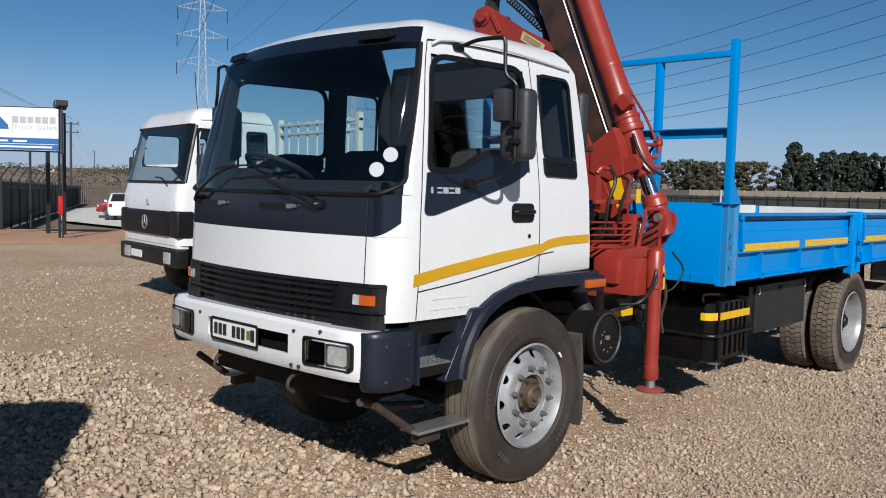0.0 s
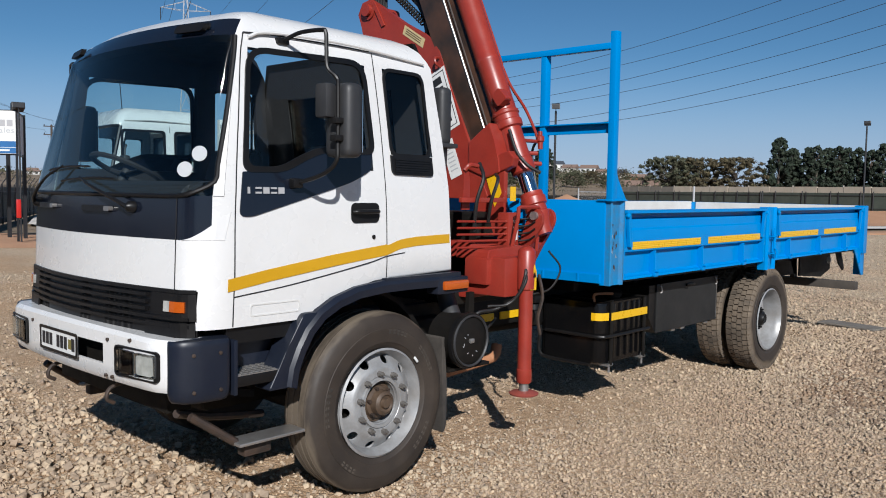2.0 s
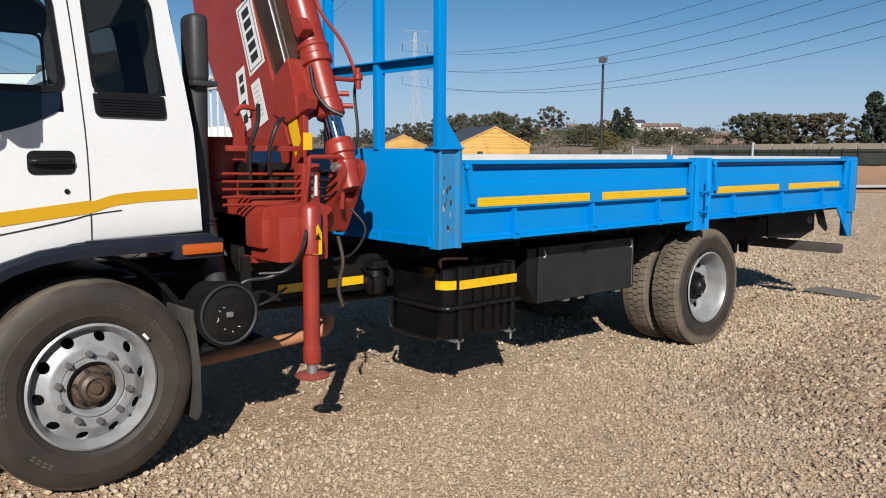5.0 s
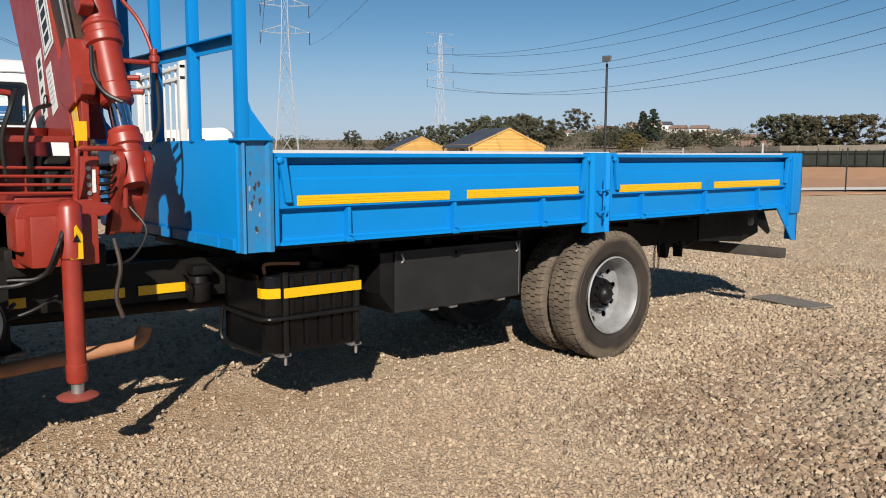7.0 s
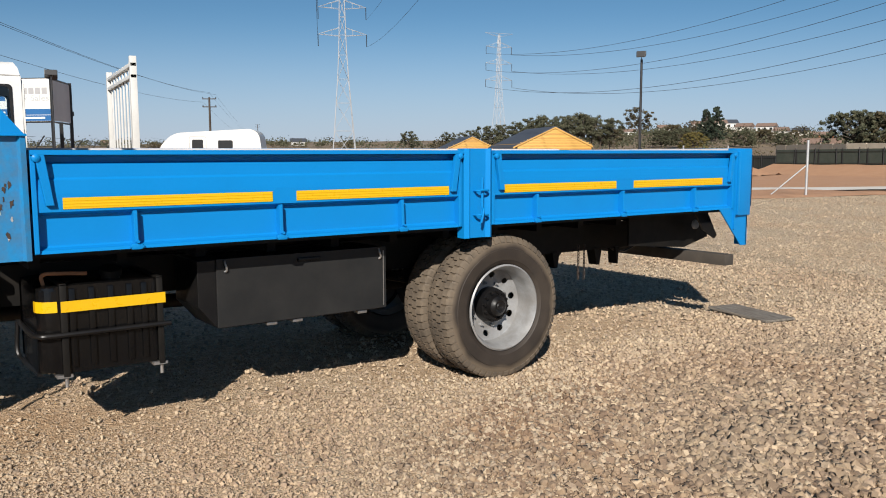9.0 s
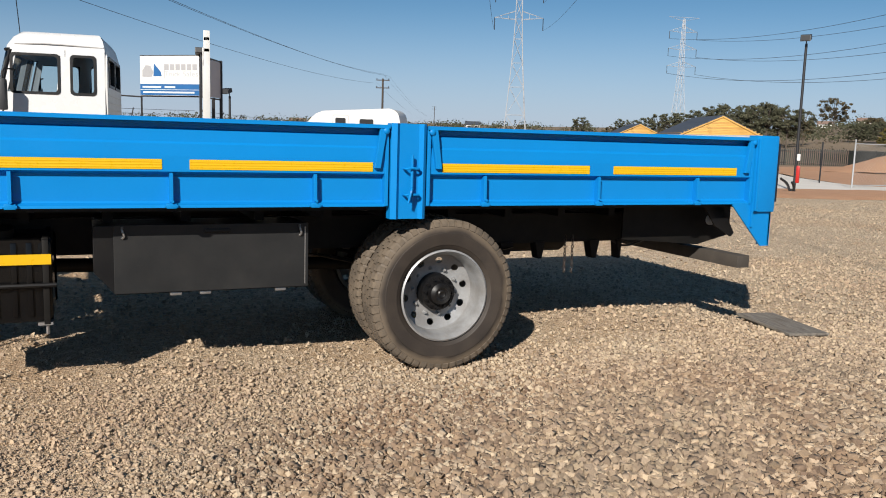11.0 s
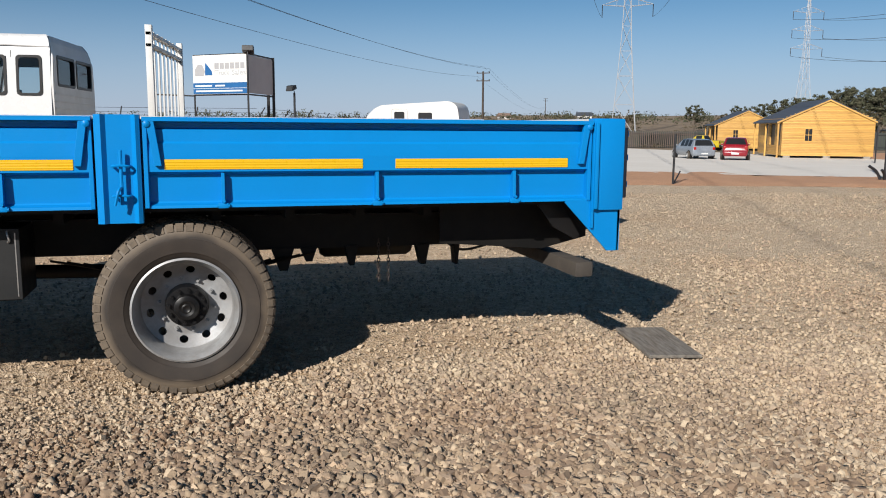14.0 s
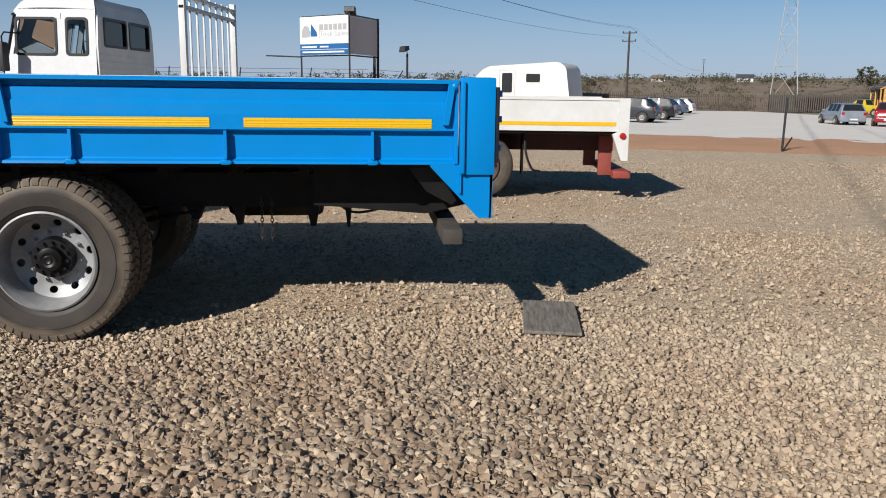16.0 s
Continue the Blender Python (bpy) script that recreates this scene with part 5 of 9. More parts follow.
solidify(part("bar", bm, WHITE, bumper, "white painted bumper bar, chipped"), 0.012)
part("backing", box(-1.27, -1.21, 0.30, 2.02, 0.82, 1.02), BLACK_DUSTY, bumper, smooth=False)
for mirror in (1, -1):
    s = 1 if mirror > 0 else -1

    def my(y):
        return y if mirror > 0 else 2 * YC - y
    cap_pts = round_poly([(-1.282, my(0.262)), (-1.245, my(0.196)), (-1.165, my(0.158)), (-1.01, my(0.148)), (-0.975, my(0.20)), (-0.97, my(0.36)), (-1.15, my(0.40))], 0.035, 4)
    mid_x, mid_y = -1.10, my(0.28)
    bm = bmesh.new()
    layers = []
    for z, k in ((0.752, 0.80), (0.756, 0.88), (0.770, 0.945), (0.795, 0.985), (0.83, 1.0), (1.02, 1.0), (1.040, 0.985), (1.048, 0.95)):
        layers.append([bm.verts.new((mid_x + (x - mid_x) * k, mid_y + (y - mid_y) * k, z)) for x, y in cap_pts])
    for lo, hi in zip(layers, layers[1:]):
        for i in range(len(lo)):
            j = (i + 1) % len(lo)
            bm.faces.new((lo[i], lo[j], hi[j], hi[i]))
    bm.faces.new(layers[0][::-1])
    bm.faces.new(layers[-1])
    part("end_cap", bm, NAVY, bumper, "dark blue-black plastic bumper end")
    for x, z in ((-1.19, 0.985), (-1.06, 0.985), (-1.19, 0.81), (-1.06, 0.81)):
        y = my(0.168 if x < -1.1 else 0.150)
        part("bolt", lathe([(0, 0.010), (0.006, 0.009), (0.008, 0)], (x, y, z), (-0.3 if x < -1.1 else 0, -s, 0), 8), RUST_SHADE, bumper)
    place = lambda a, b, o: Vector((bumper_x(a) - 0.004 - o, a, b))
    ya_, yb_ = sorted((my(0.288), my(0.622)))
    part("lamp_recess", skin(rounded(ya_, yb_, 0.850, 0.998, 0.022), place, 0.004), BLACK, bumper, "black lamp surround", smooth=False)
    part("lamp_rim", band(rounded(ya_, yb_, 0.850, 0.998, 0.022), rounded(ya_ + 0.008, yb_ - 0.008, 0.858, 0.990, 0.02), place, 0.012), BLACK, bumper, smooth=False)
    for a, b, lab in ((0.458, 0.600, "rectangular headlamp with a dark reflector"), (0.306, 0.446, "rectangular fog lamp with a dark reflector")):
        a, b = sorted((my(a), my(b)))
        lamp = part("headlamp", skin(rounded(a, b, 0.868, 0.980, 0.012), place, 0.009), LAMP_DARK, bumper, lab, smooth=False)
        part("reflector_bowl", skin(rounded(a + 0.010, b - 0.010, 0.878, 0.970, 0.016), place, 0.0105), LENS, lamp, "bright reflector behind ribbed glass", smooth=False)
        part("lamp_glass", skin(rounded(a, b, 0.868, 0.980, 0.012), lambda p, q, o: place(p, q, o + 0.010), 0.008), GLASS_LAMP, lamp, "clear lamp glass", smooth=False, shadow=False)
    part("tow_hook", tube([(-1.22, my(0.80), 0.76), (-1.29, my(0.80), 0.74), (-1.31, my(0.80), 0.69), (-1.27, my(0.80), 0.66)], 0.011, 8), RUST_SHADE, bumper)
PX = -1.366
plate = part("number_plate", box(PX - 0.006, PX + 0.004, 0.998, 1.445, 0.880, 0.990, 0.004), STICKER, bumper, "white number plate in a black frame", smooth=False)
part("plate_frame", band(rounded(0.988, 1.455, 0.870, 1.000, 0.012), rounded(1.002, 1.441, 0.884, 0.986, 0.010), lambda a, b, o: Vector((PX - 0.005 - o, a, b)), 0.005), BLACK, plate, smooth=False)
for k, w in enumerate((0.034, 0.034, 0.034, 0, 0.034, 0.034, 0.034, 0, 0.034)):
    if w:
        y = 1.422 - 0.046 * k
        part("plate_bar", skin([(y - w, 0.903), (y, 0.903), (y, 0.968), (y - w, 0.968)], lambda a, b, o: Vector((PX - 0.006 - o, a, b)), 0.003), INK, plate, "plain dark bar", smooth=False)
part("plate_seal", box(PX - 0.008, PX - 0.0055, 1.055, 1.095, 0.91, 0.96), LEAF_GOLD, plate, "faded green seal", smooth=False)
for y, z in ((0.50, 1.03), (0.70, 1.01), (0.72, 0.83), (0.66, 0.83), (1.62, 1.0)):
    part("bumper_bolt", rod((bumper_x(y) - 0.012, y, z), (bumper_x(y), y, z), 0.009, seg=8), RUST_SHADE, bumper, "dark bolt head")

# --- steps, wheel arch, mudguard on both sides
for mirror in (1, -1):
    def my(y):
        return y if mirror > 0 else 2 * YC - y
    def span(a, b):
        return sorted((my(a), my(b)))
    arch = [p for p in ((-0.62, 0.74), (-0.605, 0.83), (-0.565, 0.92), (-0.51, 1.01), (-0.43, 1.085), (-0.32, 1.14), (-0.18, 1.178), (0.0, 1.195), (0.2, 1.198), (0.45, 1.195), (0.66, 1.19))]
    bm = bmesh.new()
    secs = []
    for x, z in arch:
        d = Vector((min(0.0, x - XF), 0, z - 0.54)).normalized()
        p = Vector((x, 0, z))
        secs.append([bm.verts.new(Vector((q.x, my(yy), q.z))) for yy, q in ((0.155, p - d * 0.012), (0.150, p + d * 0.03), (0.17, p + d * 0.055), (0.30, p + d * 0.062), (0.55, p + d * 0.05))])
    for a, b in zip(secs, secs[1:]):
        for k in range(4):
            bm.faces.new((a[k], b[k], b[k + 1], a[k + 1]))
    solidify(part("wheel_arch", bm, NAVY, truck, "dark blue-black wheel arch flare"), 0.014)
    part("arch_leg", prism(round_poly([(-0.78, 0.745), (-0.62, 0.745), (-0.52, 0.98), (-0.42, 1.12), (-0.56, 1.12), (-0.66, 0.95)], 0.02, 2), "y", *span(0.165, 0.30), 0.01), NAVY, truck)
    part("sill", prism(round_poly([(-0.98, 1.00), (-0.60, 1.00), (-0.42, 1.10), (-0.46, 1.12), (-0.98, 1.09)], 0.01, 2), "y", *span(0.23, 0.30)), BLACK, truck)
    part("sill", prism([(0.02, 1.225), (0.66, 1.215), (0.66, 1.262), (0.02, 1.262)], "y", *span(0.165, 0.40)), NAVY, truck)
    st = part("step", prism(round_poly([(-0.96, 0.795), (-0.62, 0.795), (-0.60, 0.85), (-0.96, 0.85)], 0.01, 2), "y", *span(0.17, 0.36), 0.006), BLACK, truck, "cab entry step")
    bm = bmesh.new()
    for i in range(10):
        for j in range(5):
            box(-0.945 + 0.034 * i, -0.925 + 0.034 * i, *span(0.185 + 0.033 * j, 0.205 + 0.033 * j), 0.85, 0.858, bm=bm)
    part("tread_plate", box(-0.955, -0.61, *span(0.172, 0.355), 0.846, 0.854), STEEL, st, smooth=False)
    part("tread_grip", bm, STEEL, st, "bare metal grip studs", smooth=False)
    part("inner_guard", prism([(-0.96, 0.80), (-0.66, 0.80), (-0.55, 1.0), (-0.50, 1.09), (-0.96, 1.09)], "y", *span(0.34, 0.40)), NAVY, truck)
    part("step_side", box(-0.975, -0.955, *span(0.165, 0.40), 0.76, 1.03, 0.004), NAVY, truck)
    low = part("lower_step", box(-0.92, -0.52, *span(0.20, 0.34), 0.482, 0.500, 0.006), STEEL, truck, "bare metal lower step")
    part("step_bracket", rod((-0.90, my(0.27), 0.492), (-1.13, my(0.31), 0.66), 0.022, seg=8), RUST_SHADE, low, "bent rusty step bracket")
    part("step_bracket", box(-0.86, -0.70, *span(0.25, 0.32), 0.41, 0.475, 0.01), RUST_SHADE, low)
    part("mud_flap", prism(round_poly([(0.535, 0.86), (0.560, 0.86), (0.585, 0.55), (0.585, 0.29), (0.550, 0.25), (0.545, 0.55)], 0.015, 3), "y", *span(0.20, 0.50), 0.004), FLAP, truck, "dusty rubber mud flap")
    part("repeater", box(0.48, 0.70, *span(0.128, 0.166), 1.160, 1.215, 0.012), AMBER, truck, "amber side indicator")
    part("repeater_back", box(0.44, 0.715, *span(0.15, 0.25), 1.135, 1.235, 0.012), NAVY, truck)
    part("arch_liner", prism([(XF + 0.63 * math.cos(radians(a)), 0.56 + 0.63 * math.sin(radians(a))) for a in range(20, 165, 12)] + [(XF + 0.60 * math.cos(radians(a)), 0.56 + 0.60 * math.sin(radians(a))) for a in range(164, 19, -12)], "y", *span(0.42, 0.66)), BLACK_DUSTY, truck)
part("radiator", box(-1.12, -0.98, 0.55, 1.80, 0.62, 1.30, 0.01), BLACK_DUSTY, truck)
part("under_guard", prism([(-1.12, 0.72), (-0.6, 0.62), (-0.6, 0.66), (-1.12, 0.78)], "y", 0.55, 1.80), BLACK_DUSTY, truck)
part("tie_rod", tube([(-1.15, 0.40, 0.66), (-0.9, 0.5, 0.58), (-0.55, 0.55, 0.52)], 0.022, 8), RUST_SHADE, truck)

# --- inside the cab
part("dashboard", prism(round_poly([(-1.09, 1.62), (-0.78, 1.50), (-0.70, 1.72), (-0.84, 1.80), (-1.05, 1.77)], 0.04, 3), "y", 0.50, 2 * YC - 0.50, 0.02), TRIM, cab, "dark dashboard")
for y in (0.62, 1.70):
    s = part("seat", box(-0.62, -0.10, y - 0.26, y + 0.26, 1.42, 1.58, 0.05, seg=3), SEAT, cab, "dark cab seat")
    bm = prism(round_poly([(-0.16, 1.50), (0.0, 1.50), (0.11, 2.00), (0.0, 2.03)], 0.05, 3), "y", y - 0.25, y + 0.25, 0.03)
    part("backrest", bm, SEAT, s)
part("cab_floor", box(-1.08, 0.58, 0.26, 2 * YC - 0.26, 1.20, 1.26), TRIM, cab, smooth=False)
part("bunk", box(0.16, 0.56, 0.32, 2 * YC - 0.32, 1.26, 1.72, 0.03), TRIM, cab)
wheel_c, wheel_n = Vector((-0.74, 1.70, 1.86)), Vector((0.42, 0, 0.9)).normalized()
fx, fy, _ = frame_of(wheel_n)
part("steering_wheel", tube([wheel_c + 0.22 * (math.cos(a) * fx + math.sin(a) * fy) for a in (2 * math.pi * k / 16 for k in range(17))], 0.016, 6, steps=2), TRIM, cab, "black steering wheel")
part("steering_column", rod(wheel_c, (-0.90, 1.70, 1.60), 0.03), TRIM, cab)
part("steering_spokes", tube([wheel_c - 0.21 * fx, wheel_c - 0.03 * wheel_n, wheel_c + 0.21 * fx], 0.018, 6), TRIM, cab)

# --- dropside bed
bed = new("bed")
bed.parent = truck
bed["label"] = "blue steel dropside bed, white inside"
Y0, Y1 = -0.03, 2 * YC + 0.03     # outer faces of the sides
BX0 = 2.05


def side_panel(x0, x1, mirror, ribs):
    """One hinged dropside: stepped blue sheet with a top lip, ribs with hinges and reflective bars."""
    def my(y):
        return y if mirror > 0 else 2 * YC - y

    up = 0.0 if mirror > 0 else 0.030

    # cross-section from the top lip down
    sec = [(-0.062, 1.640), (-0.062, 1.616), (0.018, 1.612), (0.022, 1.578), (-0.010, 1.568), (-0.014, 1.500), (-0.024, 1.488), (-0.030, 1.415), (-0.030, 1.325), (0.012, 1.306),
           (0.016, 1.292), (0.016, 1.150), (0.010, 1.140), (-0.026, 1.128), (-0.030, 1.112), (0.02, 1.108), (0.045, 1.112), (0.045, 1.640)]
    p = part("dropside", prism([(my(y), z + (up if z > 1.45 else 0)) for y, z in sec], "x", x0, x1, 0.0), BLUE, bed, "blue pressed-steel dropside panel", smooth=False)
    part("inner_face", box(x0 + 0.01, x1 - 0.01, *sorted((my(0.0455), my(0.050))), 1.13, 1.636 + up), WHITE_OLD, p, "white painted inner face", smooth=False)
    for x in ribs:
        r = part("rib", prism([(my(0.016), 1.312), (my(-0.034), 1.318), (my(-0.040), 1.15), (my(-0.030), 1.128), (my(0.016), 1.128)], "x", x - 0.010, x + 0.010, 0.002), BLUE, p, smooth=False)
        part("hinge", box(x - 0.030, x + 0.030, *sorted((my(-0.050), my(-0.018))), 1.108, 1.140, 0.006), BLUE, p)
        part("hinge_pin", rod((x - 0.036, my(-0.040), 1.122), (x + 0.036, my(-0.040), 1.122), 0.010, seg=8), BLUE, p)
        part("hinge_bolt", rod((x + 0.004, my(-0.035), 1.150), (x + 0.004, my(-0.060), 1.150), 0.009, seg=6), BLUE, p)
    for x, s in ((x0 + 0.012, 1), (x1 - 0.012, -1)):
        part("end_stile", box(min(x - 0.012, x + 0.012), max(x - 0.012, x + 0.012), *sorted((my(-0.040), my(0.03))), 1.115, 1.62, 0.003), BLUE, p, smooth=False)
    # strap and latch at the ends
    for x, s in ((x0 + 0.045, 1), (x1 - 0.045, -1)):
        part("latch_plate", prism([(x - 0.025 * s, 1.615), (x + 0.020 * s, 1.615), (x + 0.055 * s, 1.36), (x + 0.015 * s, 1.36)], "y", *sorted((my(-0.060), my(-0.032))), 0.003), BLUE, p, smooth=False)
        part("latch_bolt", lathe([(0, 0.022), (0.016, 0.02), (0.024, 0.008), (0.024, 0)], (x - 0.02 * s, my(-0.05), 1.60), (0, -mirror, 0), 10), BLUE, p)
    return p


RIBS_A, RIBS_B = (2.766, 3.611, 4.474), (5.663, 6.59, 7.496)
for mirror in (1, -1):
    def my(y):
        return y if mirror > 0 else 2 * YC - y
    a = side_panel(2.265, 4.955, mirror, RIBS_A)
    b = side_panel(5.225, 8.035, mirror, RIBS_B)
    for p, bars in ((a, ((2.409, 3.560), (3.715, 4.850))), (b, ((5.338, 6.500), (6.706, 7.868)))):
        for x0, x1 in bars:
            tape = part("reflector", box(x0, x1, *sorted((my(-0.0335), my(-0.0300))), 1.338, 1.397), YELLOW, p, "yellow reflective bar", smooth=False)
            for z in (1.351, 1.3665, 1.382):
                part("tape_rib", prism([(my(-0.0335), z - 0.005), (my(-0.0350), z), (my(-0.0335), z + 0.004)], "x", x0 + 0.002, x1 - 0.002), YELLOW, tape, smooth=False)
    # middle post
    m = part("side_post", prism([(4.968, my(0.03)), (4.968, my(-0.045)), (5.005, my(-0.060)), (5.03, my(-0.035)), (5.165, my(-0.035)), (5.19, my(-0.060)), (5.212, my(-0.045)), (5.212, my(0.03))], "z", 1.030, 1.652), BLUE, bed, "blue post between the dropsides", smooth=False)
    if mirror > 0:
        part("post_back", box(4.925, 5.255, *sorted((my(0.0505), my(0.056))), 1.13, 1.628), BLUE, m, smooth=False)
    for z in (1.19, 1.36):
        part("hook", tube([(5.06, my(-0.035), z), (5.06, my(-0.085), z), (5.10, my(-0.095), z + 0.005), (5.15, my(-0.085), z), (5.15, my(-0.035), z)], 0.008, 6), BLUE, m)
    part("latch_bar", rod((5.105, my(-0.075), 1.14), (5.105, my(-0.075), 1.45), 0.010, seg=8), BLUE, m)
    part("latch_handle", tube([(5.105, my(-0.075), 1.24), (5.09, my(-0.11), 1.22), (5.07, my(-0.11), 1.14)], 0.009, 6), BLUE, m)
    # rear corner post with its triangular foot
    r = part("corner_post", box(8.045, 8.270, *sorted((my(-0.055), my(0.05))), 1.048, 1.658, 0.012), BLUE, bed, "blue rear corner post")
    part("post_flange", box(8.050, 8.075, *sorted((my(-0.075), my(-0.050))), 1.06, 1.63, 0.004), BLUE, r)
    part("post_foot", prism([(7.86, 1.120), (8.05, 1.120), (8.262, 1.055), (8.255, 0.770), (8.175, 0.770), (7.86, 1.10)], "y", *sorted((my(-0.030), my(-0.018)))), BLUE, r, "blue triangular gusset", smooth=False)
    part("foot_edge", prism([(8.245, 1.055), (8.262, 1.055), (8.262, 0.770), (8.245, 0.770)], "y", *sorted((my(-0.030), my(0.09)))), BLUE, r, smooth=False)
    part("foot_edge", prism([(8.042, 1.12), (8.058, 1.12), (8.058, 0.93), (8.042, 0.93)], "y", *sorted((my(-0.048), my(-0.030)))), BLUE, r, smooth=False)
    # front corner post
    f = part("front_post", prism([(2.063, my(0.06)), (2.063, my(-0.045)), (2.078, my(-0.050)), (2.093, my(-0.028)), (2.212, my(-0.028)), (2.225, my(-0.055)), (2.250, my(-0.050)), (2.250, my(0.05))], "z", 1.085, 1.712), BLUE_WORN, bed, "chipped blue front corner post", smooth=False)
    part("top_plate", box(2.034, 2.255, *sorted((my(-0.066), my(0.06))), 1.708, 1.720, 0.003), BLUE, f)
    part("lamp_bracket", prism([(7.72, 1.09), (7.90, 1.09), (8.05, 0.86), (8.02, 0.83), (7.85, 0.92)], "y", *sorted((my(0.14), my(0.16)))), BLACK, bed, smooth=False)
    part("tail_lamp", lathe([(0, 0.045), (0.02, 0.042), (0.028, 0.02), (0.028, 0)], (7.93, my(0.30), 0.955), (0, -mirror, 0), 16), PALE_INK, bed, "pale round marker lamp")

part("bed_floor", box(BX0, 8.20, 0.03, 2 * YC - 0.03, 1.085, 1.125), BLACK_DUSTY, bed, "steel bed floor", smooth=False)
for k in range(13):
    x = 2.3 + 0.47 * k
    part("floor_bearer", box(x, x + 0.06, 0.42, 2 * YC - 0.42, 0.985, 1.085), BLACK_DUSTY, bed, smooth=False)
part("rear_skirt", prism([(7.10, 1.09), (8.20, 1.09), (8.20, 0.82), (7.86, 0.74), (7.10, 0.80)], "y", 0.36, 0.38), BLACK_DUSTY, bed, "black plate behind the rear corner", smooth=False)
part("side_cap", box(2.31, 8.04, 2 * YC - 0.0680, 2 * YC - 0.0600, 1.50, 1.668), WHITE_OLD, bed, "white inner face of the far side", smooth=False)
part("tailboard", box(8.205, 8.255, 0.06, 2 * YC - 0.06, 1.09, 1.660, 0.006), BLUE, bed, "blue tailboard")
part("inner_face", box(8.195, 8.2045, 0.06, 2 * YC - 0.06, 1.13, 1.658), WHITE_OLD, bed, smooth=False)
# hinge strips in navy: the post's shadowed end face put into the colour
for y in (-0.015, 2 * YC + 0.015):
    part("tail_hinge", box(8.272, 8.296, y - 0.030, y + 0.030, 1.13, 1.60, 0.004), NAVY, bed, "tailboard hinge strip, navy for the shaded side of the post")
    for z in (1.22, 1.40, 1.56):
        part("hinge_eye", lathe([(-0.02, 0.0), (-0.02, 0.016), (0.02, 0.016), (0.02, 0.0)], (8.300, y, z), (0, 0, 1), 10), BLUE, bed)
for y in (0.5, YC, 1.8):
    part("tail_rib", box(8.256, 8.275, y - 0.02, y + 0.02, 1.10, 1.60, 0.003), BLUE, bed)
part("tail_lamp", box(8.25, 8.30, 0.02, 0.075, 1.09, 1.17, 0.01), RED_LENS, bed, "red tail lamp")

# headboard
hb = part("headboard", box(BX0, 2.090, 0.0, 2 * YC, 1.085, 1.712, 0.004), BLUE, bed, "blue sheet-steel headboard")
part("inner_face", box(2.0905, 2.098, 0.06, 2 * YC - 0.06, 1.13, 1.70), WHITE_OLD, hb, smooth=False)
part("lower_ledge", box(2.030, 2.052, 0.02, 2 * YC - 0.02, 1.10, 1.165, 0.003), BLUE, hb, smooth=False)
for y in (0.20, 0.52, 0.9):
    part("ledge_rib", box(2.024, 2.032, y, y + 0.012, 1.10, 1.165), BLUE, hb, smooth=False)
for y in (-0.040, 0.57, 1.16, 1.75, 2 * YC + 0.040):
    edge = y < 0.1 or y > 2.2
    part("upright", box(2.036, 2.100, y - 0.025, y + 0.025, 1.705, 2.925 if edge else 2.845, 0.004), BLUE, hb, "blue square-tube upright")
    if edge:
        part("gusset", prism([(2.099, 1.718), (2.245, 1.718), (2.118, 1.87), (2.099, 1.93)], "y", y - 0.021, y + 0.021, 0.002), BLUE, hb, smooth=False)
part("crossbar", box(2.030, 2.088, -0.02, 2 * YC + 0.02, 2.800, 2.845, 0.004), BLUE, hb, "blue crossbar")
rail = part("crossbar", box(2.074, 2.084, -0.02, 2 * YC + 0.02, 2.203, 2.278, 0.002), BLUE, hb, "blue channel-section crossbar", smooth=False)
part("flange", box(2.026, 2.0745, -0.02, 2 * YC + 0.02, 2.268, 2.278, 0.002), BLUE, rail, smooth=False)
random.seed(17)
for k in range(12):
    cx, cz, r = 2.150 + random.gauss(0, 0.020), 1.36 + random.gauss(0, 0.085), random.uniform(0.006, 0.020)
    blob = [(cx + 0.7 * r * random.uniform(0.4, 1.2) * math.cos(a), cz + 1.5 * r * random.uniform(0.4, 1.3) * math.sin(a)) for a in (2 * math.pi * q / 9 for q in range(9))]
    part("paint_scar", skin(blob, lambda a, b, o: Vector((a, -0.028 - o, b)), 0.0012 + 0.0002 * k), RUST_SHADE if k % 3 else GALV, bed, "rust scar where the paint is chipped", smooth=False)

# underrun beam, brackets, chain
part("underrun_beam", box(7.95, 8.075, -0.03, 2 * YC + 0.03, 0.595, 0.695, 0.006), BEAM, truck, "dusty rear underrun beam")
for y in (0.72, 1.52):
    part("beam_hanger", prism([(7.75, 0.98), (8.0, 0.98), (8.06, 0.69), (7.96, 0.69)], "y", y, y + 0.06, 0.003), BLACK_DUSTY, truck, smooth=False)
for x, w, d in ((5.98, 0.16, 0.16), (6.18, 0.12, 0.10), (6.50, 0.09, 0.14), (7.02, 0.10, 0.15), (7.30, 0.05, 0.16)):
    part("hanger_bracket", prism([(x, 0.75), (x + w, 0.75), (x + w * 0.7, 0.75 - d), (x + w * 0.35, 0.75 - d)], "y", 0.70, 0.80), BLACK_DUSTY, truck, smooth=False)
for k in range(2):
    bm = bmesh.new()
    for i in range(11):
        z = 0.80 - 0.028 * i
        c = Vector((6.72 + 0.07 * k, 0.60, z))
        ax = Vector((1, 0, 0)) if i % 2 else Vector((0, 1, 0))
        tube([c + 0.010 * math.cos(a) * ax + Vector((0, 0, 0.019 * math.sin(a))) for a in (2 * math.pi * q / 8 for q in range(9))], 0.0035, 5, bm, curved=False)
    part("chain", bm, RUST_SHADE, truck, "hanging steel chain")
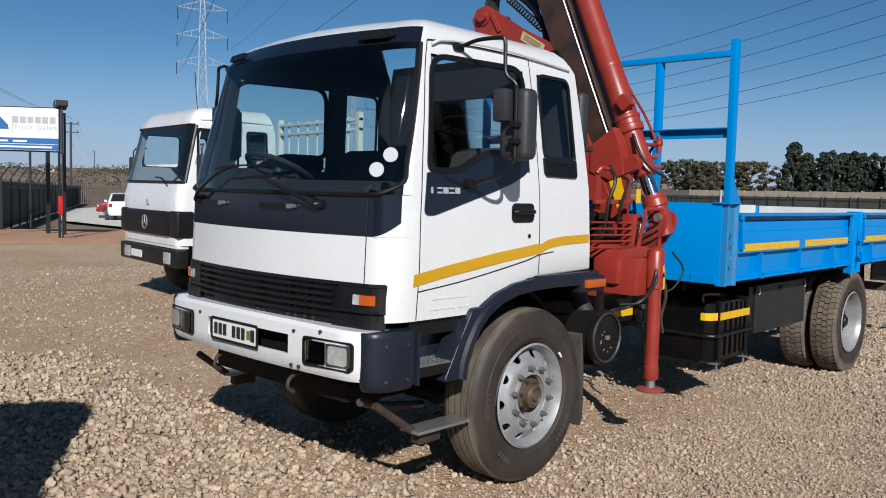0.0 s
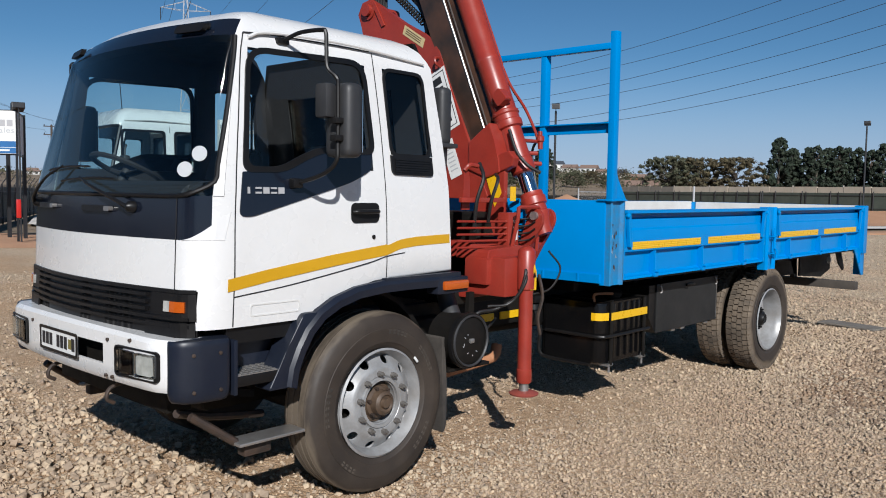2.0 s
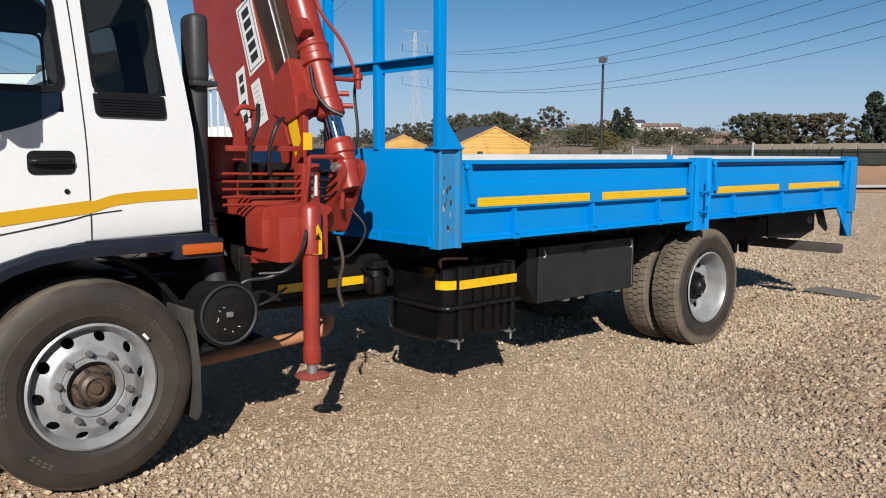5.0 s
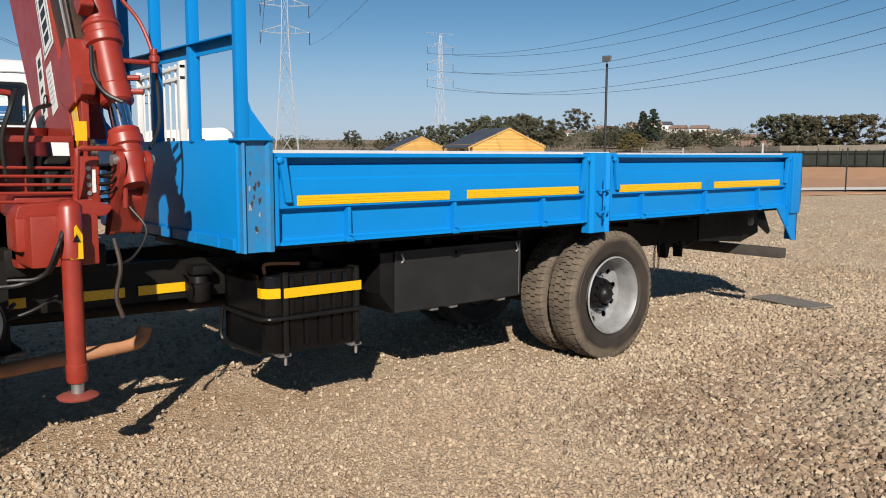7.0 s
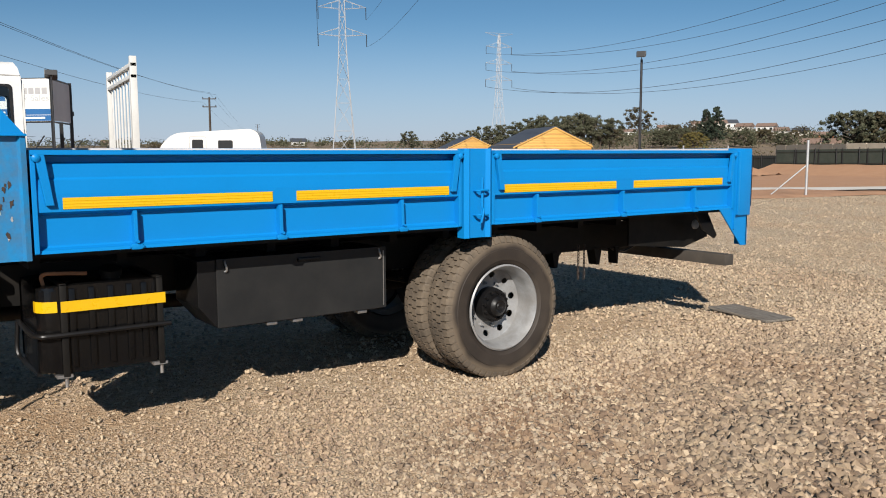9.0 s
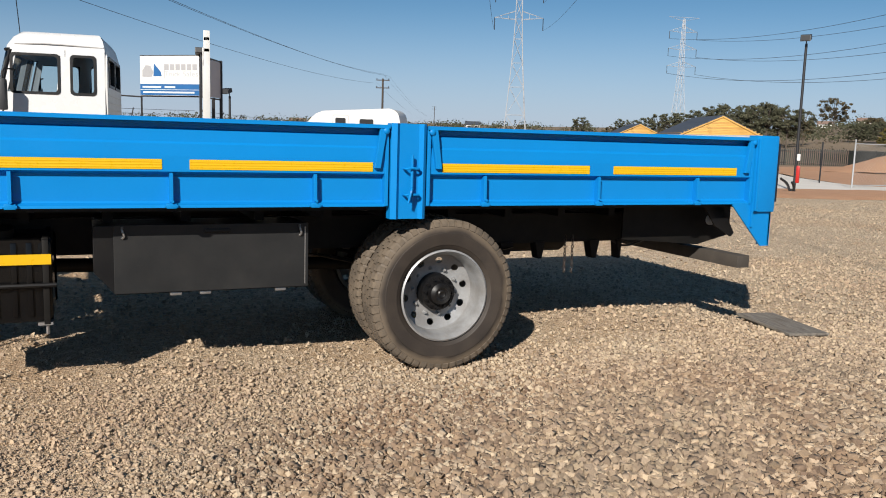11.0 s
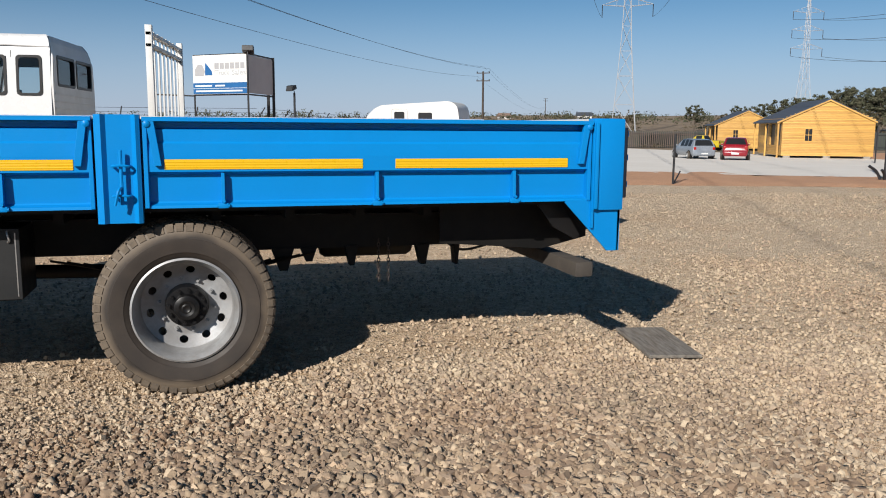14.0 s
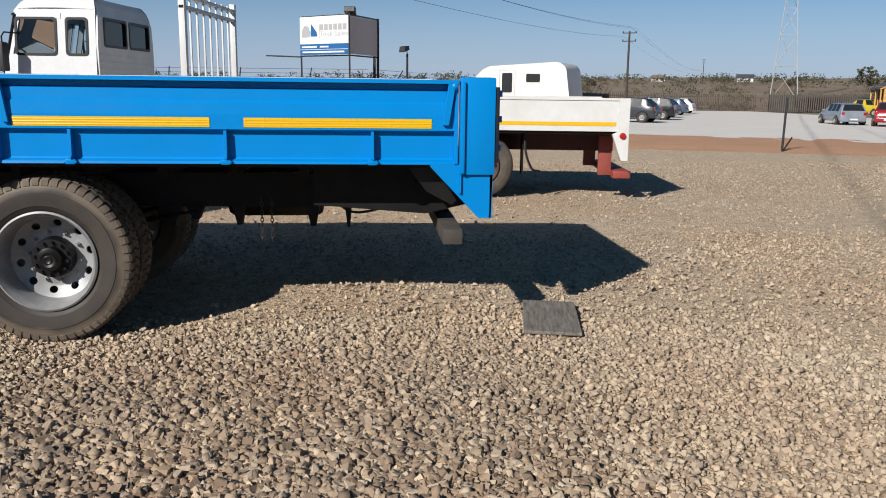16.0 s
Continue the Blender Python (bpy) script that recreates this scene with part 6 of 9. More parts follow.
part("air_tank", lathe([(-0.38, 0.0), (-0.36, 0.09), (-0.32, 0.115), (0.32, 0.115), (0.36, 0.09), (0.38, 0.0)], (6.75, 1.30, 0.70), (1, 0, 0), 20), BLACK_DUSTY, truck)
part("brake_hose", tube([(7.20, 0.75, 0.80), (7.35, 0.72, 0.70), (7.55, 0.74, 0.72), (7.75, 0.75, 0.80)], 0.010, 6), HOSE, truck)

# fuel tank with straps
tank = part("fuel_tank", prism(round_poly([(2.29, 0.15), (2.955, 0.15), (2.955, 0.72), (2.29, 0.72)], [0.10, 0.06, 0.03, 0.05], 5), "z", 0.435, 0.915, 0.03), TANK, truck, "black ribbed fuel tank with steel straps")
for x in (2.46, 2.56, 2.66, 2.76, 2.84):
    part("rib", box(x - 0.016, x + 0.016, 0.136, 0.152, 0.47, 0.90, 0.006), TANK, tank)
for x in (2.415, 2.925):
    part("strap", box(x - 0.017, x + 0.017, 0.128, 0.142, 0.42, 0.93, 0.003), BLACK_DUSTY, tank, "steel strap")
    part("strap", box(x - 0.017, x + 0.017, 0.128, 0.70, 0.917, 0.928, 0.003), BLACK_DUSTY, tank, smooth=False)
    part("strap_bolt", rod((x, 0.15, 0.36), (x, 0.15, 0.45), 0.010, seg=6), STEEL, tank)
    part("strap_foot", box(x - 0.05, x + 0.03, 0.13, 0.40, 0.415, 0.432), STEEL, tank, smooth=False)
part("guard_bar", tube([(2.27, 0.66, 0.655), (2.265, 0.30, 0.655), (2.285, 0.15, 0.655), (2.40, 0.118, 0.655), (2.98, 0.118, 0.655)], 0.014, 8), BLACK, tank, "bent bar round the tank")
part("guard_bar", tube([(2.27, 0.70, 0.66), (2.26, 0.71, 0.48), (2.28, 0.62, 0.43), (2.30, 0.25, 0.425)], 0.014, 8), BLACK, tank)
part("reflector", box(2.40, 2.955, 0.125, 0.1285, 0.775, 0.835), YELLOW, tank, "yellow reflective tape", smooth=False)
part("reflector", prism([(2.288, 0.24), (2.292, 0.205), (2.320, 0.165), (2.385, 0.145), (2.385, 0.1415), (2.317, 0.161), (2.2885, 0.203), (2.2845, 0.24)], "z", 0.775, 0.835), YELLOW, tank, smooth=False)
part("filler", lathe([(0, 0.05), (0.03, 0.05), (0.035, 0.06), (0.07, 0.06), (0.075, 0)], (2.70, 0.30, 0.91), (0, -0.3, 1), 18), BLACK_DUSTY, tank, "fuel filler cap")
part("sender_pipe", tube([(2.34, 0.25, 0.91), (2.34, 0.25, 0.97), (2.44, 0.24, 0.972), (2.56, 0.22, 0.965)], 0.011, 6), COPPER_RUST, tank)

# side tool locker
locker = part("tool_locker", prism([(3.18, 0.98), (4.49, 0.98), (4.49, 0.555), (3.30, 0.555), (3.18, 0.70)], "y", 0.235, 0.66, 0.004), BLACK, truck, "black steel tool locker", smooth=False)
door = part("locker_door", box(3.295, 4.495, 0.222, 0.236, 0.562, 0.985, 0.003), LOCKER, locker, "flat black locker door", smooth=False)
part("locker_handle", box(3.83, 3.99, 0.205, 0.224, 0.930, 0.955, 0.005), BLACK, door)
for x in (3.345, 4.435):
    part("clasp", tube([(x, 0.218, 0.975), (x, 0.208, 0.955), (x + 0.01, 0.206, 0.92), (x, 0.216, 0.905)], 0.007, 6), STEEL, door)
for x in (3.62, 3.80, 4.28):
    part("drain", box(x, x + 0.07, 0.24, 0.30, 0.535, 0.556, 0.004), STEEL, locker)
part("locker_rivets", prism([(4.47, 0.58), (4.476, 0.58), (4.476, 0.96), (4.47, 0.96)], "y", 0.2195, 0.2215), STEEL, door, smooth=False)

# canister, drum and pipes between cab and tank
can = part("air_dryer", lathe([(0, 0.0), (0.0, 0.06), (0.02, 0.075), (0.11, 0.075), (0.12, 0.06), (0.16, 0.055), (0.17, 0.0)], (2.10, 0.66, 0.72), (0, 0, 1), 20), BLACK, truck, "black air dryer canister")
part("valve", box(2.04, 2.17, 0.60, 0.72, 0.89, 0.95, 0.015), BLACK, can)
drum = part("air_cleaner", lathe([(0, 0), (0, 0.13), (0.008, 0.155), (0.0, 0.165), (0.02, 0.172), (0.05, 0.165), (0.22, 0.165), (0.24, 0.14)], (0.72, 0.125, 0.825), (0, 1, 0), 40), BLACK_DUSTY, truck, "round black air cleaner drum")
part("clamp_ring", lathe([(0.0, 0.168), (0.0, 0.178), (0.03, 0.178), (0.03, 0.168)], (0.72, 0.13, 0.825), (0, 1, 0), 40), BLACK, drum)
# rim ring in a paler grey: the highlight along the edge, as colour
part("rim_ring", lathe([(-0.004, 0.150), (-0.012, 0.156), (-0.012, 0.162), (-0.002, 0.166)], (0.72, 0.125, 0.825), (0, 1, 0), 40), PLASTIC, drum, "rim of the drum, paler grey for its highlight")
for k in range(7):
    a = 2.2 + 0.45 * k * (1 + 0.2 * (k % 3))
    part("scuff", box(-0.006 - 0.002 * (k % 3), 0.006, -0.001, 0.0, -0.002, 0.002), PALE_INK, drum, "pale scuff mark", smooth=False).matrix_basis = pose(0.72 + (0.05 + 0.008 * k) * math.cos(a), 0.1243, 0.825 + (0.05 + 0.008 * k) * math.sin(a), 0, 40 * k, 0)
part("wing_nut", box(0.70, 0.74, 0.108, 0.128, 0.81, 0.84, 0.008), STEEL, drum)
part("drum_bracket", box(0.60, 1.00, 0.20, 0.60, 0.625, 0.645, 0.004), BLACK_DUSTY, truck)
part("drum_bracket", prism([(0.88, 0.64), (0.95, 0.64), (0.95, 1.10), (0.90, 1.10)], "y", 0.30, 0.33), BLACK_DUSTY, truck, smooth=False)
part("battery_box", box(0.62, 1.00, 0.60, 0.72, 0.62, 0.90, 0.01), BLACK_DUSTY, truck)
part("exhaust_pipe", tube([(0.55, 0.80, 0.40), (1.15, 0.785, 0.44), (1.66, 0.775, 0.475), (1.76, 0.775, 0.50), (1.80, 0.785, 0.57)], 0.042, 12), COPPER_RUST, truck, "rusty brown exhaust pipe")
part("silencer", lathe([(-0.34, 0.0), (-0.33, 0.09), (-0.30, 0.11), (0.30, 0.11), (0.33, 0.09), (0.34, 0)], (0.55, 1.22, 0.36), (1, 0, 0), 20), RUST_SHADE, truck)
snork = part("air_intake", box(0.655, 0.76, 0.34, 0.50, 2.05, 2.42, 0.045, seg=3), PLASTIC, truck, "black air intake behind the cab")
part("intake_lip", box(0.645, 0.79, 0.32, 0.52, 2.035, 2.065, 0.01), PLASTIC, snork)
part("intake_duct", tube([(0.71, 0.42, 2.05), (0.71, 0.43, 1.70), (0.72, 0.42, 1.40), (0.76, 0.38, 1.08), (0.74, 0.30, 0.95)], 0.06, 12), PLASTIC, snork)
bm = bmesh.new()
for k in range(8):
    lathe([(0, 0.062), (0.006, 0.072), (0.014, 0.072), (0.02, 0.062)], (0.735, 0.42, 1.12 + 0.026 * k), (0, 0, 1), 16, bm)
part("bellows", bm, HOSE, snork)

# --- loading crane
crane = new("crane")
crane.parent = truck
crane["label"] = "folded red hydraulic loading crane"
part("crane_base", box(0.98, 1.50, 0.50, 1.82, 0.985, 1.135, 0.015), BLACK_DUSTY, crane, "dark crane base frame")
part("outrigger_beam", box(1.02, 1.34, 0.10, 2.20, 1.075, 1.33, 0.012), RED, crane, "red outrigger beam")
part("outrigger_sleeve", box(1.02, 1.42, 0.40, 1.90, 1.04, 1.42, 0.02), RED, crane)
part("column_foot", lathe([(0, 0.26), (0.12, 0.26), (0.14, 0.22), (0.34, 0.20), (0.40, 0.22)], (1.20, YC, 1.38), (0, 0, 1), 28), RED, crane)
for mirror in (1, -1):
    def my(y):
        return y if mirror > 0 else 2 * YC - y
    leg = part("outrigger_leg", lathe([(0.0, 0.0), (0.0, 0.046), (0.012, 0.052), (0.09, 0.052), (0.095, 0.047), (0.62, 0.047), (0.63, 0.056), (0.88, 0.060), (0.90, 0.045), (0.92, 0.0)], (1.19, my(0.055), 0.495), (0, 0, 1), 24), RED, crane, "red stabiliser leg, raised off the ground")
    part("leg_rod", rod((1.19, my(0.055), 0.435), (1.19, my(0.055), 0.50), 0.032, seg=16), STEEL, leg)
    part("foot_plate", lathe([(0, 0), (0, 0.095), (0.010, 0.100), (0.018, 0.085), (0.026, 0.04), (0.026, 0)], (1.19, my(0.055), 0.415), (0, 0, 1), 28), RED_OXIDE, leg, "round red foot plate")
    part("warning_label", skin([(-0.03, 1.12), (0.03, 1.12), (0.03, 1.24), (0.0, 1.29), (-0.03, 1.24)], lambda a, b, o: Vector((1.19 + a + 0.012, my(0.055) - mirror * (0.058 + o) + mirror * 8 * a * a, b)), 0.002), YELLOW, leg, "yellow warning label", smooth=False)
    part("warning_mark", skin([(-0.018, 1.205), (0.018, 1.205), (0.0, 1.245)], lambda a, b, o: Vector((1.19 + a + 0.012, my(0.055) - mirror * (0.061 + o) + mirror * 8 * a * a, b)), 0.001), INK, leg, smooth=False)

U = Vector((-0.035, 0.375, 0.926)).normalized()      # way up along the folded booms
N = Vector((0.0, U.z, -U.y)).normalized()            # across them, towards the middle of the truck


def along(x, s, n):
    """A point of the boom pack: x across the truck's length, s metres up the booms, n metres behind their near face."""
    return Vector((x, 0.30, 1.55)) + U * s + N * n


def beam(x0, x1, s0, s1, n0, n1, bevel=0.012):
    bm = bmesh.new()
    v = [bm.verts.new(along(x, s, n)) for s in (s0, s1) for n in (n0, n1) for x in (x0, x1)]
    for f in ((0, 1, 3, 2), (4, 6, 7, 5), (0, 4, 5, 1), (2, 3, 7, 6), (0, 2, 6, 4), (1, 5, 7, 3)):
        bm.faces.new([v[i] for i in f])
    if bevel:
        bmesh.ops.bevel(bm, geom=bm.edges[:], offset=bevel, segments=2, affect="EDGES", profile=0.6)
    return bm


def sheet(points, x0, x1, bevel=0.004):
    """A plate given by (s, n) corners, between two x."""
    bm = bmesh.new()
    lo = [bm.verts.new(along(x0, s, n)) for s, n in points]
    hi = [bm.verts.new(along(x1, s, n)) for s, n in points]
    bm.faces.new(lo)
    bm.faces.new(hi[::-1])
    for i in range(len(points)):
        j = (i + 1) % len(points)
        bm.faces.new((lo[i], hi[i], hi[j], lo[j]))
    if bevel:
        bmesh.ops.bevel(bm, geom=bm.edges[:], offset=bevel, segments=1, affect="EDGES")
    return bm


# column: red box plate, leaning back and bent over to the knuckle pin
CX = 1.36
near = [(0.535, 1.71), (0.655, 1.96), (0.905, 2.50), (1.03, 2.80), (1.10, 2.90)]
top = [(1.42, 3.06), (1.70, 3.23), (1.80, 3.29), (1.90, 3.27), (1.95, 3.18)]
far = [(1.90, 3.08), (1.78, 2.62), (1.55, 2.24), (1.27, 1.79), (1.15, 1.71)]
col = part("column", prism(near + top + far, "x", CX, CX + 0.045, 0.006), RED, crane, "red box-section crane column", smooth=False)
part("column_web", prism([(y + 0.06, z) for y, z in near] + [(1.45, 3.0), (1.5, 2.62), (1.35, 2.20), (1.10, 1.72)], "x", CX + 0.046, CX + 0.20, 0.004), RED, crane, smooth=False)
# skirt in black, not red: shade below the column put into its colour
part("column_skirt", prism([(0.46, 1.36), (1.40, 1.36), (1.33, 1.62), (0.54, 1.62)], "x", 1.20, 1.42, 0.02), BLACK_DUSTY, crane, smooth=False)
part("knuckle_rib", prism([(1.62, 3.06), (1.655, 3.05), (1.77, 3.24), (1.74, 3.26)], "x", CX - 0.014, CX, 0.003), RED, col, smooth=False)
part("knuckle_pin", rod((CX - 0.04, 1.82, 3.20), (CX + 0.30, 1.82, 3.20), 0.05, seg=16), RED, col, "red knuckle pin")
part("pin_washer", rod((CX - 0.012, 1.82, 3.20), (CX, 1.82, 3.20), 0.075, seg=20), RED, col)
part("lifting_lug", tube([(CX, 1.02, 2.68), (CX - 0.05, 1.02, 2.70), (CX - 0.05, 1.03, 2.74), (CX, 1.035, 2.75)], 0.010, 6), RED, col)


def on_column(y, z, off):
    return Vector((CX - off, y, z))


def lean(u, v, corners):
    """A point of a sticker given by three corners: u across, v down."""
    a, b, c = (Vector(q) for q in corners)
    q = a + (b - a) * u + (c - a) * v
    return q.x, q.y


def sticker(name, corners, mat, label):
    return part(name, skin([lean(u, v, corners) for u, v in ((0, 0), (1, 0), (1, 1), (0, 1))], on_column, 0.003), mat, crane, label, smooth=False)


def bar(corners, u0, u1, v0, v1, owner, mat=INK):
    part("bar", skin([lean(u, v, corners) for u, v in ((u0, v0), (u1, v0), (u1, v1), (u0, v1))], on_column, 0.0044), mat, owner, smooth=False)


BIG = ((1.175, 2.605), (0.985, 2.690), (1.005, 2.165))
stick = sticker("maker_sticker", BIG, STICKER, "white maker's sticker with plain dark bars")
for u0, u1, v0, v1 in ((0.09, 0.115, 0.045, 0.955), (0.885, 0.91, 0.045, 0.955), (0.09, 0.91, 0.045, 0.057), (0.09, 0.91, 0.943, 0.955)):
    bar(BIG, u0, u1, v0, v1, stick)
for k in range(5):
    v0 = 0.115 + 0.16 * k
    bar(BIG, 0.28, 0.72, v0, v0 + 0.115, stick)
LONG = ((1.195, 2.20), (1.085, 2.245), (1.115, 1.80))
stick2 = sticker("model_sticker", LONG, STICKER, "white model sticker with plain dark bars")
for v0, v1 in ((0.10, 0.22), (0.27, 0.40), (0.52, 0.60), (0.74, 0.88)):
    bar(LONG, 0.30, 0.78, v0, v1, stick2)
CHART = ((0.998, 2.112), (0.892, 2.155), (0.892, 1.845))
stick3 = sticker("load_label", CHART, STICKER, "pale load chart sticker")
for k in range(7):
    bar(CHART, 0.2, 0.8, 0.12 + 0.11 * k, 0.15 + 0.11 * k, stick3, PALE_INK)
OLD = ((1.400, 3.035), (1.181, 2.905), (1.425, 2.970))
stick4 = sticker("load_label", OLD, FADED, "faded yellow label")
for k in range(3):
    bar(OLD, 0.12, 0.85, 0.22 + 0.22 * k, 0.30 + 0.22 * k, stick4, RUST_SHADE)
part("column_hole", lathe([(0.0, 0.0), (0.0, 0.030), (0.006, 0.036), (0.012, 0.030)], (CX + 0.002, 1.02, 1.94), (-1, 0, 0), 14), BLACK, col)

# dark main boom behind the column plate and the ram
boom = part("main_boom", beam(1.412, 1.60, 0.62, 2.9, 0.035, 0.255, 0.010), GREASE, crane, "dark greasy boom section")
part("boom_edge", sheet([(0.62, 0.028), (2.9, 0.028), (2.9, 0.043), (0.62, 0.043)], 1.404, 1.420), STEEL, crane, "worn steel edge of the boom", smooth=False)
part("boom_line", tube([along(1.43, 0.75, 0.016), along(1.435, 1.6, 0.014), along(1.44, 2.9, 0.014)], 0.008, 6), RUST_SHADE, crane)
shoe = part("boom_shoe", prism([(0.72, 2.115), (0.53, 2.25), (0.48, 2.12), (0.44, 1.98), (0.43, 1.90), (0.55, 1.86), (0.72, 1.92)], "x", 1.345, 1.475, 0.01), RED, crane, "red boom cradle", smooth=False)
part("shoe_block", prism([(0.56, 1.99), (0.36, 2.05), (0.31, 2.00), (0.33, 1.94), (0.50, 1.88), (0.58, 1.90)], "x", 1.355, 1.425, 0.008), RED, shoe, smooth=False)
part("shoe_plate", prism([(0.72, 1.95), (0.40, 1.93), (0.40, 1.45), (0.62, 1.45)], "x", 1.37, 1.41, 0.006), RED, crane, smooth=False)
part("collar_lug", prism(round_poly([(0.50, 2.36), (0.56, 2.44), (0.50, 2.50), (0.42, 2.42)], 0.02, 3), "x", 1.40, 1.47, 0.005), RED, crane, smooth=False)

# lift ram: red barrel, collars, chrome rod, clevis
A = Vector((1.560, 0.225, 1.560))


def on_ram(s):
    return A + U * s


ram = part("ram_barrel", lathe([(0.36, 0.0), (0.36, 0.075), (0.372, 0.088), (0.46, 0.088), (0.47, 0.080), (0.70, 0.080), (0.71, 0.098), (0.728, 0.102), (0.755, 0.102), (0.765, 0.094), (0.80, 0.094), (0.81, 0.102), (0.83, 0.100), (0.84, 0.090),
                                (1.22, 0.088), (1.23, 0.092), (1.25, 0.092), (1.26, 0.088), (2.7, 0.088), (2.72, 0.0)], A, U, 36), RED, crane, "thick red hydraulic ram barrel")
part("ram_rod", rod(on_ram(0.20), on_ram(0.38), 0.056, seg=28), CHROME, ram, "chromed ram rod")
part("ram_eye", lathe([(-0.10, 0.0), (-0.10, 0.062), (-0.05, 0.066), (0.00, 0.075), (0.04, 0.088), (0.06, 0.088), (0.07, 0.078), (0.11, 0.078), (0.12, 0.092), (0.17, 0.092), (0.18, 0.084), (0.21, 0.082), (0.215, 0.056), (0.215, 0)], A, U, 32), RED, ram, "red ram end collar")
for dx in (-0.085, 0.055):
    x = 1.56 + dx
    pts = [(0.36, 1.19), (0.45, 1.19), (0.325, 1.44), (0.275, 1.58), (0.21, 1.66), (0.145, 1.62), (0.145, 1.54), (0.25, 1.38)]
    part("clevis_cheek", prism(round_poly(pts, 0.03, 3), "x", x, x + 0.030, 0.004), RED, crane, "red clevis plate", smooth=False)
part("clevis_pin", rod((1.45, 0.205, 1.60), (1.67, 0.205, 1.60), 0.030, seg=16), STEEL, crane)
part("clevis_web", prism(round_poly([(0.36, 1.20), (0.44, 1.20), (0.33, 1.40), (0.26, 1.45), (0.24, 1.40)], 0.02, 3), "x", 1.50, 1.62, 0.004), RED, crane, smooth=False)
part("valve_block", beam(1.40, 1.56, 0.40, 0.52, -0.02, 0.06, 0.01), RED, crane)
for s, dx in ((0.52, 0.10), (0.44, 0.105)):
    part("bleed_bolt", rod(on_ram(s) + Vector((dx * 0.7, -0.05, 0)), on_ram(s) + Vector((dx * 1.2, -0.085, 0)), 0.016, seg=8), RED, ram)
bm = tube([on_ram(1.22) + Vector((0.07, -0.06, 0)), on_ram(1.05) + Vector((0.10, -0.06, 0)), on_ram(0.90) + Vector((0.20, -0.06, -0.02)), on_ram(0.70) + Vector((0.235, -0.05, 0)), on_ram(0.62) + Vector((0.225, -0.05, 0))], 0.011, 8)
part("ram_pipe", bm, RED, ram, "red hydraulic pipe beside the ram")
part("ram_pipe", tube([on_ram(2.6) + Vector((0.085, -0.05, 0)), on_ram(1.22) + Vector((0.085, -0.055, 0))], 0.010, 8), RED, ram)
part("pipe_valve", lathe([(0, 0.0), (0, 0.018), (0.05, 0.02), (0.06, 0.03), (0.09, 0.03), (0.10, 0.016), (0.13, 0.016), (0.13, 0)], on_ram(0.56) + Vector((0.225, -0.05, 0)), (0.02, 0.05, 1), 12), RED, ram)
part("pipe_arm", rod(on_ram(0.62) + Vector((0.06, -0.05, 0)), on_ram(0.62) + Vector((0.22, -0.05, 0)), 0.014, seg=8), RED, ram)

# knuckle at the top of the column with its hoses
for k in range(6):
    o = 0.030 * k
    pts = [(1.43 + o, 1.86, 3.16), (1.45 + o, 1.84, 3.38 + 0.025 * (k % 3)), (1.46 + o, 1.66 - 0.03 * k, 3.44 - 0.04 * (k % 3)), (1.46 + o, 1.42, 3.28 - 0.03 * k), (1.45 + o, 1.28, 3.08), (1.45 + o, 1.22, 2.80)]
    part("hose", tube(pts, 0.017, 8), HOSE, crane, "black hydraulic hose loop")
bm = bmesh.new()
for k in range(14):
    lathe([(0, 0.026), (0.006, 0.033), (0.014, 0.033), (0.02, 0.026)], Vector((1.44, 1.62, 3.33)).lerp(Vector((1.43, 1.28, 3.06)), k / 13), (0, -0.78, -0.62), 10, bm)
part("hose_sleeve", bm, HOSE, crane, "ribbed black hose sleeve")

# control valve bank, guard hoop, hoses at the base
bank = part("valve_bank", box(1.30, 1.42, 0.30, 0.40, 1.36, 1.62, 0.01), RED, crane, "hydraulic valve bank")
for k in range(5):
    z = 1.385 + 0.043 * k
    part("control_rod", rod((0.80, 0.325, z + 0.01), (1.36, 0.318, z), 0.008, seg=8), RED, bank, "red control rod")
    part("rod_end", rod((1.36, 0.29, z), (1.36, 0.345, z), 0.013, seg=8), STEEL, bank)
    part("port", lathe([(0, 0.010), (0.05, 0.012), (0.055, 0.018), (0.075, 0.018), (0.075, 0)], (1.42, 0.35, z), (1, -0.2, 0), 8), BLACK, bank)
part("bank_label", box(1.378, 1.396, 0.294, 0.2995, 1.43, 1.55), STICKER, bank, smooth=False)
for k in range(4):
    part("lever", tube([(1.40, 0.32, 1.42 + 0.05 * k), (1.46, 0.25, 1.43 + 0.05 * k), (1.47, 0.20, 1.46 + 0.05 * k)], 0.007, 6), BLACK, bank)
part("guard_hoop", tube([(1.28, 0.26, 1.35), (1.28, 0.20, 1.60), (1.28, 0.20, 1.655), (1.30, 0.20, 1.66), (1.50, 0.20, 1.66), (1.52, 0.20, 1.65), (1.52, 0.22, 1.35)], 0.014, 8, curved=False), RED, crane, "bent red guard hoop")
part("guard_bar", box(0.83, 1.30, 0.315, 0.345, 1.690, 1.722, 0.004), RED, crane)
part("lever_plate", prism([(0.89, 1.64), (0.97, 1.64), (0.97, 1.84), (0.95, 1.90), (0.91, 1.90), (0.905, 1.78)], "y", 0.37, 0.385, 0.003), RED, crane, "red lever bracket", smooth=False)
part("lever_link", tube([(0.91, 0.37, 1.90), (0.94, 0.35, 1.935), (1.02, 0.35, 1.93)], 0.016, 8), RED, crane)
part("oil_tank", box(0.98, 1.28, 0.22, 0.42, 1.145, 1.33, 0.02), RED, crane, "red hydraulic oil tank")
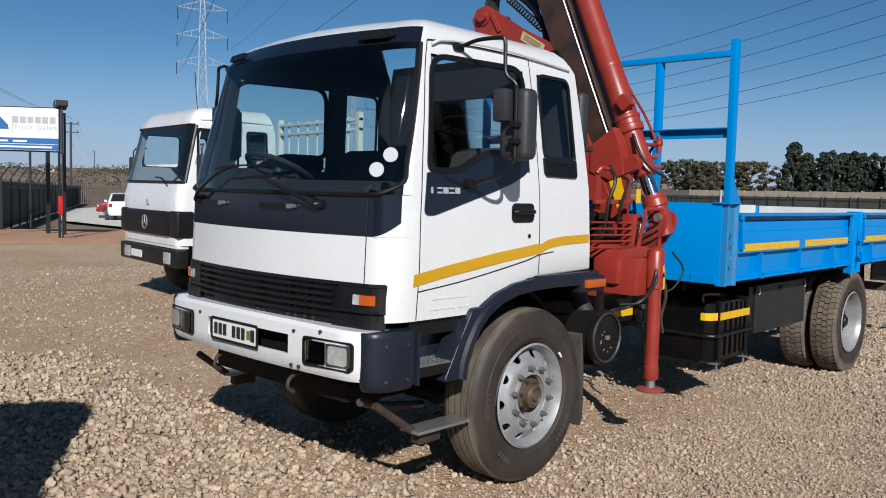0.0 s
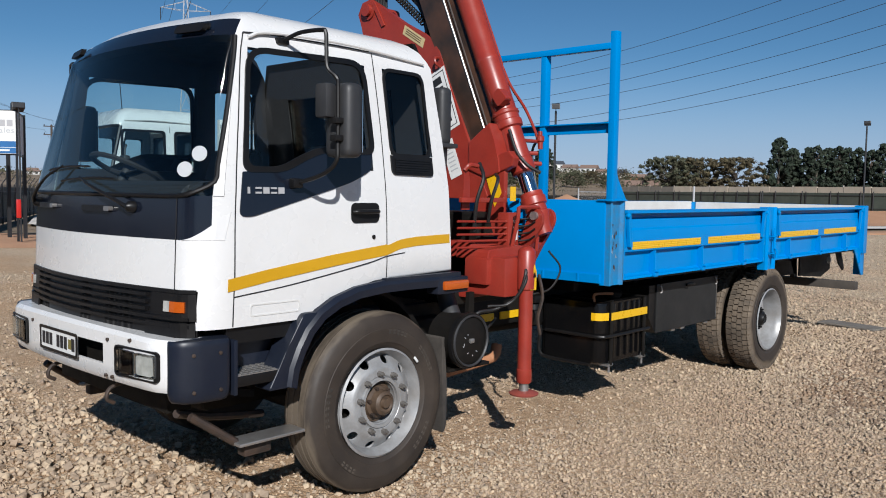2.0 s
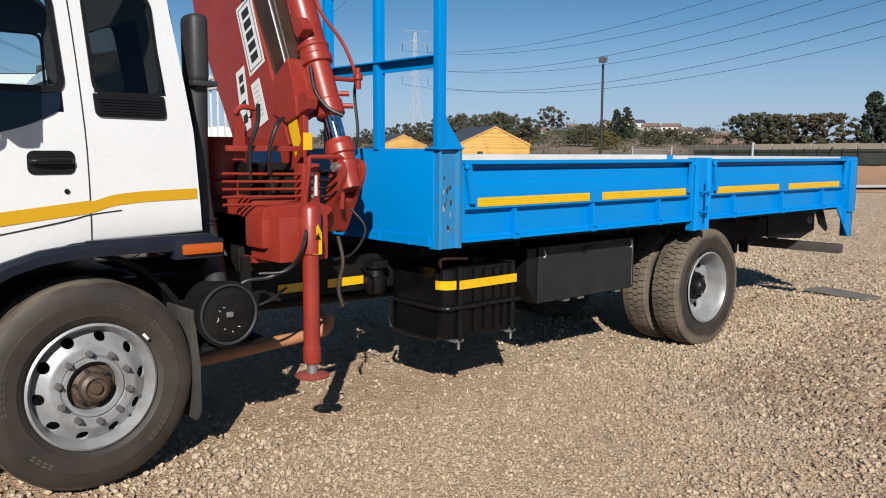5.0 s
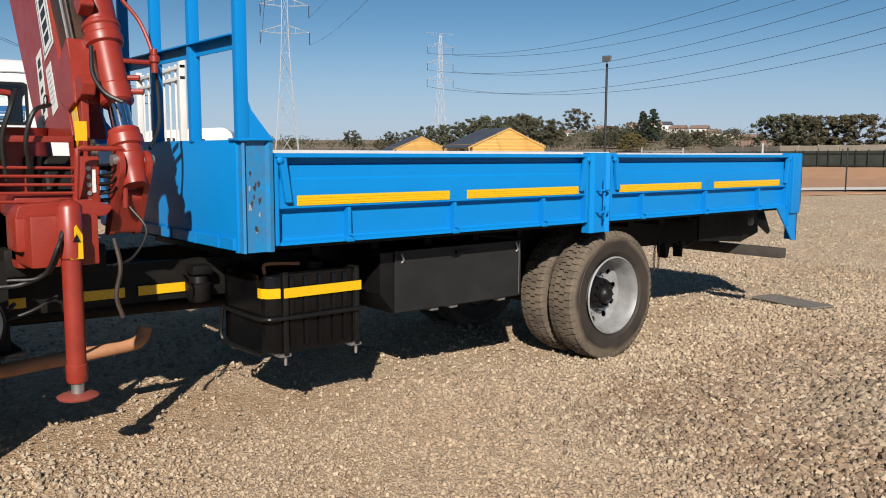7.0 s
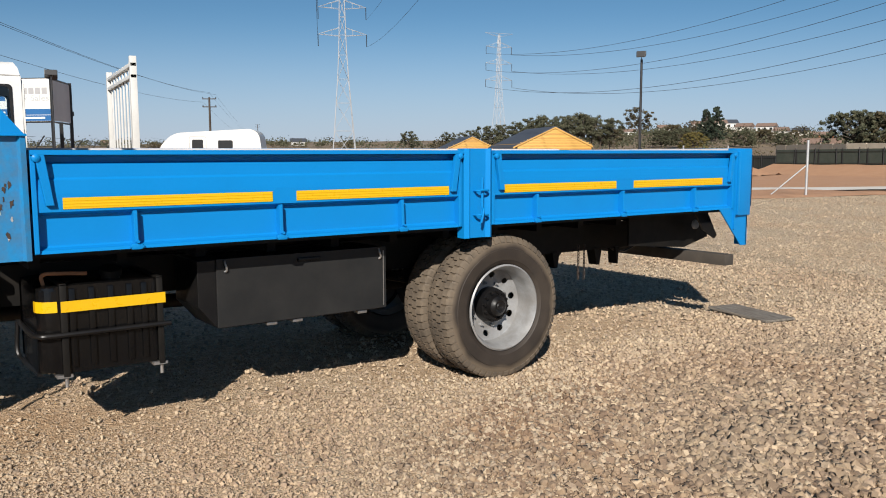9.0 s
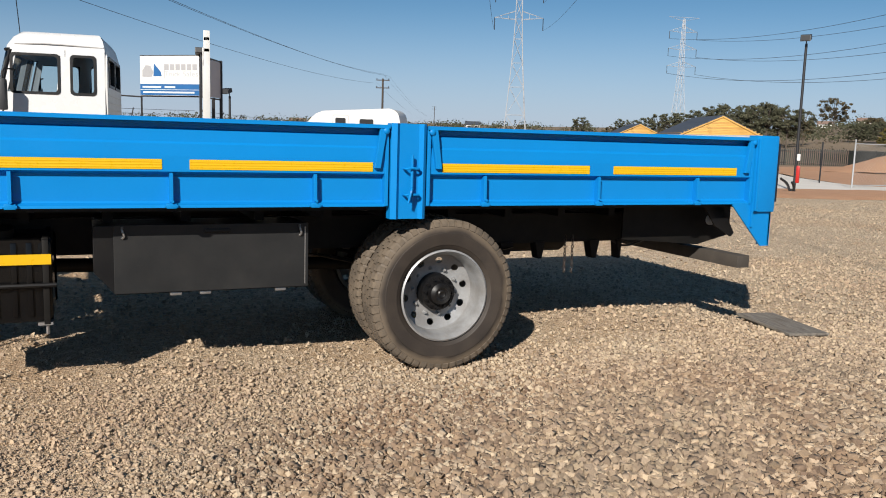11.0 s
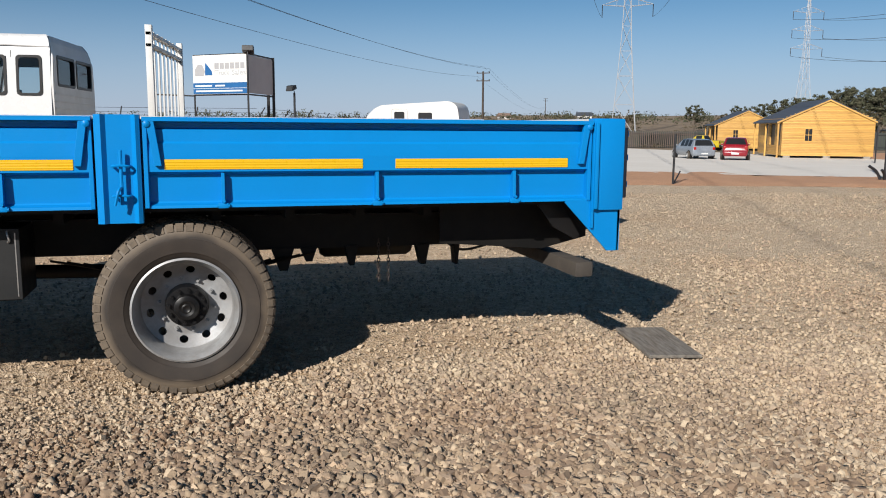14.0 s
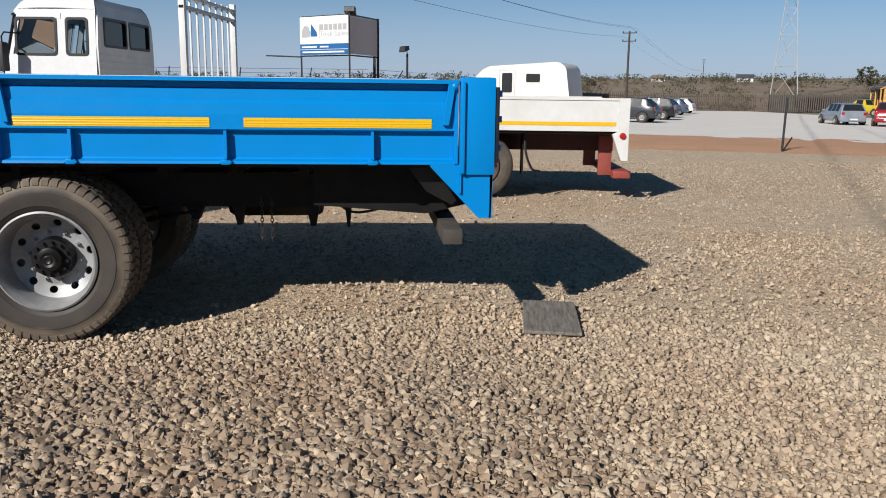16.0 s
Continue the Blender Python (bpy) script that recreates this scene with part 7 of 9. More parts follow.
part("side_bracket", prism(round_poly([(0.98, 1.31), (1.42, 1.31), (1.46, 1.36), (1.34, 1.40), (1.0, 1.38)], 0.02, 2), "y", 0.22, 0.50, 0.006), RED, crane, smooth=False)
part("label", box(1.30, 1.36, 0.288, 0.292, 1.70, 1.80), YELLOW, crane, "yellow instruction label", smooth=False)
for yy, zz, w_ in ((0.56, 1.855, 0.095),):
    lb = part("label", skin([(yy, zz), (yy - w_, zz + 0.035), (yy - w_ - 0.045, zz - 0.10), (yy - 0.045 - (0.035 if w_ > 0.08 else 0), zz - (0.20 if w_ > 0.08 else 0.13))], lambda y, z, o: Vector((1.367 - o, y, z)), 0.003), YELLOW, crane, "yellow instruction label", smooth=False)
for pts, r in (([(1.20, 0.12, 1.32), (1.14, 0.02, 1.24), (1.10, 0.06, 1.08), (0.98, 0.14, 1.00), (0.84, 0.18, 0.98), (0.80, 0.22, 0.88), (0.90, 0.30, 0.82), (1.00, 0.42, 0.86)], 0.016),
               ([(1.22, 0.16, 1.30), (1.12, 0.00, 1.20), (1.06, 0.08, 1.04), (0.92, 0.16, 1.02)], 0.013), ([(0.92, 0.30, 0.80), (1.05, 0.28, 0.84), (1.18, 0.30, 0.90)], 0.012),
               ([(1.05, 0.36, 1.95), (1.00, 0.28, 1.85), (0.96, 0.30, 1.70), (0.98, 0.34, 1.50)], 0.018), ([(1.20, 0.34, 1.88), (1.10, 0.24, 1.84), (1.06, 0.26, 1.70), (1.08, 0.30, 1.56)], 0.016),
               ([(1.44, 0.42, 2.20), (1.42, 0.34, 2.05), (1.45, 0.26, 1.95), (1.52, 0.20, 1.90)], 0.017), ([(1.78, 0.42, 2.16), (1.82, 0.50, 2.05), (1.80, 0.44, 1.80), (1.72, 0.38, 1.66)], 0.014),
               ([(0.80, 0.52, 1.60), (0.78, 0.50, 1.40), (0.82, 0.46, 1.20), (0.86, 0.42, 1.10)], 0.020), ([(1.50, 0.10, 1.36), (1.56, 0.04, 1.24), (1.50, 0.08, 1.10), (1.44, 0.2, 1.05)], 0.010)):
    part("hose", tube(pts, r * 0.72, 8), HOSE, crane, "black hydraulic hose")
part("lift_chain", tube([(1.42, 0.12, 1.20), (1.44, 0.10, 1.05), (1.42, 0.12, 0.90), (1.45, 0.12, 0.78)], 0.012, 6), RUST_SHADE, crane)


# ---------------------------------------------------------------- the second, white truck
wt = thing("flatbed_truck", "older white flatbed truck with a slatted white headboard", "truck", at=pose(2.075, 7.872, -0.04, 0, 0, -7.0))


def simple_wheel(parent, x, y, z, r, w, flip=False, rim=SILVER):
    wheel = new("wheel")
    wheel.parent = parent
    wheel.matrix_basis = pose(x, y, z, 0, 0, 180 if flip else 0)
    if r > 0.4:
        part("tyre", tyre_mesh(r, w, False), RUBBER, wheel)
    else:
        part("tyre", lathe([(-w / 2 + 0.02, r * 0.60), (-w / 2, r * 0.68), (-w / 2 + 0.005, r * 0.88), (-w / 2 + 0.03, r * 0.98), (0, r), (w / 2 - 0.03, r * 0.98), (w / 2 - 0.005, r * 0.88), (w / 2, r * 0.68), (w / 2 - 0.02, r * 0.60)], (0, 0, 0), (0, 1, 0), 28), RUBBER, wheel)
    k = r / 0.51
    part("rim", lathe([(-w / 2 + 0.02, r * 0.60), (-w / 2 - 0.004, r * 0.575), (-w / 2 + 0.03, r * 0.52), (-w / 2 + 0.06 * k, r * 0.40), (-w / 2 + 0.02 * k, r * 0.28), (-w / 2 - 0.03 * k, r * 0.20), (-w / 2 - 0.04 * k, 0.0)], (0, 0, 0), (0, 1, 0), 28), rim, wheel)
    return wheel


W2 = 2.30
# dark rims: the shade under the flatbed is put into their colour
for x in (1.0, 7.12):
    for y, f in ((0.17, False), (W2 - 0.17, True)):
        simple_wheel(wt, x, y, 0.50, 0.50, 0.28, f, RUST_SHADE)
simple_wheel(wt, 7.12, 0.48, 0.50, 0.50, 0.28, False, RUST_SHADE)
simple_wheel(wt, 7.12, W2 - 0.48, 0.50, 0.50, 0.28, True, RUST_SHADE)
for y in (0.70, 1.50):
    part("chassis_rail", box(-0.1, 9.2, y, y + 0.08, 0.70, 0.96), OXIDE_DARK, wt, "dark red-oxide painted chassis rail", smooth=False)
part("rear_hanger", box(8.92, 9.12, 0.28, 0.36, 0.36, 0.96, 0.01), RED_OXIDE, wt, "red-oxide rear bumper hanger")
part("rear_hanger", box(8.92, 9.12, 1.90, 1.98, 0.36, 0.96, 0.01), RED_OXIDE, wt)
part("rear_bar", box(9.12, 9.38, 0.10, 2.2, 0.33, 0.44, 0.01), RED_OXIDE, wt)
part("under_tank", box(5.6, 6.4, 0.25, 0.65, 0.48, 0.90, 0.03), BLACK_DUSTY, wt)
part("mud_flap", box(7.75, 7.77, 0.10, 0.60, 0.35, 1.0), BLACK_DUSTY, wt)
part("hose", tube([(7.78, 0.06, 1.0), (7.80, 0.02, 0.70), (7.90, 0.04, 0.46), (8.02, 0.10, 0.42)], 0.02, 6), HOSE, wt)
# cab as a shell with window openings
c2 = new("cab")
c2.parent = wt
c2.matrix_basis = pose(-0.13, 0, 0)
c2["label"] = "white cab with dark windows"
Z2 = [0.92, 1.20, 1.62, 1.72, 1.82, 2.06, 2.58, 2.64, 2.70, 2.82, 2.90, 2.935]
F2 = [1.0, 0.89, 0.65, 0.58, 0.51, 0.26, 0.10, 0.03, 0.0]


def ring2(z):
    d = lerp_table([(2.70, 0.0), (2.82, 0.05), (2.90, 0.13), (2.935, 0.45)], z)
    xf = lerp_table([(0.9, 0.0), (1.62, 0.0), (2.68, 0.24), (2.98, 0.30)], z) + d
    ys = lerp_table([(0.9, 0.02), (1.6, 0.02), (2.68, 0.09), (2.98, 0.12)], z) + d
    xr = 1.515 - d * 0.6
    near = [("side", f, Vector((xf + 0.12 + f * (xr - xf - 0.12), ys, z))) for f in F2]
    near += [("corner", k, Vector((xf + 0.12 * (1 - math.sin(radians(22.5 * k))), ys + 0.12 * (1 - math.cos(radians(22.5 * k))), z))) for k in (1, 2, 3, 4)]
    n = [("front", k, Vector((xf, ys + 0.12 + (W2 / 2 - ys - 0.12) * k / 4, z))) for k in (1, 2, 3)]
    mid = [("front", 4, Vector((xf, W2 / 2, z)))]
    near += n
    far = [(a, b, Vector((c.x, W2 - c.y, c.z))) for a, b, c in reversed(near)]
    return near + mid + far


r2 = [ring2(z) for z in Z2]
cells = {"white": [], "glass": []}
for i in range(len(Z2) - 1):
    z = (Z2[i] + Z2[i + 1]) / 2
    for k in range(len(r2[0]) - 1):
        (ka, fa, _), (kb, fb, _) = r2[i][k], r2[i][k + 1]
        g = False
        if ka == kb == "side":
            f = (fa + fb) / 2
            g = (0.03 < f < 0.51 or 0.65 < f < 0.89) and 2.06 < z < 2.58
        elif not ("side" in (ka, kb) or (ka == kb == "corner" and min(fa, fb) < 1)):
            g = 1.82 < z < 2.64
        cells["glass" if g else "white"].append((i, k))
for key, mt in (("white", [WHITE, TRIM]), ("glass", [GLASS_SIDE])):
    bm = bmesh.new()
    made = {}
    for i, k in cells[key]:
        q = []
        for a, b in ((i, k), (i, k + 1), (i + 1, k + 1), (i + 1, k)):
            if (a, b) not in made:
                made[a, b] = bm.verts.new(r2[a][b][2])
            q.append(made[a, b])
        bm.faces.new(q)
    if key == "white":
        bm.faces.new([made[len(Z2) - 1, k] for k in range(len(r2[0]))])
        solidify(part("shell", bm, [WHITE, LINING_SKY], c2, "white cab body"), 0.04, mat=1)
    else:
        part("cab_glass", bm, mt, c2, "dark tinted cab glass", shadow=False)
place2 = lambda y, z, o: Vector((1.515 - lerp_table([(2.68, 0.0), (2.935, 0.2)], z) * 0.6 + o, y, z))
bm = bmesh.new()
for q in ([(0.06, 0.95), (W2 - 0.06, 0.95), (W2 - 0.06, 2.20), (0.06, 2.20)], [(0.06, 2.20), (0.29, 2.20), (0.29, 2.60), (0.10, 2.60)], [(2.06, 2.20), (W2 - 0.06, 2.20), (W2 - 0.10, 2.60), (2.06, 2.60)],
          [(1.11, 2.20), (1.24, 2.20), (1.24, 2.60), (1.11, 2.60)], [(0.10, 2.60), (W2 - 0.10, 2.60), (W2 - 0.18, 2.80), (0.18, 2.80)], [(0.18, 2.80), (W2 - 0.18, 2.80), (W2 - 0.3, 2.89), (0.3, 2.89)]):
    skin(q, place2, 0.03, bm)
part("back_wall", bm, WHITE_OLD, c2, smooth=False)
for y0, y1 in ((0.29, 1.11), (1.24, 2.06)):
    part("rear_window", skin([(y0, 2.20), (y1, 2.20), (y1, 2.60), (y0, 2.60)], place2, 0.008), GLASS_SIDE, c2, "rear cab window", shadow=False)
    part("window_seal", band(rounded(y0 - 0.02, y1 + 0.02, 2.18, 2.62, 0.055), rounded(y0 + 0.02, y1 - 0.02, 2.22, 2.58, 0.05), place2, 0.04), BLACK, c2, "black rubber window seal")
for far in (False, True):
    def cab_side(x, z, o):
        y = lerp_table([(0.9, 0.02), (1.6, 0.02), (2.68, 0.09), (2.98, 0.12)], z) - o
        return Vector((x, W2 - y if far else y, z))
    for x0, x1 in ((0.315, 0.915), (1.08, 1.385)):
        part("window_seal", band(rounded(x0 - 0.02, x1 + 0.02, 2.04, 2.60, 0.055), rounded(x0 + 0.016, x1 - 0.016, 2.075, 2.565, 0.05), cab_side, 0.010), BLACK, c2, "black rubber window seal")
    part("shut_line", skin([(0.995, 1.05), (1.003, 1.05), (1.003, 2.66), (0.995, 2.66)], cab_side, 0.002), TRIM, c2, "dark door gap", smooth=False)
for k in range(11):
    part("pressing", box(1.540, 1.556, 0.12, W2 - 0.12, 1.06 + 0.10 * k, 1.085 + 0.10 * k, 0.005), WHITE_OLD, c2)
for z in (1.82, 2.64):
    part("windscreen_seal", tube([q[2] + Vector((-0.004, 0, 0)) for q in r2[Z2.index(z)] if q[0] == "front" or q[0] == "corner" and q[1] >= 1], 0.022, 6, curved=False), BLACK, c2, "thin black windscreen frame")
for k in (len(F2), len(r2[0]) - 1 - len(F2)):
    part("windscreen_seal", rod(r2[Z2.index(1.82)][k][2], r2[Z2.index(2.64)][k][2], 0.024, seg=6), BLACK, c2)
part("roof_edge", tube([(0.36, 0.10, 2.72), (0.8, 0.085, 2.74), (1.50, 0.10, 2.72)], 0.014, 6), WHITE, c2)
part("seat", box(0.75, 1.45, 0.25, W2 - 0.25, 1.30, 1.55, 0.05), SEAT, c2)
part("backrest", box(1.30, 1.45, 0.30, 1.0, 1.5, 2.05, 0.05), SEAT, c2)
part("dashboard", box(0.14, 0.45, 0.18, W2 - 0.18, 1.35, 1.66, 0.04), TRIM, c2)
part("steering_wheel", tube([Vector((0.62 + 0.10 * math.cos(a), 1.70 + 0.22 * math.sin(a), 1.74 + 0.18 * math.cos(a))) for a in (2 * math.pi * k / 14 for k in range(15))], 0.016, 6, steps=2), TRIM, c2, "black steering wheel")
g2 = part("grille", box(-0.035, 0.01, 0.30, W2 - 0.30, 1.04, 1.40, 0.015), BLACK, c2, "black slatted grille with a round badge")
for k in range(8):
    part("slat", box(-0.048, -0.030, 0.33, W2 - 0.33, 1.065 + 0.041 * k, 1.085 + 0.041 * k, 0.004), BLACK, g2, smooth=False)
part("badge", lathe([(0, 0.11), (0.012, 0.11), (0.012, 0.092), (0.0, 0.092)], (-0.052, W2 / 2, 1.22), (-1, 0, 0), 24, closed=True), SILVER, g2, "plain silver ring badge")
for a in (90, 210, 330):
    part("badge_spoke", rod((-0.058, W2 / 2, 1.22), (-0.058, W2 / 2 + 0.1 * math.cos(radians(a)), 1.22 + 0.1 * math.sin(radians(a))), 0.012, 0.005, 6), SILVER, g2)
part("emblem", box(-0.02, -0.004, W2 / 2 - 0.04, W2 / 2 + 0.04, 1.48, 1.56, 0.006), GREY_INK, c2)
for y0, y1 in ((0.02, 0.30), (W2 - 0.30, W2 - 0.02)):
    part("corner_panel", box(-0.026, 0.24, y0 - 0.034 if y0 < 1 else y0, y1 if y0 < 1 else y1 + 0.034, 1.03, 1.41, 0.04, seg=3), BLACK, c2, "black corner panel")
    part("wiper", tube([(-0.01, (y0 + y1) / 2 + 0.25, 1.80), (0.035, (y0 + y1) / 2 + 0.55, 1.87), (0.06, (y0 + y1) / 2 + 0.85, 1.89)], 0.012, 6), BLACK, c2)
bp2 = part("bumper", box(-0.16, 0.02, -0.02, W2 + 0.02, 0.60, 0.86, 0.03), BLACK, wt, "black steel front bumper")
part("bumper_top", box(-0.12, 0.05, 0.05, W2 - 0.05, 0.87, 0.93, 0.015), WHITE_OLD, bp2)
for y in (0.20, W2 - 0.46):
    part("headlamp", box(-0.172, -0.155, y, y + 0.26, 0.645, 0.815, 0.012), LENS, bp2, "rectangular headlamp")
part("plate", box(-0.170, -0.158, 1.34, 1.78, 0.665, 0.775, 0.003), STICKER, bp2, "white number plate without letters", smooth=False)
for y, s in ((-0.22, 1), (W2 + 0.22, -1)):
    part("mirror", box(0.20, 0.30, y - 0.09, y + 0.09, 1.80, 2.22, 0.03), PLASTIC, c2, "dark door mirror")
    part("mirror_arm", tube([(0.36, y + 0.30 * s, 2.36), (0.28, y + 0.02 * s, 2.36), (0.25, y, 2.30), (0.25, y, 1.76), (0.28, y + 0.02 * s, 1.70), (0.36, y + 0.24 * s, 1.62)], 0.012, 6, curved=False), BLACK, c2)
part("roof_antenna", rod((0.4, 0.3, 2.87), (0.36, 0.3, 3.4), 0.006), BLACK, c2)
# bed and headboard
YA, YB = -0.20, W2 + 0.20
part("bed_floor", box(2.75, 9.26, YA + 0.05, YB - 0.05, 1.0, 1.06), BLACK_DUSTY, wt, smooth=False)
for y0, y1, s in ((YA, YA + 0.05, -1), (YB - 0.05, YB, 1)):
    for x0, x1 in ((2.84, 5.8), (5.9, 9.11)):
        p = part("dropside", box(x0, x1, y0, y1, 1.04, 1.50, 0.006), WHITE_OLD, wt, "white dropside panel", smooth=False)
        yy = y0 - 0.004 if s < 0 else y1
        part("reflector", box(x0 + 0.03, x1 - 0.03, yy, yy + 0.004, 1.12, 1.175), YELLOW, p, "yellow reflective bar", smooth=False)
        part("top_rail", box(x0, x1, y0 - 0.015, y1 + 0.015, 1.485, 1.52, 0.004), WHITE_OLD, p, smooth=False)
    part("rear_post", prism([(9.11, 1.52), (9.27, 1.52), (9.27, 0.62), (9.17, 0.62), (9.03, 1.0), (9.11, 1.04)], "y", y0 - 0.02, y1 + 0.02, 0.006), WHITE_OLD, wt, "white rear corner post", smooth=False)
    part("tail_lamp", lathe([(0, 0.05), (0.02, 0.045), (0.025, 0)], (9.18, y0 - 0.02 if s < 0 else y1 + 0.02, 0.98), (0, s, 0), 14), RED_LENS, wt, "round red-orange lamp")
part("tailboard", box(9.19, 9.24, YA + 0.06, YB - 0.06, 1.04, 1.50, 0.006), WHITE_OLD, wt)
h2 = part("headboard", box(2.73, 2.82, YA, YB, 1.0, 1.55, 0.006), WHITE_OLD, wt, "tall white slatted headboard")
for k in range(9):
    y = YA + 0.05 + (YB - YA - 0.10) * k / 8
    wide = 0.050 if k in (0, 8) else 0.017
    part("slat", box(2.73 if k in (0, 8) else 2.762, 2.82 if k in (0, 8) else 2.788, y - wide, y + wide, 1.5, 2.96 if k not in (0, 8) else 3.02, 0.004), WHITE_OLD, h2, "white upright slat")
for z in (2.88, 2.72):
    part("crossbar", box(2.735, 2.815, YA, YB, z, z + 0.05, 0.004), WHITE_OLD, h2)

# out-of-view copy, added only for the shadow it throws left of the cab
copy_thing(wt, pose(-3.98, 0.04, 0, 0, 0, 147))["label"] = "unseen copy of the flatbed truck, added to cast a shadow beside the cab"

# ---------------------------------------------------------------- sign board, posts and lamps
RE, LE, BE = Vector((6.86, 24.36, 0)), Vector((5.08, 26.0, 0)), Vector((7.87, 26.5, 0))
sign = thing("sign_board", "white and blue roadside sign board on dark steel posts", "sign")


def panel_place(a, b):
    d = (b - a)
    n = Vector((d.y, -d.x, 0)).normalized()

    def place(u, v, off):
        return a + d * u + Vector((0, 0, v)) + n * off
    return place


front = panel_place(LE, RE)
face = part("board", skin([(0, 2.71), (1, 2.71), (1, 4.05), (0, 4.05)], front, 0.05), STICKER, sign, "white sign face with a blue foot", smooth=False)
pl = lambda u, v, o: front(u, v, o + 0.051)
part("blue_foot", skin([(0.0, 2.72), (1, 2.72), (1, 3.10), (0.0, 3.10)], pl, 0.004), BLUE_INK, face, smooth=False)
part("blue_line", skin([(0.0, 2.90), (1, 2.90), (1, 2.915), (0.0, 2.915)], pl, 0.007), STICKER, face, smooth=False)
for u0, u1, v0 in ((0.04, 0.36, 2.97), (0.42, 0.60, 2.97), (0.05, 0.92, 2.79)):
    part("line_of_print", skin([(u0, v0), (u1, v0), (u1, v0 + 0.055), (u0, v0 + 0.055)], pl, 0.008), STICKER, face, "unreadable print as a plain bar", smooth=False)
part("logo_shape", skin([(0.04, 3.34), (0.20, 3.34), (0.23, 3.50), (0.18, 3.72), (0.10, 3.74), (0.04, 3.56)], pl, 0.004), GREY_INK, face, "plain grey logo shape", smooth=False)
part("logo_shape", skin([(0.23, 3.36), (0.37, 3.36), (0.36, 3.50), (0.24, 3.80)], pl, 0.004), BLUE_INK, face, "plain blue logo shape", smooth=False)
part("divider", skin([(0.415, 3.28), (0.422, 3.28), (0.422, 3.78), (0.415, 3.78)], pl, 0.004), GREY_INK, face, smooth=False)
for k in range(6):
    u = 0.42 + 0.094 * k
    part("letter_bar", skin([(u, 3.565), (u + 0.074, 3.565), (u + 0.074, 3.77), (u, 3.77)], pl, 0.004), GREY_INK, face, "name lettering as plain bars", smooth=False)
for word, u0, u1 in (("Truck", 0.425, 0.685), ("Sales", 0.725, 0.985)):
    letters = bpy.data.curves.new("letters", "FONT")
    letters.body = word
    letters.size = 0.245
    carrier = bpy.data.objects.new("carrier", letters)
    bm = bmesh.new()
    bm.from_mesh(bpy.data.meshes.new_from_object(carrier))
    bpy.data.objects.remove(carrier)
    wide = max(v.co.x for v in bm.verts)
    for v in bm.verts:
        v.co = pl(u0 + (u1 - u0) * v.co.x / wide, 3.36 + v.co.y, 0.006)
    part("word", bm, PALE_INK, face, "pale grey word on the sign", smooth=False)
back = panel_place(BE, RE)
part("return_board", skin([(0, 2.74), (0.97, 2.74), (0.97, 4.02), (0, 4.02)], back, 0.03), MESH_BACK, sign, "bare grey back of the second board", smooth=False)
for p, top, r in ((LE, 4.07, 0.03), (RE, 4.07, 0.03), (BE, 4.10, 0.05), (Vector((7.75, 27.6, 0)), 2.80, 0.055)):
    part("post", box(p.x - r, p.x + r, p.y - r, p.y + r, -0.24, top), DARK_POLE, sign, "dark steel post", smooth=False)
for a, b in ((LE, RE), (RE, BE)):
    for z in (2.69, 4.06):
        part("rail", rod(a + Vector((0, 0.05, z)), b + Vector((0, 0.05, z)), 0.03, seg=6), DARK_POLE, sign)
part("outrigger", rod(LE + Vector((0, 0, 2.66)), LE + Vector((-1.3, 0.3, 2.70)), 0.03, seg=6), DARK_POLE, sign)


def lamp_post(x, y, h, turn, label, ext=True, r=0.05, up=0.0, s=1.0):
    lp = thing("flood_lamp_post", label, "lamp post", group="yard lamps", at=pose(x, y, lie(x, y) - 0.02, 0, 0, turn))
    part("pole", rod((0, 0, 0), (0, 0, h - 0.15), r * 1.15, r, 12), DARK_POLE, lp, "dark steel pole")
    part("bracket", tube([(0, 0, h - 0.2), (-0.02, 0, h - 0.05), (-0.12, 0, h + 0.02)], 0.02, 6), DARK_POLE, lp)
    hd = part("head", prism([(-0.36, h - 0.10), (-0.30, h + 0.16), (-0.06, h + 0.20), (-0.02, h + 0.02)], "y", -0.19, 0.19, 0.02), DARK_POLE, lp, "square floodlight head", smooth=False)
    part("lens", prism([(-0.371, h - 0.07), (-0.362, h - 0.07), (-0.312, h + 0.13), (-0.321, h + 0.13)], "y", -0.155, 0.155), LAMP_DARK, hd, "floodlight glass", smooth=False)
    if ext:
        part("extinguisher_box", box(-0.04 * s, 0.11 * s, -0.16 * s, 0.0, 0.40 + up, up + 0.40 + 0.68 * s, 0.03), EXT_RED, lp, "red fire extinguisher box")
        if not up:
            part("switch_box", box(-0.05, 0.07, -0.14, -0.02, 1.28, 1.54, 0.02), STICKER, lp, "white switch box")
    return lp


lamp_post(29.05, 19.45, 5.95, 35, "tall dark floodlight post with a red extinguisher box")
solo("cable_ends", tube([(28.15, 18.75, 0.05), (28.0, 18.8, 0.35), (27.75, 18.9, 0.55)], 0.05, 6, tube([(28.2, 18.6, 0.05), (28.1, 18.55, 0.3), (27.95, 18.5, 0.42)], 0.05, 6)), DARK_POLE, "black cable sleeves sticking out of the ground", "cable").location = (0.65, 0.65, lie(28.7, 19.4))
lamp_post(53.3, 12.75, 6.75, 190, "tall dark floodlight post", ext=False)
lamp_post(6.86, 24.12, 4.27, -100, "dark floodlight post with a red extinguisher box beside the sign", r=0.024, up=0.45, s=0.86)
lamp_post(9.3, 33.5, 3.5, 40, "short dark floodlight post by the fence", ext=False)
post = thing("marker_post", "thin dark steel marker post at the yard edge", "post")
part("pole", rod((19.6, 18.1, -0.2), (19.62, 18.1, 1.45), 0.035, seg=8), DARK_POLE, post)
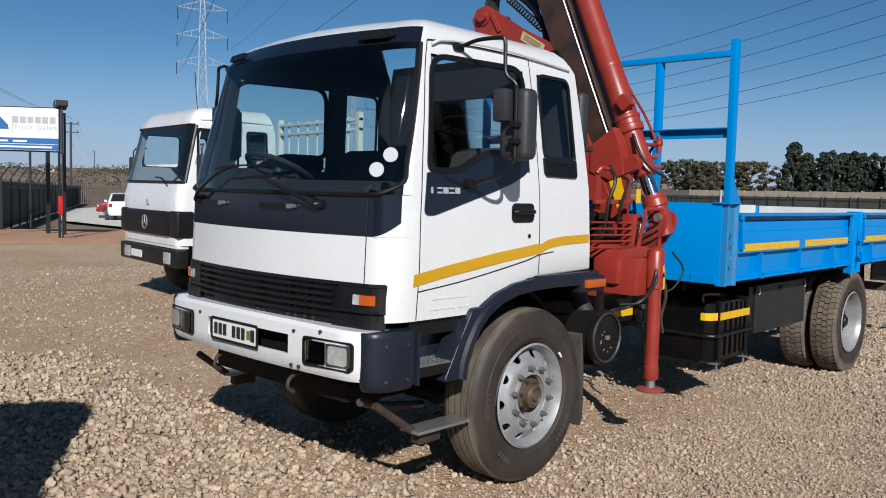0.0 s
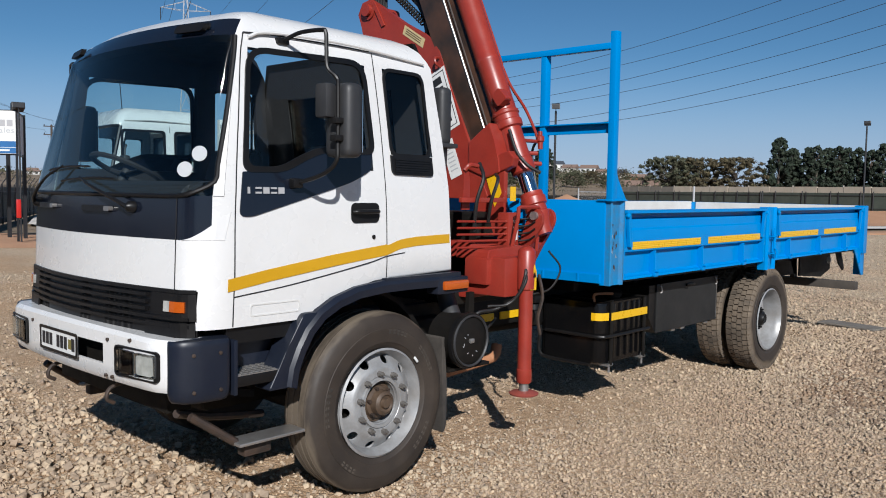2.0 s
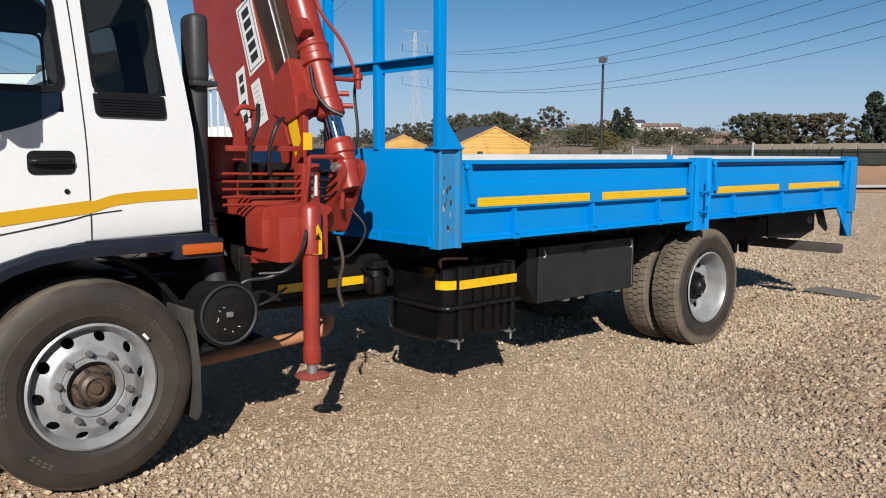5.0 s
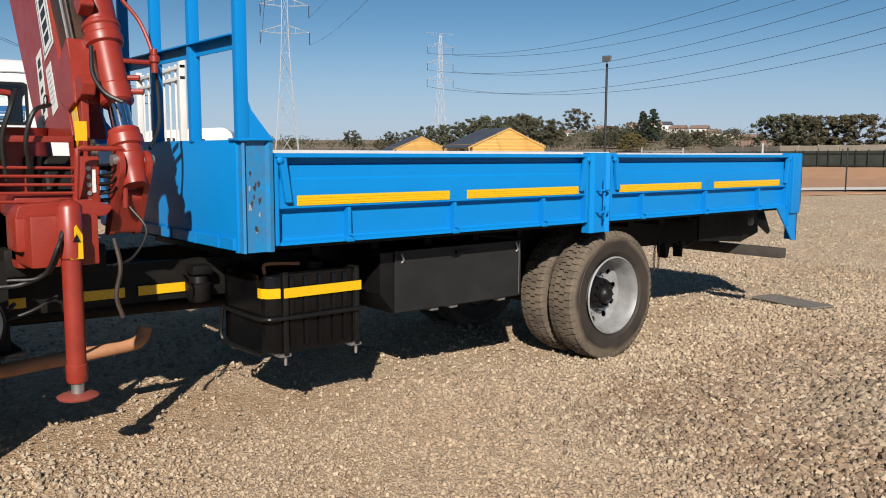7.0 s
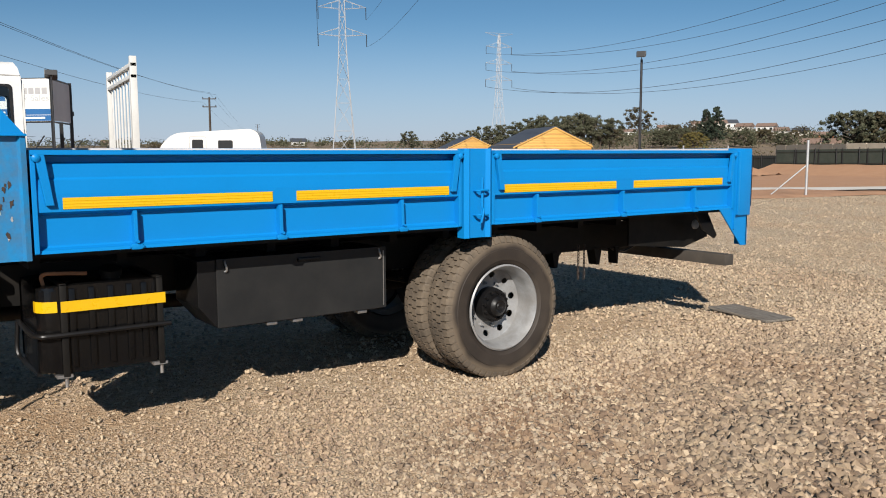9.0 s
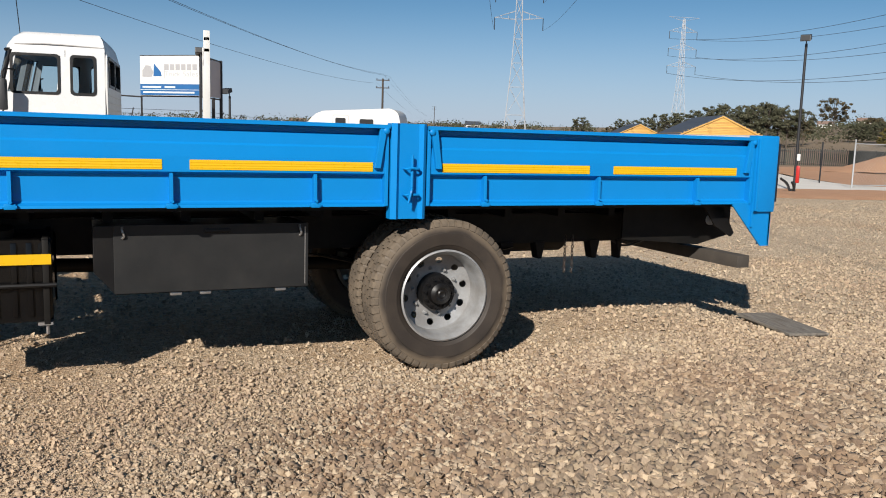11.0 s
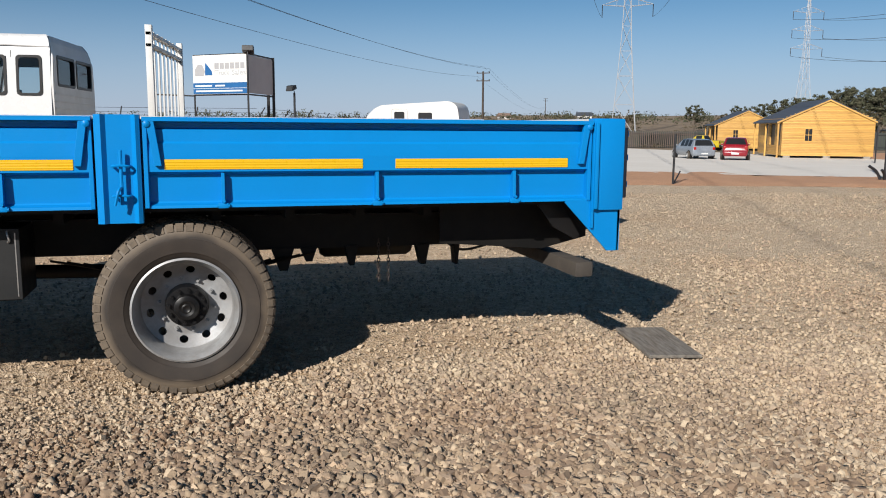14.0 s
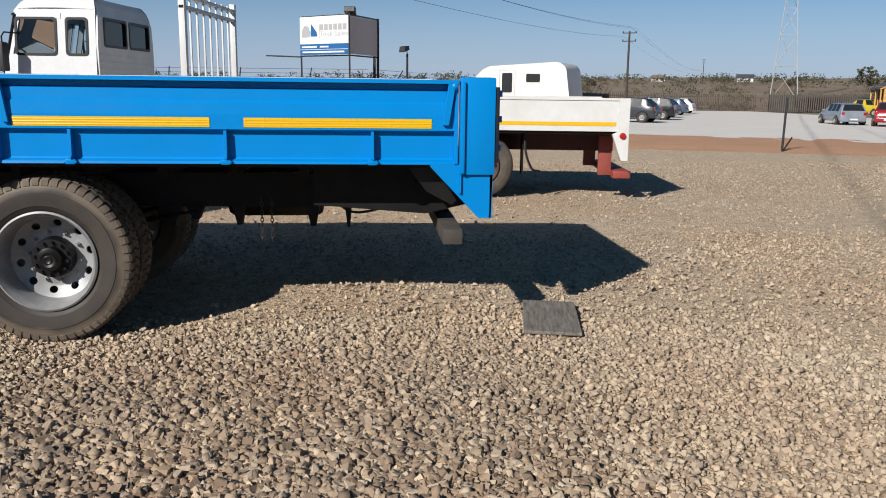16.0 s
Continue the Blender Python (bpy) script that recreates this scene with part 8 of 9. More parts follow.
part("stay", rod((19.62, 18.1, -0.11), (20.0, 18.35, 0.28), 0.025, seg=6), DARK_POLE, post)

# plank lying behind the truck
plank = box(-0.385, 0.385, -0.19, 0.19, 0.0, 0.022, 0.004)
pb = solo("board", plank, PLANK, "weathered grey board lying flat on the gravel", "board", smooth=False)
pb.matrix_basis = pose(8.73, 0.215, 0.022, 0.6, -0.8, 80)


# ---------------------------------------------------------------- caravan and parked cars
cv = thing("caravan", "white rounded caravan with dark small windows", "caravan", at=pose(11.75, 30.1, lie(11.75, 30.1), 0, 0, -30) @ Matrix.Diagonal((1, 1, 1.06, 1)))
prof = round_poly([(0.0, 0.55), (4.35, 0.55), (4.40, 1.4), (4.22, 2.55), (3.9, 2.72), (0.75, 2.55), (0.20, 2.05), (0.0, 1.4)], [0.1, 0.1, 0.2, 0.2, 0.2, 0.3, 0.3, 0.2], 4)
part("body", prism(prof, "y", 0.0, 2.05, 0.05), WHITE_OLD, cv, "white caravan body")
for x0, x1, z0, z1, mt in ((1.50, 1.95, 1.55, 2.30, DARK_PANE), (2.55, 3.15, 1.95, 2.27, DARK_PANE)):
    part("window_frame", skin(rounded(x0 - 0.05, x1 + 0.05, z0 - 0.05, z1 + 0.05, 0.05), lambda a, b, o: Vector((a, -o, b)), 0.012), WHITE, cv)
    part("window", skin(rounded(x0, x1, z0, z1, 0.06), lambda a, b, o: Vector((a, -o, b)), 0.02), mt, cv, "dark window", smooth=False)
part("door_line", band(rounded(1.38, 2.08, 0.62, 2.42, 0.06), rounded(1.40, 2.06, 0.64, 2.40, 0.05), lambda a, b, o: Vector((a, -o, b)), 0.008), GREY_INK, cv, smooth=False)
part("stripe", box(0.3, 4.0, -0.006, -0.001, 1.25, 1.33), GREY_INK, cv, smooth=False)
for x in (2.0, 2.75):
    simple_wheel(cv, x, 0.12, 0.32, 0.32, 0.2)
    simple_wheel(cv, x, 1.93, 0.32, 0.32, 0.2, True)
part("drawbar", box(-1.1, 0.1, 0.95, 1.1, 0.42, 0.52), DARK_POLE, cv)

# stations from nose to tail: x, top height, half width, kind of the piece that follows (h hood, w windscreen, g glass, p pillar, r rear glass, t tail)
CAR_SHAPES = {
    "hatchback": [(0.0, 0.60, 0.62, "h"), (0.06, 0.72, 0.72, "h"), (0.35, 0.84, 0.79, "h"), (0.98, 0.95, 0.82, "w"), (1.62, 1.38, 0.83, "p"), (1.70, 1.41, 0.83, "g"), (2.34, 1.46, 0.83, "p"), (2.44, 1.46, 0.83, "g"),
                  (3.02, 1.44, 0.82, "p"), (3.22, 1.40, 0.81, "r"), (3.66, 1.02, 0.79, "t"), (3.80, 0.88, 0.76, "t"), (3.86, 0.62, 0.70, "")],
    "wagon": [(0.0, 0.58, 0.62, "h"), (0.06, 0.72, 0.72, "h"), (0.4, 0.84, 0.79, "h"), (1.05, 0.95, 0.82, "w"), (1.75, 1.42, 0.83, "p"), (1.83, 1.45, 0.83, "g"), (2.45, 1.49, 0.83, "p"), (2.55, 1.49, 0.83, "g"),
              (3.15, 1.48, 0.83, "p"), (3.25, 1.48, 0.83, "g"), (3.78, 1.44, 0.82, "p"), (3.92, 1.41, 0.81, "r"), (4.16, 1.00, 0.79, "t"), (4.24, 0.86, 0.76, "t"), (4.28, 0.60, 0.70, "")],
    "pickup": [(0.0, 0.66, 0.64, "h"), (0.06, 0.84, 0.74, "h"), (0.4, 0.98, 0.80, "h"), (1.15, 1.06, 0.83, "w"), (1.75, 1.56, 0.83, "p"), (1.83, 1.60, 0.83, "g"), (2.50, 1.62, 0.83, "p"), (2.64, 1.58, 0.82, "r"), (2.86, 1.10, 0.82, "t"), (4.48, 1.08, 0.81, "t"), (4.52, 0.70, 0.78, "")],
}


def car(shape, paint, label, at, group="parked cars"):
    """A parked car: one lofted shell with the glass let in, wheels, bumpers, lamps and mirrors."""
    c = thing("car", label, "car", group=group, at=at)
    c.location.z += lie(c.location.x, c.location.y)
    st = CAR_SHAPES[shape]
    L, YM = st[-1][0], 0.83
    lo = 0.26 if shape != "pickup" else 0.36
    belt = 0.94 if shape != "pickup" else 1.04

    def ring_(x, top, w):
        roof = top > belt + 0.12
        bz = min(belt, top - 0.05)
        wt_ = w * 0.76 if roof else w * 0.95
        half = [(0.0, lo), (w * 0.90, lo), (w * 0.99, lo + 0.14), (w, min(0.62, bz - 0.03)), (w * 0.965, bz), (wt_, top - 0.045), (wt_ - 0.10, top - 0.008), (0.0, top)]
        return [Vector((x, YM - y, z)) for y, z in half] + [Vector((x, YM + y, z)) for y, z in half[-2:0:-1]]

    rs = [ring_(x, top, w) for x, top, w, _ in st]
    skins = {"paint": bmesh.new()}
    made = {}

    def vert(kind, i, k):
        k %= len(rs[0])
        if (kind, i, k) not in made:
            made[kind, i, k] = skins[kind].verts.new(rs[i][k])
        return made[kind, i, k]

    for i in range(len(st) - 1):
        k_ = st[i][3]
        for k in range(len(rs[0])):
            side = k in (4, 9)
            kind = "paint"
            if side and k_ == "g":
                kind = ("side_window", i, k)
            elif k in (6, 7) and k_ in ("w", "r"):
                kind = ("windscreen" if k_ == "w" else "rear_window", i, 0)
            if kind not in skins:
                skins[kind] = bmesh.new()
            skins[kind].faces.new((vert(kind, i, k), vert(kind, i, k + 1), vert(kind, i + 1, k + 1), vert(kind, i + 1, k)))
    for i in (0, len(st) - 1):
        skins["paint"].faces.new([vert("paint", i, k) for k in range(len(rs[0]))])
    part("body", skins.pop("paint"), paint, c, "painted car body")
    for kind, pane in skins.items():
        part(kind[0], pane, DARK_PANE, c, "dark car glass", smooth=False)
    r = 0.30 if shape != "pickup" else 0.35
    for x in (0.72, L - 0.74):
        for y, f in ((0.075, False), (2 * YM - 0.075, True)):
            part("wheel_arch", lathe([(-0.012, 0.0), (-0.012, r + 0.065), (0.14, r + 0.065), (0.14, 0.0)], (x, y - 0.06 if not f else y + 0.06, r + 0.01), (0, -1 if f else 1, 0), 24), BLACK, c, "dark wheel arch")
            simple_wheel(c, x, y - 0.075 if not f else y + 0.075, r, r, 0.17, f)
    part("front_bumper", box(-0.05, 0.16, 0.16, 2 * YM - 0.16, lo + 0.02, lo + 0.24, 0.05), PLASTIC if shape == "pickup" else paint, c)
    part("rear_bumper", box(L - 0.14, L + 0.05, 0.12, 2 * YM - 0.12, lo + 0.04, lo + 0.27, 0.05), PLASTIC if shape == "pickup" else paint, c)
    for y in (0.10, 2 * YM - 0.27):
        part("tail_lamp", box(L - 0.16, L - 0.01, y, y + 0.17, belt - 0.24, belt - 0.04, 0.02), RED_LENS, c, "red tail lamp")
        part("headlamp", box(0.02, 0.16, y, y + 0.20, lo + 0.28, lo + 0.42, 0.02), LENS, c, "clear headlamp")
    for y in (-0.10, 2 * YM - 0.03):
        part("mirror", box(1.16, 1.28, y, y + 0.13, belt - 0.02, belt + 0.10, 0.025), paint, c)
    part("plate", box(L + 0.05, L + 0.058, 0.60, 1.06, lo + 0.12, lo + 0.22), STICKER, c, smooth=False)
    return c


car("wagon", CAR_SILVER, "silver-blue station wagon parked on the pale lot", pose(37.5, 48.2, 0.02, 0, 0, 258)).scale.z = 0.92
car("hatchback", CAR_RED, "dark red hatchback parked beside a silver car", pose(39.6, 45.0, 0.05, 0, 0, 235))
car("pickup", CAR_YELLOW, "yellow pickup parked behind other cars", pose(55.2, 76.0, 0.05, 0, 0, -60))
for k, (shape, paint, label) in enumerate((("hatchback", CAR_GREY, "dark grey hatchback parked in a row"), ("wagon", CAR_BLACK, "black station wagon parked in a row"),
                                          ("hatchback", CAR_BLUE, "blue-grey hatchback parked in a row"), ("hatchback", CAR_BLUE, "blue hatchback parked in a row"), ("hatchback", WHITE, "white hatchback at the far end of the row"))):
    s = (0.13, 0.30, 0.48, 0.70, 0.92)[k]
    car(shape, paint, label, pose(18.9 + 18.5 * s, 40.2 + 39 * s, 0.05, 0, 0, -35 + 6 * (k % 2)), group="row of parked cars")
car("hatchback", CAR_RED, "red hatchback parked near the sign", pose(17.6, 46.0, 0.05, 0, 0, -24), group="cars by the sign")
car("hatchback", WHITE, "white hatchback parked near the sign", pose(16.95, 43.3, 0.05, 0, 0, 246), group="cars by the sign")


# ---------------------------------------------------------------- log cabins
def log_cabin(at, w, depth, wall, peak, label):
    h = thing("log_cabin", label, "cabin", group="log cabins", at=at)
    n = 22
    step = wall / n

    def log(x0, x1, y, z, parent):
        part("log", box(x0, x1, y - 0.045, y + 0.045, z - step * 0.485, z + step * 0.485, 0.014), LOG, parent)

    fr = new("front_wall")
    fr.parent = h
    rise = peak - wall
    for k in range(n):
        z = 0.12 + step * (k + 0.5)
        if 1.05 < z < 1.85:
            log(-0.05, 1.32, 0, z, fr)
            log(1.78, w + 0.05, 0, z, fr)
        else:
            log(-0.05, w + 0.05, 0, z, fr)
    k = 0
    while True:
        z = 0.12 + wall + step * (k + 0.5)
        half = (w / 2 + 0.1) * (1 - (z + step * 0.5 - wall - 0.12) / rise)
        if half < 0.12:
            break
        log(w / 2 - half, w / 2 + half, 0, z, fr)
        k += 1
    win = part("window", box(1.30, 1.80, -0.05, 0.04, 1.02, 1.88, 0.01), LOG, fr, "small framed window", smooth=False)
    for i in range(2):
        for j in range(2):
            part("pane", box(1.34 + 0.22 * i, 1.53 + 0.22 * i, -0.058, -0.048, 1.07 + 0.39 * j, 1.42 + 0.39 * j), DARK_PANE, win, smooth=False)
    for name, x in (("side_wall", 0.0), ("far_wall", w)):
        sw = new(name)
        sw.parent = h
        for k in range(n):
            z = 0.12 + step * (k + 0.5)
            if x == 0 and 5 < k < 19:
                spans = ((0.0, 0.45), (1.35, 2.0), (3.4, 4.2), (5.2, depth))
            else:
                spans = ((0.0, depth),)
            for y0, y1 in spans:
                part("log", box(x - 0.045, x + 0.045, y0, y1, z - step * 0.485, z + step * 0.485, 0.014), LOG, sw)
        if x == 0:
            part("door_pane", box(0.03, 0.05, 0.45, 1.35, 0.25, 2.2), DARK_PANE, sw, "dark doorway under the porch", smooth=False)
            part("window_pane", box(0.03, 0.05, 2.0, 5.2, 0.5, 2.1), DARK_PANE, sw, "dark side window", smooth=False)
    part("back_wall", box(0.0, w, depth - 0.05, depth, 0.1, wall), LOG, h, smooth=False)
    for s in (0, 1):
        q = [(w / 2, peak + 0.16), (-0.42 if s == 0 else w + 0.14, wall - (0.09 if s == 0 else 0.02)), (-0.42 if s == 0 else w + 0.14, wall - (0.17 if s == 0 else 0.10)), (w / 2, peak + 0.08)]
        part("roof", prism(q, "y", -0.10, depth + 0.15), ROOF_SHEET, h, "dark sheet roof", smooth=False)
        b = [(w / 2, peak + 0.10), (-0.40 if s == 0 else w + 0.13, wall - (0.11 if s == 0 else 0.04)), (-0.40 if s == 0 else w + 0.13, wall - (0.21 if s == 0 else 0.14)), (w / 2, peak + 0.01)]
        part("barge_board", prism(b, "y", -0.125, -0.102), LOG, h, "pine barge board", smooth=False)
    for y in (0.0, depth * 0.5, depth):
        part("porch_post", box(-0.34, -0.24, y - 0.05, y + 0.05, 0.0, wall - 0.13), LOG, h, "porch post", smooth=False)
    for x in (0.3, w / 2, w - 0.3):
        part("footing", box(x - 0.2, x + 0.2, -0.05, 0.3, -0.05, 0.12, 0.02), CONCRETE, h, "concrete footing")
    return h


log_cabin(pose(46.0, 47.1, lie(46, 47) + 0.05, 0, 0, -25) @ Matrix.Diagonal((1.155, 1.155, 1.155, 1)), 5.4, 7.2, 2.35, 3.55, "honey-coloured log cabin with a dark sheet roof and porch")
log_cabin(pose(63.7, 81.6, lie(63.7, 81.6), 0, 0, -25) @ Matrix.Diagonal((1.28, 1.28, 1.28, 1)), 5.2, 6.0, 2.35, 3.5, "second honey-coloured log cabin further off")


# ---------------------------------------------------------------- gate and posts by the access road
gate = thing("mesh_gate", "galvanised wire-mesh gate between two posts beside the road", "gate", at=pose(36.2, 22.8, lie(36, 23) + 0.04, 0, 0, -3.2))
for x in (0.0, 3.45, 3.85):
    part("gate_post", rod((x, 0, 0), (x, 0, 2.25 if x < 3.8 else 1.3), 0.038, seg=10), GALV, gate, "galvanised post")
for z in (0.12, 2.05):
    part("gate_rail", rod((0.05, 0, z), (3.40, 0, z), 0.022, seg=8), GALV, gate)
part("brace", rod((2.2, 0, 0.12), (3.40, 0, 1.1), 0.02, seg=8), GALV, gate)
bm = bmesh.new()
for k in range(-9, 17):
    x0, x1 = 0.05 + 0.21 * k, 0.05 + 0.21 * k + 1.93
    for flip in (False, True):
        a, b = (x0, 0.12), (x1, 2.05)
        if a[0] < 0.05:
            a = (0.05, 0.12 + (0.05 - x0))
        if b[0] > 3.4:
            b = (3.4, 2.05 - (x1 - 3.4))
        if b[0] - a[0] > 0.05:
            q = (lambda p: (3.45 - p[0], p[1])) if flip else (lambda p: p)
            rod((q(a)[0], 0.004 if flip else -0.004, q(a)[1]), (q(b)[0], 0.004 if flip else -0.004, q(b)[1]), 0.0035, seg=3, bm=bm)
tagged(part("wire_mesh", bm, GALV, gate, "diagonal wire mesh", smooth=False), kind="stuff")
sp = thing("strainer_post", "pale galvanised fence post with a slanting stay", "post", at=pose(34.9, 15.25, lie(34.9, 15.25), 0, 0, 0))
part("pole", rod((0, 0, 0), (0, 0, 2.4), 0.055, seg=10), GALV, sp)
part("stay", rod((-0.9, 1.1, 0.05), (0, 0, 1.35), 0.03, seg=8), GALV, sp)
for x, y, hh in ((42.5, 14.9, 2.3), (39.1, 27.3, 2.2), (44.5, 36.5, 2.2)):
    mp_ = thing("fence_post", "thin dark fence post on bare earth", "post", group="dark posts", at=pose(x, y, lie(x, y), 0, 0, 0))
    part("pole", rod((0, 0, 0), (0.02, 0, hh), 0.04, seg=8), DARK_POLE, mp_)


# ---------------------------------------------------------------- fences and walls
def fence(points, height, pale_gap, mat, label, net=None, brackets=False, post_gap=3.0, up=0.0):
    f = thing("palisade_fence", label, "fence")
    pales, posts, wires = bmesh.new(), bmesh.new(), bmesh.new()
    sheet_ = bmesh.new()
    for (xa, ya), (xb, yb) in zip(points, points[1:]):
        a, b = Vector((xa, ya, 0)), Vector((xb, yb, 0))
        d = b - a
        n = d.normalized()
        side = Vector((-n.y, n.x, 0))
        za, zb = hill(xa, ya) + up, hill(xb, yb) + up
        count = int(d.length / pale_gap)
        for i in range(count + 1):
            p = a + d * (i / max(1, count))
            z = za + (zb - za) * i / max(1, count)
            w = min(pale_gap * 0.22, 0.06)
            v = [pales.verts.new(p + n * u + Vector((0, 0, z + h))) for u, h in ((-w, 0.05), (w, 0.05), (w, height - 0.1), (0, height), (-w, height - 0.1))]
            pales.faces.new(v)
        for i in range(int(d.length / post_gap) + 1):
            p = a + n * (i * post_gap)
            z = za + (zb - za) * i * post_gap / d.length
            rod(p + Vector((0, 0, z)), p + Vector((0, 0, z + height)), 0.05, seg=5, bm=posts)
            if brackets:
                rod(p + Vector((0, 0, z + height)), p + Vector((0, 0, z + height)) + side * -0.25 + Vector((0.12, 0, 0.55)), 0.025, seg=4, bm=posts)
        for h in (0.35, height - 0.4):
            rod(a + Vector((0, 0, za + h)), b + Vector((0, 0, zb + h)), 0.03, seg=4, bm=wires)
        if brackets:
            for h in (0.15, 0.32, 0.5):
                rod(a + side * -h * 0.45 + Vector((0, 0, za + height + h)), b + side * -h * 0.45 + Vector((0, 0, zb + height + h)), 0.008, seg=3, bm=wires)
        if net:
            v = [sheet_.verts.new(q) for q in (a + side * 0.1 + Vector((0, 0, za + 0.05)), b + side * 0.1 + Vector((0, 0, zb + 0.05)), b + side * 0.1 + Vector((0, 0, zb + height - 0.15)), a + side * 0.1 + Vector((0, 0, za + height - 0.15)))]
            sheet_.faces.new(v)
    tagged(part("palisade", pales, mat, f, "row of steel pales", smooth=False), kind="stuff")
    tagged(part("fence_post", posts, mat, f, smooth=False), kind="stuff")
    tagged(part("rail", wires, mat, f, smooth=False), kind="stuff")
    if net:
        solidify(part("netting", sheet_, net, f, "dark netting behind the pales", smooth=False), 0.02)
    else:
        sheet_.free()
    return f


fence([(-40, 33), (7.5, 31.5), (22, 62), (36, 92)], 2.1, 0.22, FENCE_BLACK, "dark palisade fence with netting and angled wire brackets", net=NETTING, brackets=True)
fence([(36, 92), (56, 96), (75, 88), (96, 74)], 2.2, 0.25, FENCE_RUSTY, "weathered palisade fence at the far end of the lot", net=None)
fence([(58, 96.5), (96, 74.6), (90, 52)], 2.3, 0.3, FENCE_BLACK, "dark fence with netting beyond the cabins", net=NETTING)
NET_LINE = [(90, 52), (84, 30), (82, 20), (80, -6)]
fence(NET_LINE, 2.0, 3.0, FENCE_BLACK, "sagging dark shade-net fence on thin posts", net=NETTING, up=0.95)
bm = bmesh.new()
random.seed(23)
lines = []
for k, (off, rise) in enumerate(((-7.0, -0.10), (-4.5, 0.25), (-2.2, 0.70), (-0.6, 1.02), (0.8, 1.0), (3.5, 0.2), (5.0, -0.3))):
    lines.append([bm.verts.new((p.x + off + random.uniform(-0.3, 0.3), p.y, lie(p.x + off, p.y) + rise + random.uniform(0, 0.12))) for p in smooth_path([(x, y, 0) for x, y in NET_LINE], 14)])
for a, b in zip(lines, lines[1:]):
    for i in range(len(a) - 1):
        bm.faces.new((a[i], a[i + 1], b[i + 1], b[i]))
solo("earth_bank", bm, RED_EARTH, "bank of bare earth under the net fence", "earth", kind="structure")
w = thing("boundary_wall", "long pale precast concrete boundary wall", "wall")
pts = [(104, -20), (108, 24), (124, 62), (140, 84)]
for (xa, ya), (xb, yb) in zip(pts, pts[1:]):
    a, b = Vector((xa, ya, 0)), Vector((xb, yb, 0))
    cnt = int((b - a).length / 4)
    for i in range(cnt):
        p, q = a + (b - a) * (i / cnt), a + (b - a) * ((i + 0.96) / cnt)
        n = Vector((-(q - p).y, (q - p).x, 0)).normalized() * 0.1
        bm = bmesh.new()
        v = [bm.verts.new(s + Vector((0, 0, z))) for z in (-1.2, 3.05 + 0.05 * (i % 2)) for s in (p - n, q - n, q + n, p + n)]
        for f in ((0, 1, 2, 3), (4, 7, 6, 5), (0, 4, 5, 1), (1, 5, 6, 2), (2, 6, 7, 3), (3, 7, 4, 0)):
            bm.faces.new([v[k] for k in f])
        part("wall_panel", bm, BOUNDARY, w, smooth=False)
        if i % 2 == 0:
            part("wall_post", rod(p - Vector((0, 0, 1.0)), p + Vector((0, 0, 3.25)), 0.12, seg=4), CONCRETE, w, smooth=False)

# heap of earth
bm = bmesh.new()
rng = np.random.default_rng(9)
for i in range(13):
    for j in range(13):
        u, v = (i - 6) / 6, (j - 6) / 6
        bm.verts.new((u * 5, v * 4, max(0, 1.9 * (1 - math.hypot(u, v))) + rng.uniform(0, 0.18)))
bm.verts.ensure_lookup_table()
for i in range(12):
    for j in range(12):
        bm.faces.new([bm.verts[q] for q in (i * 13 + j, i * 13 + j + 1, (i + 1) * 13 + j + 1, (i + 1) * 13 + j)])
heap = solo("mound", bm, RED_EARTH, "mound of red earth and rubble", "mound")
heap.matrix_basis = pose(75, 50, lie(75, 50), 0, 0, 20) @ Matrix.Diagonal((1.6, 1.5, 1.1, 1))


# ---------------------------------------------------------------- pylons, poles and wires
def strut(bm, a, b, r):
    rod(a, b, r, seg=4, bm=bm, caps=False)


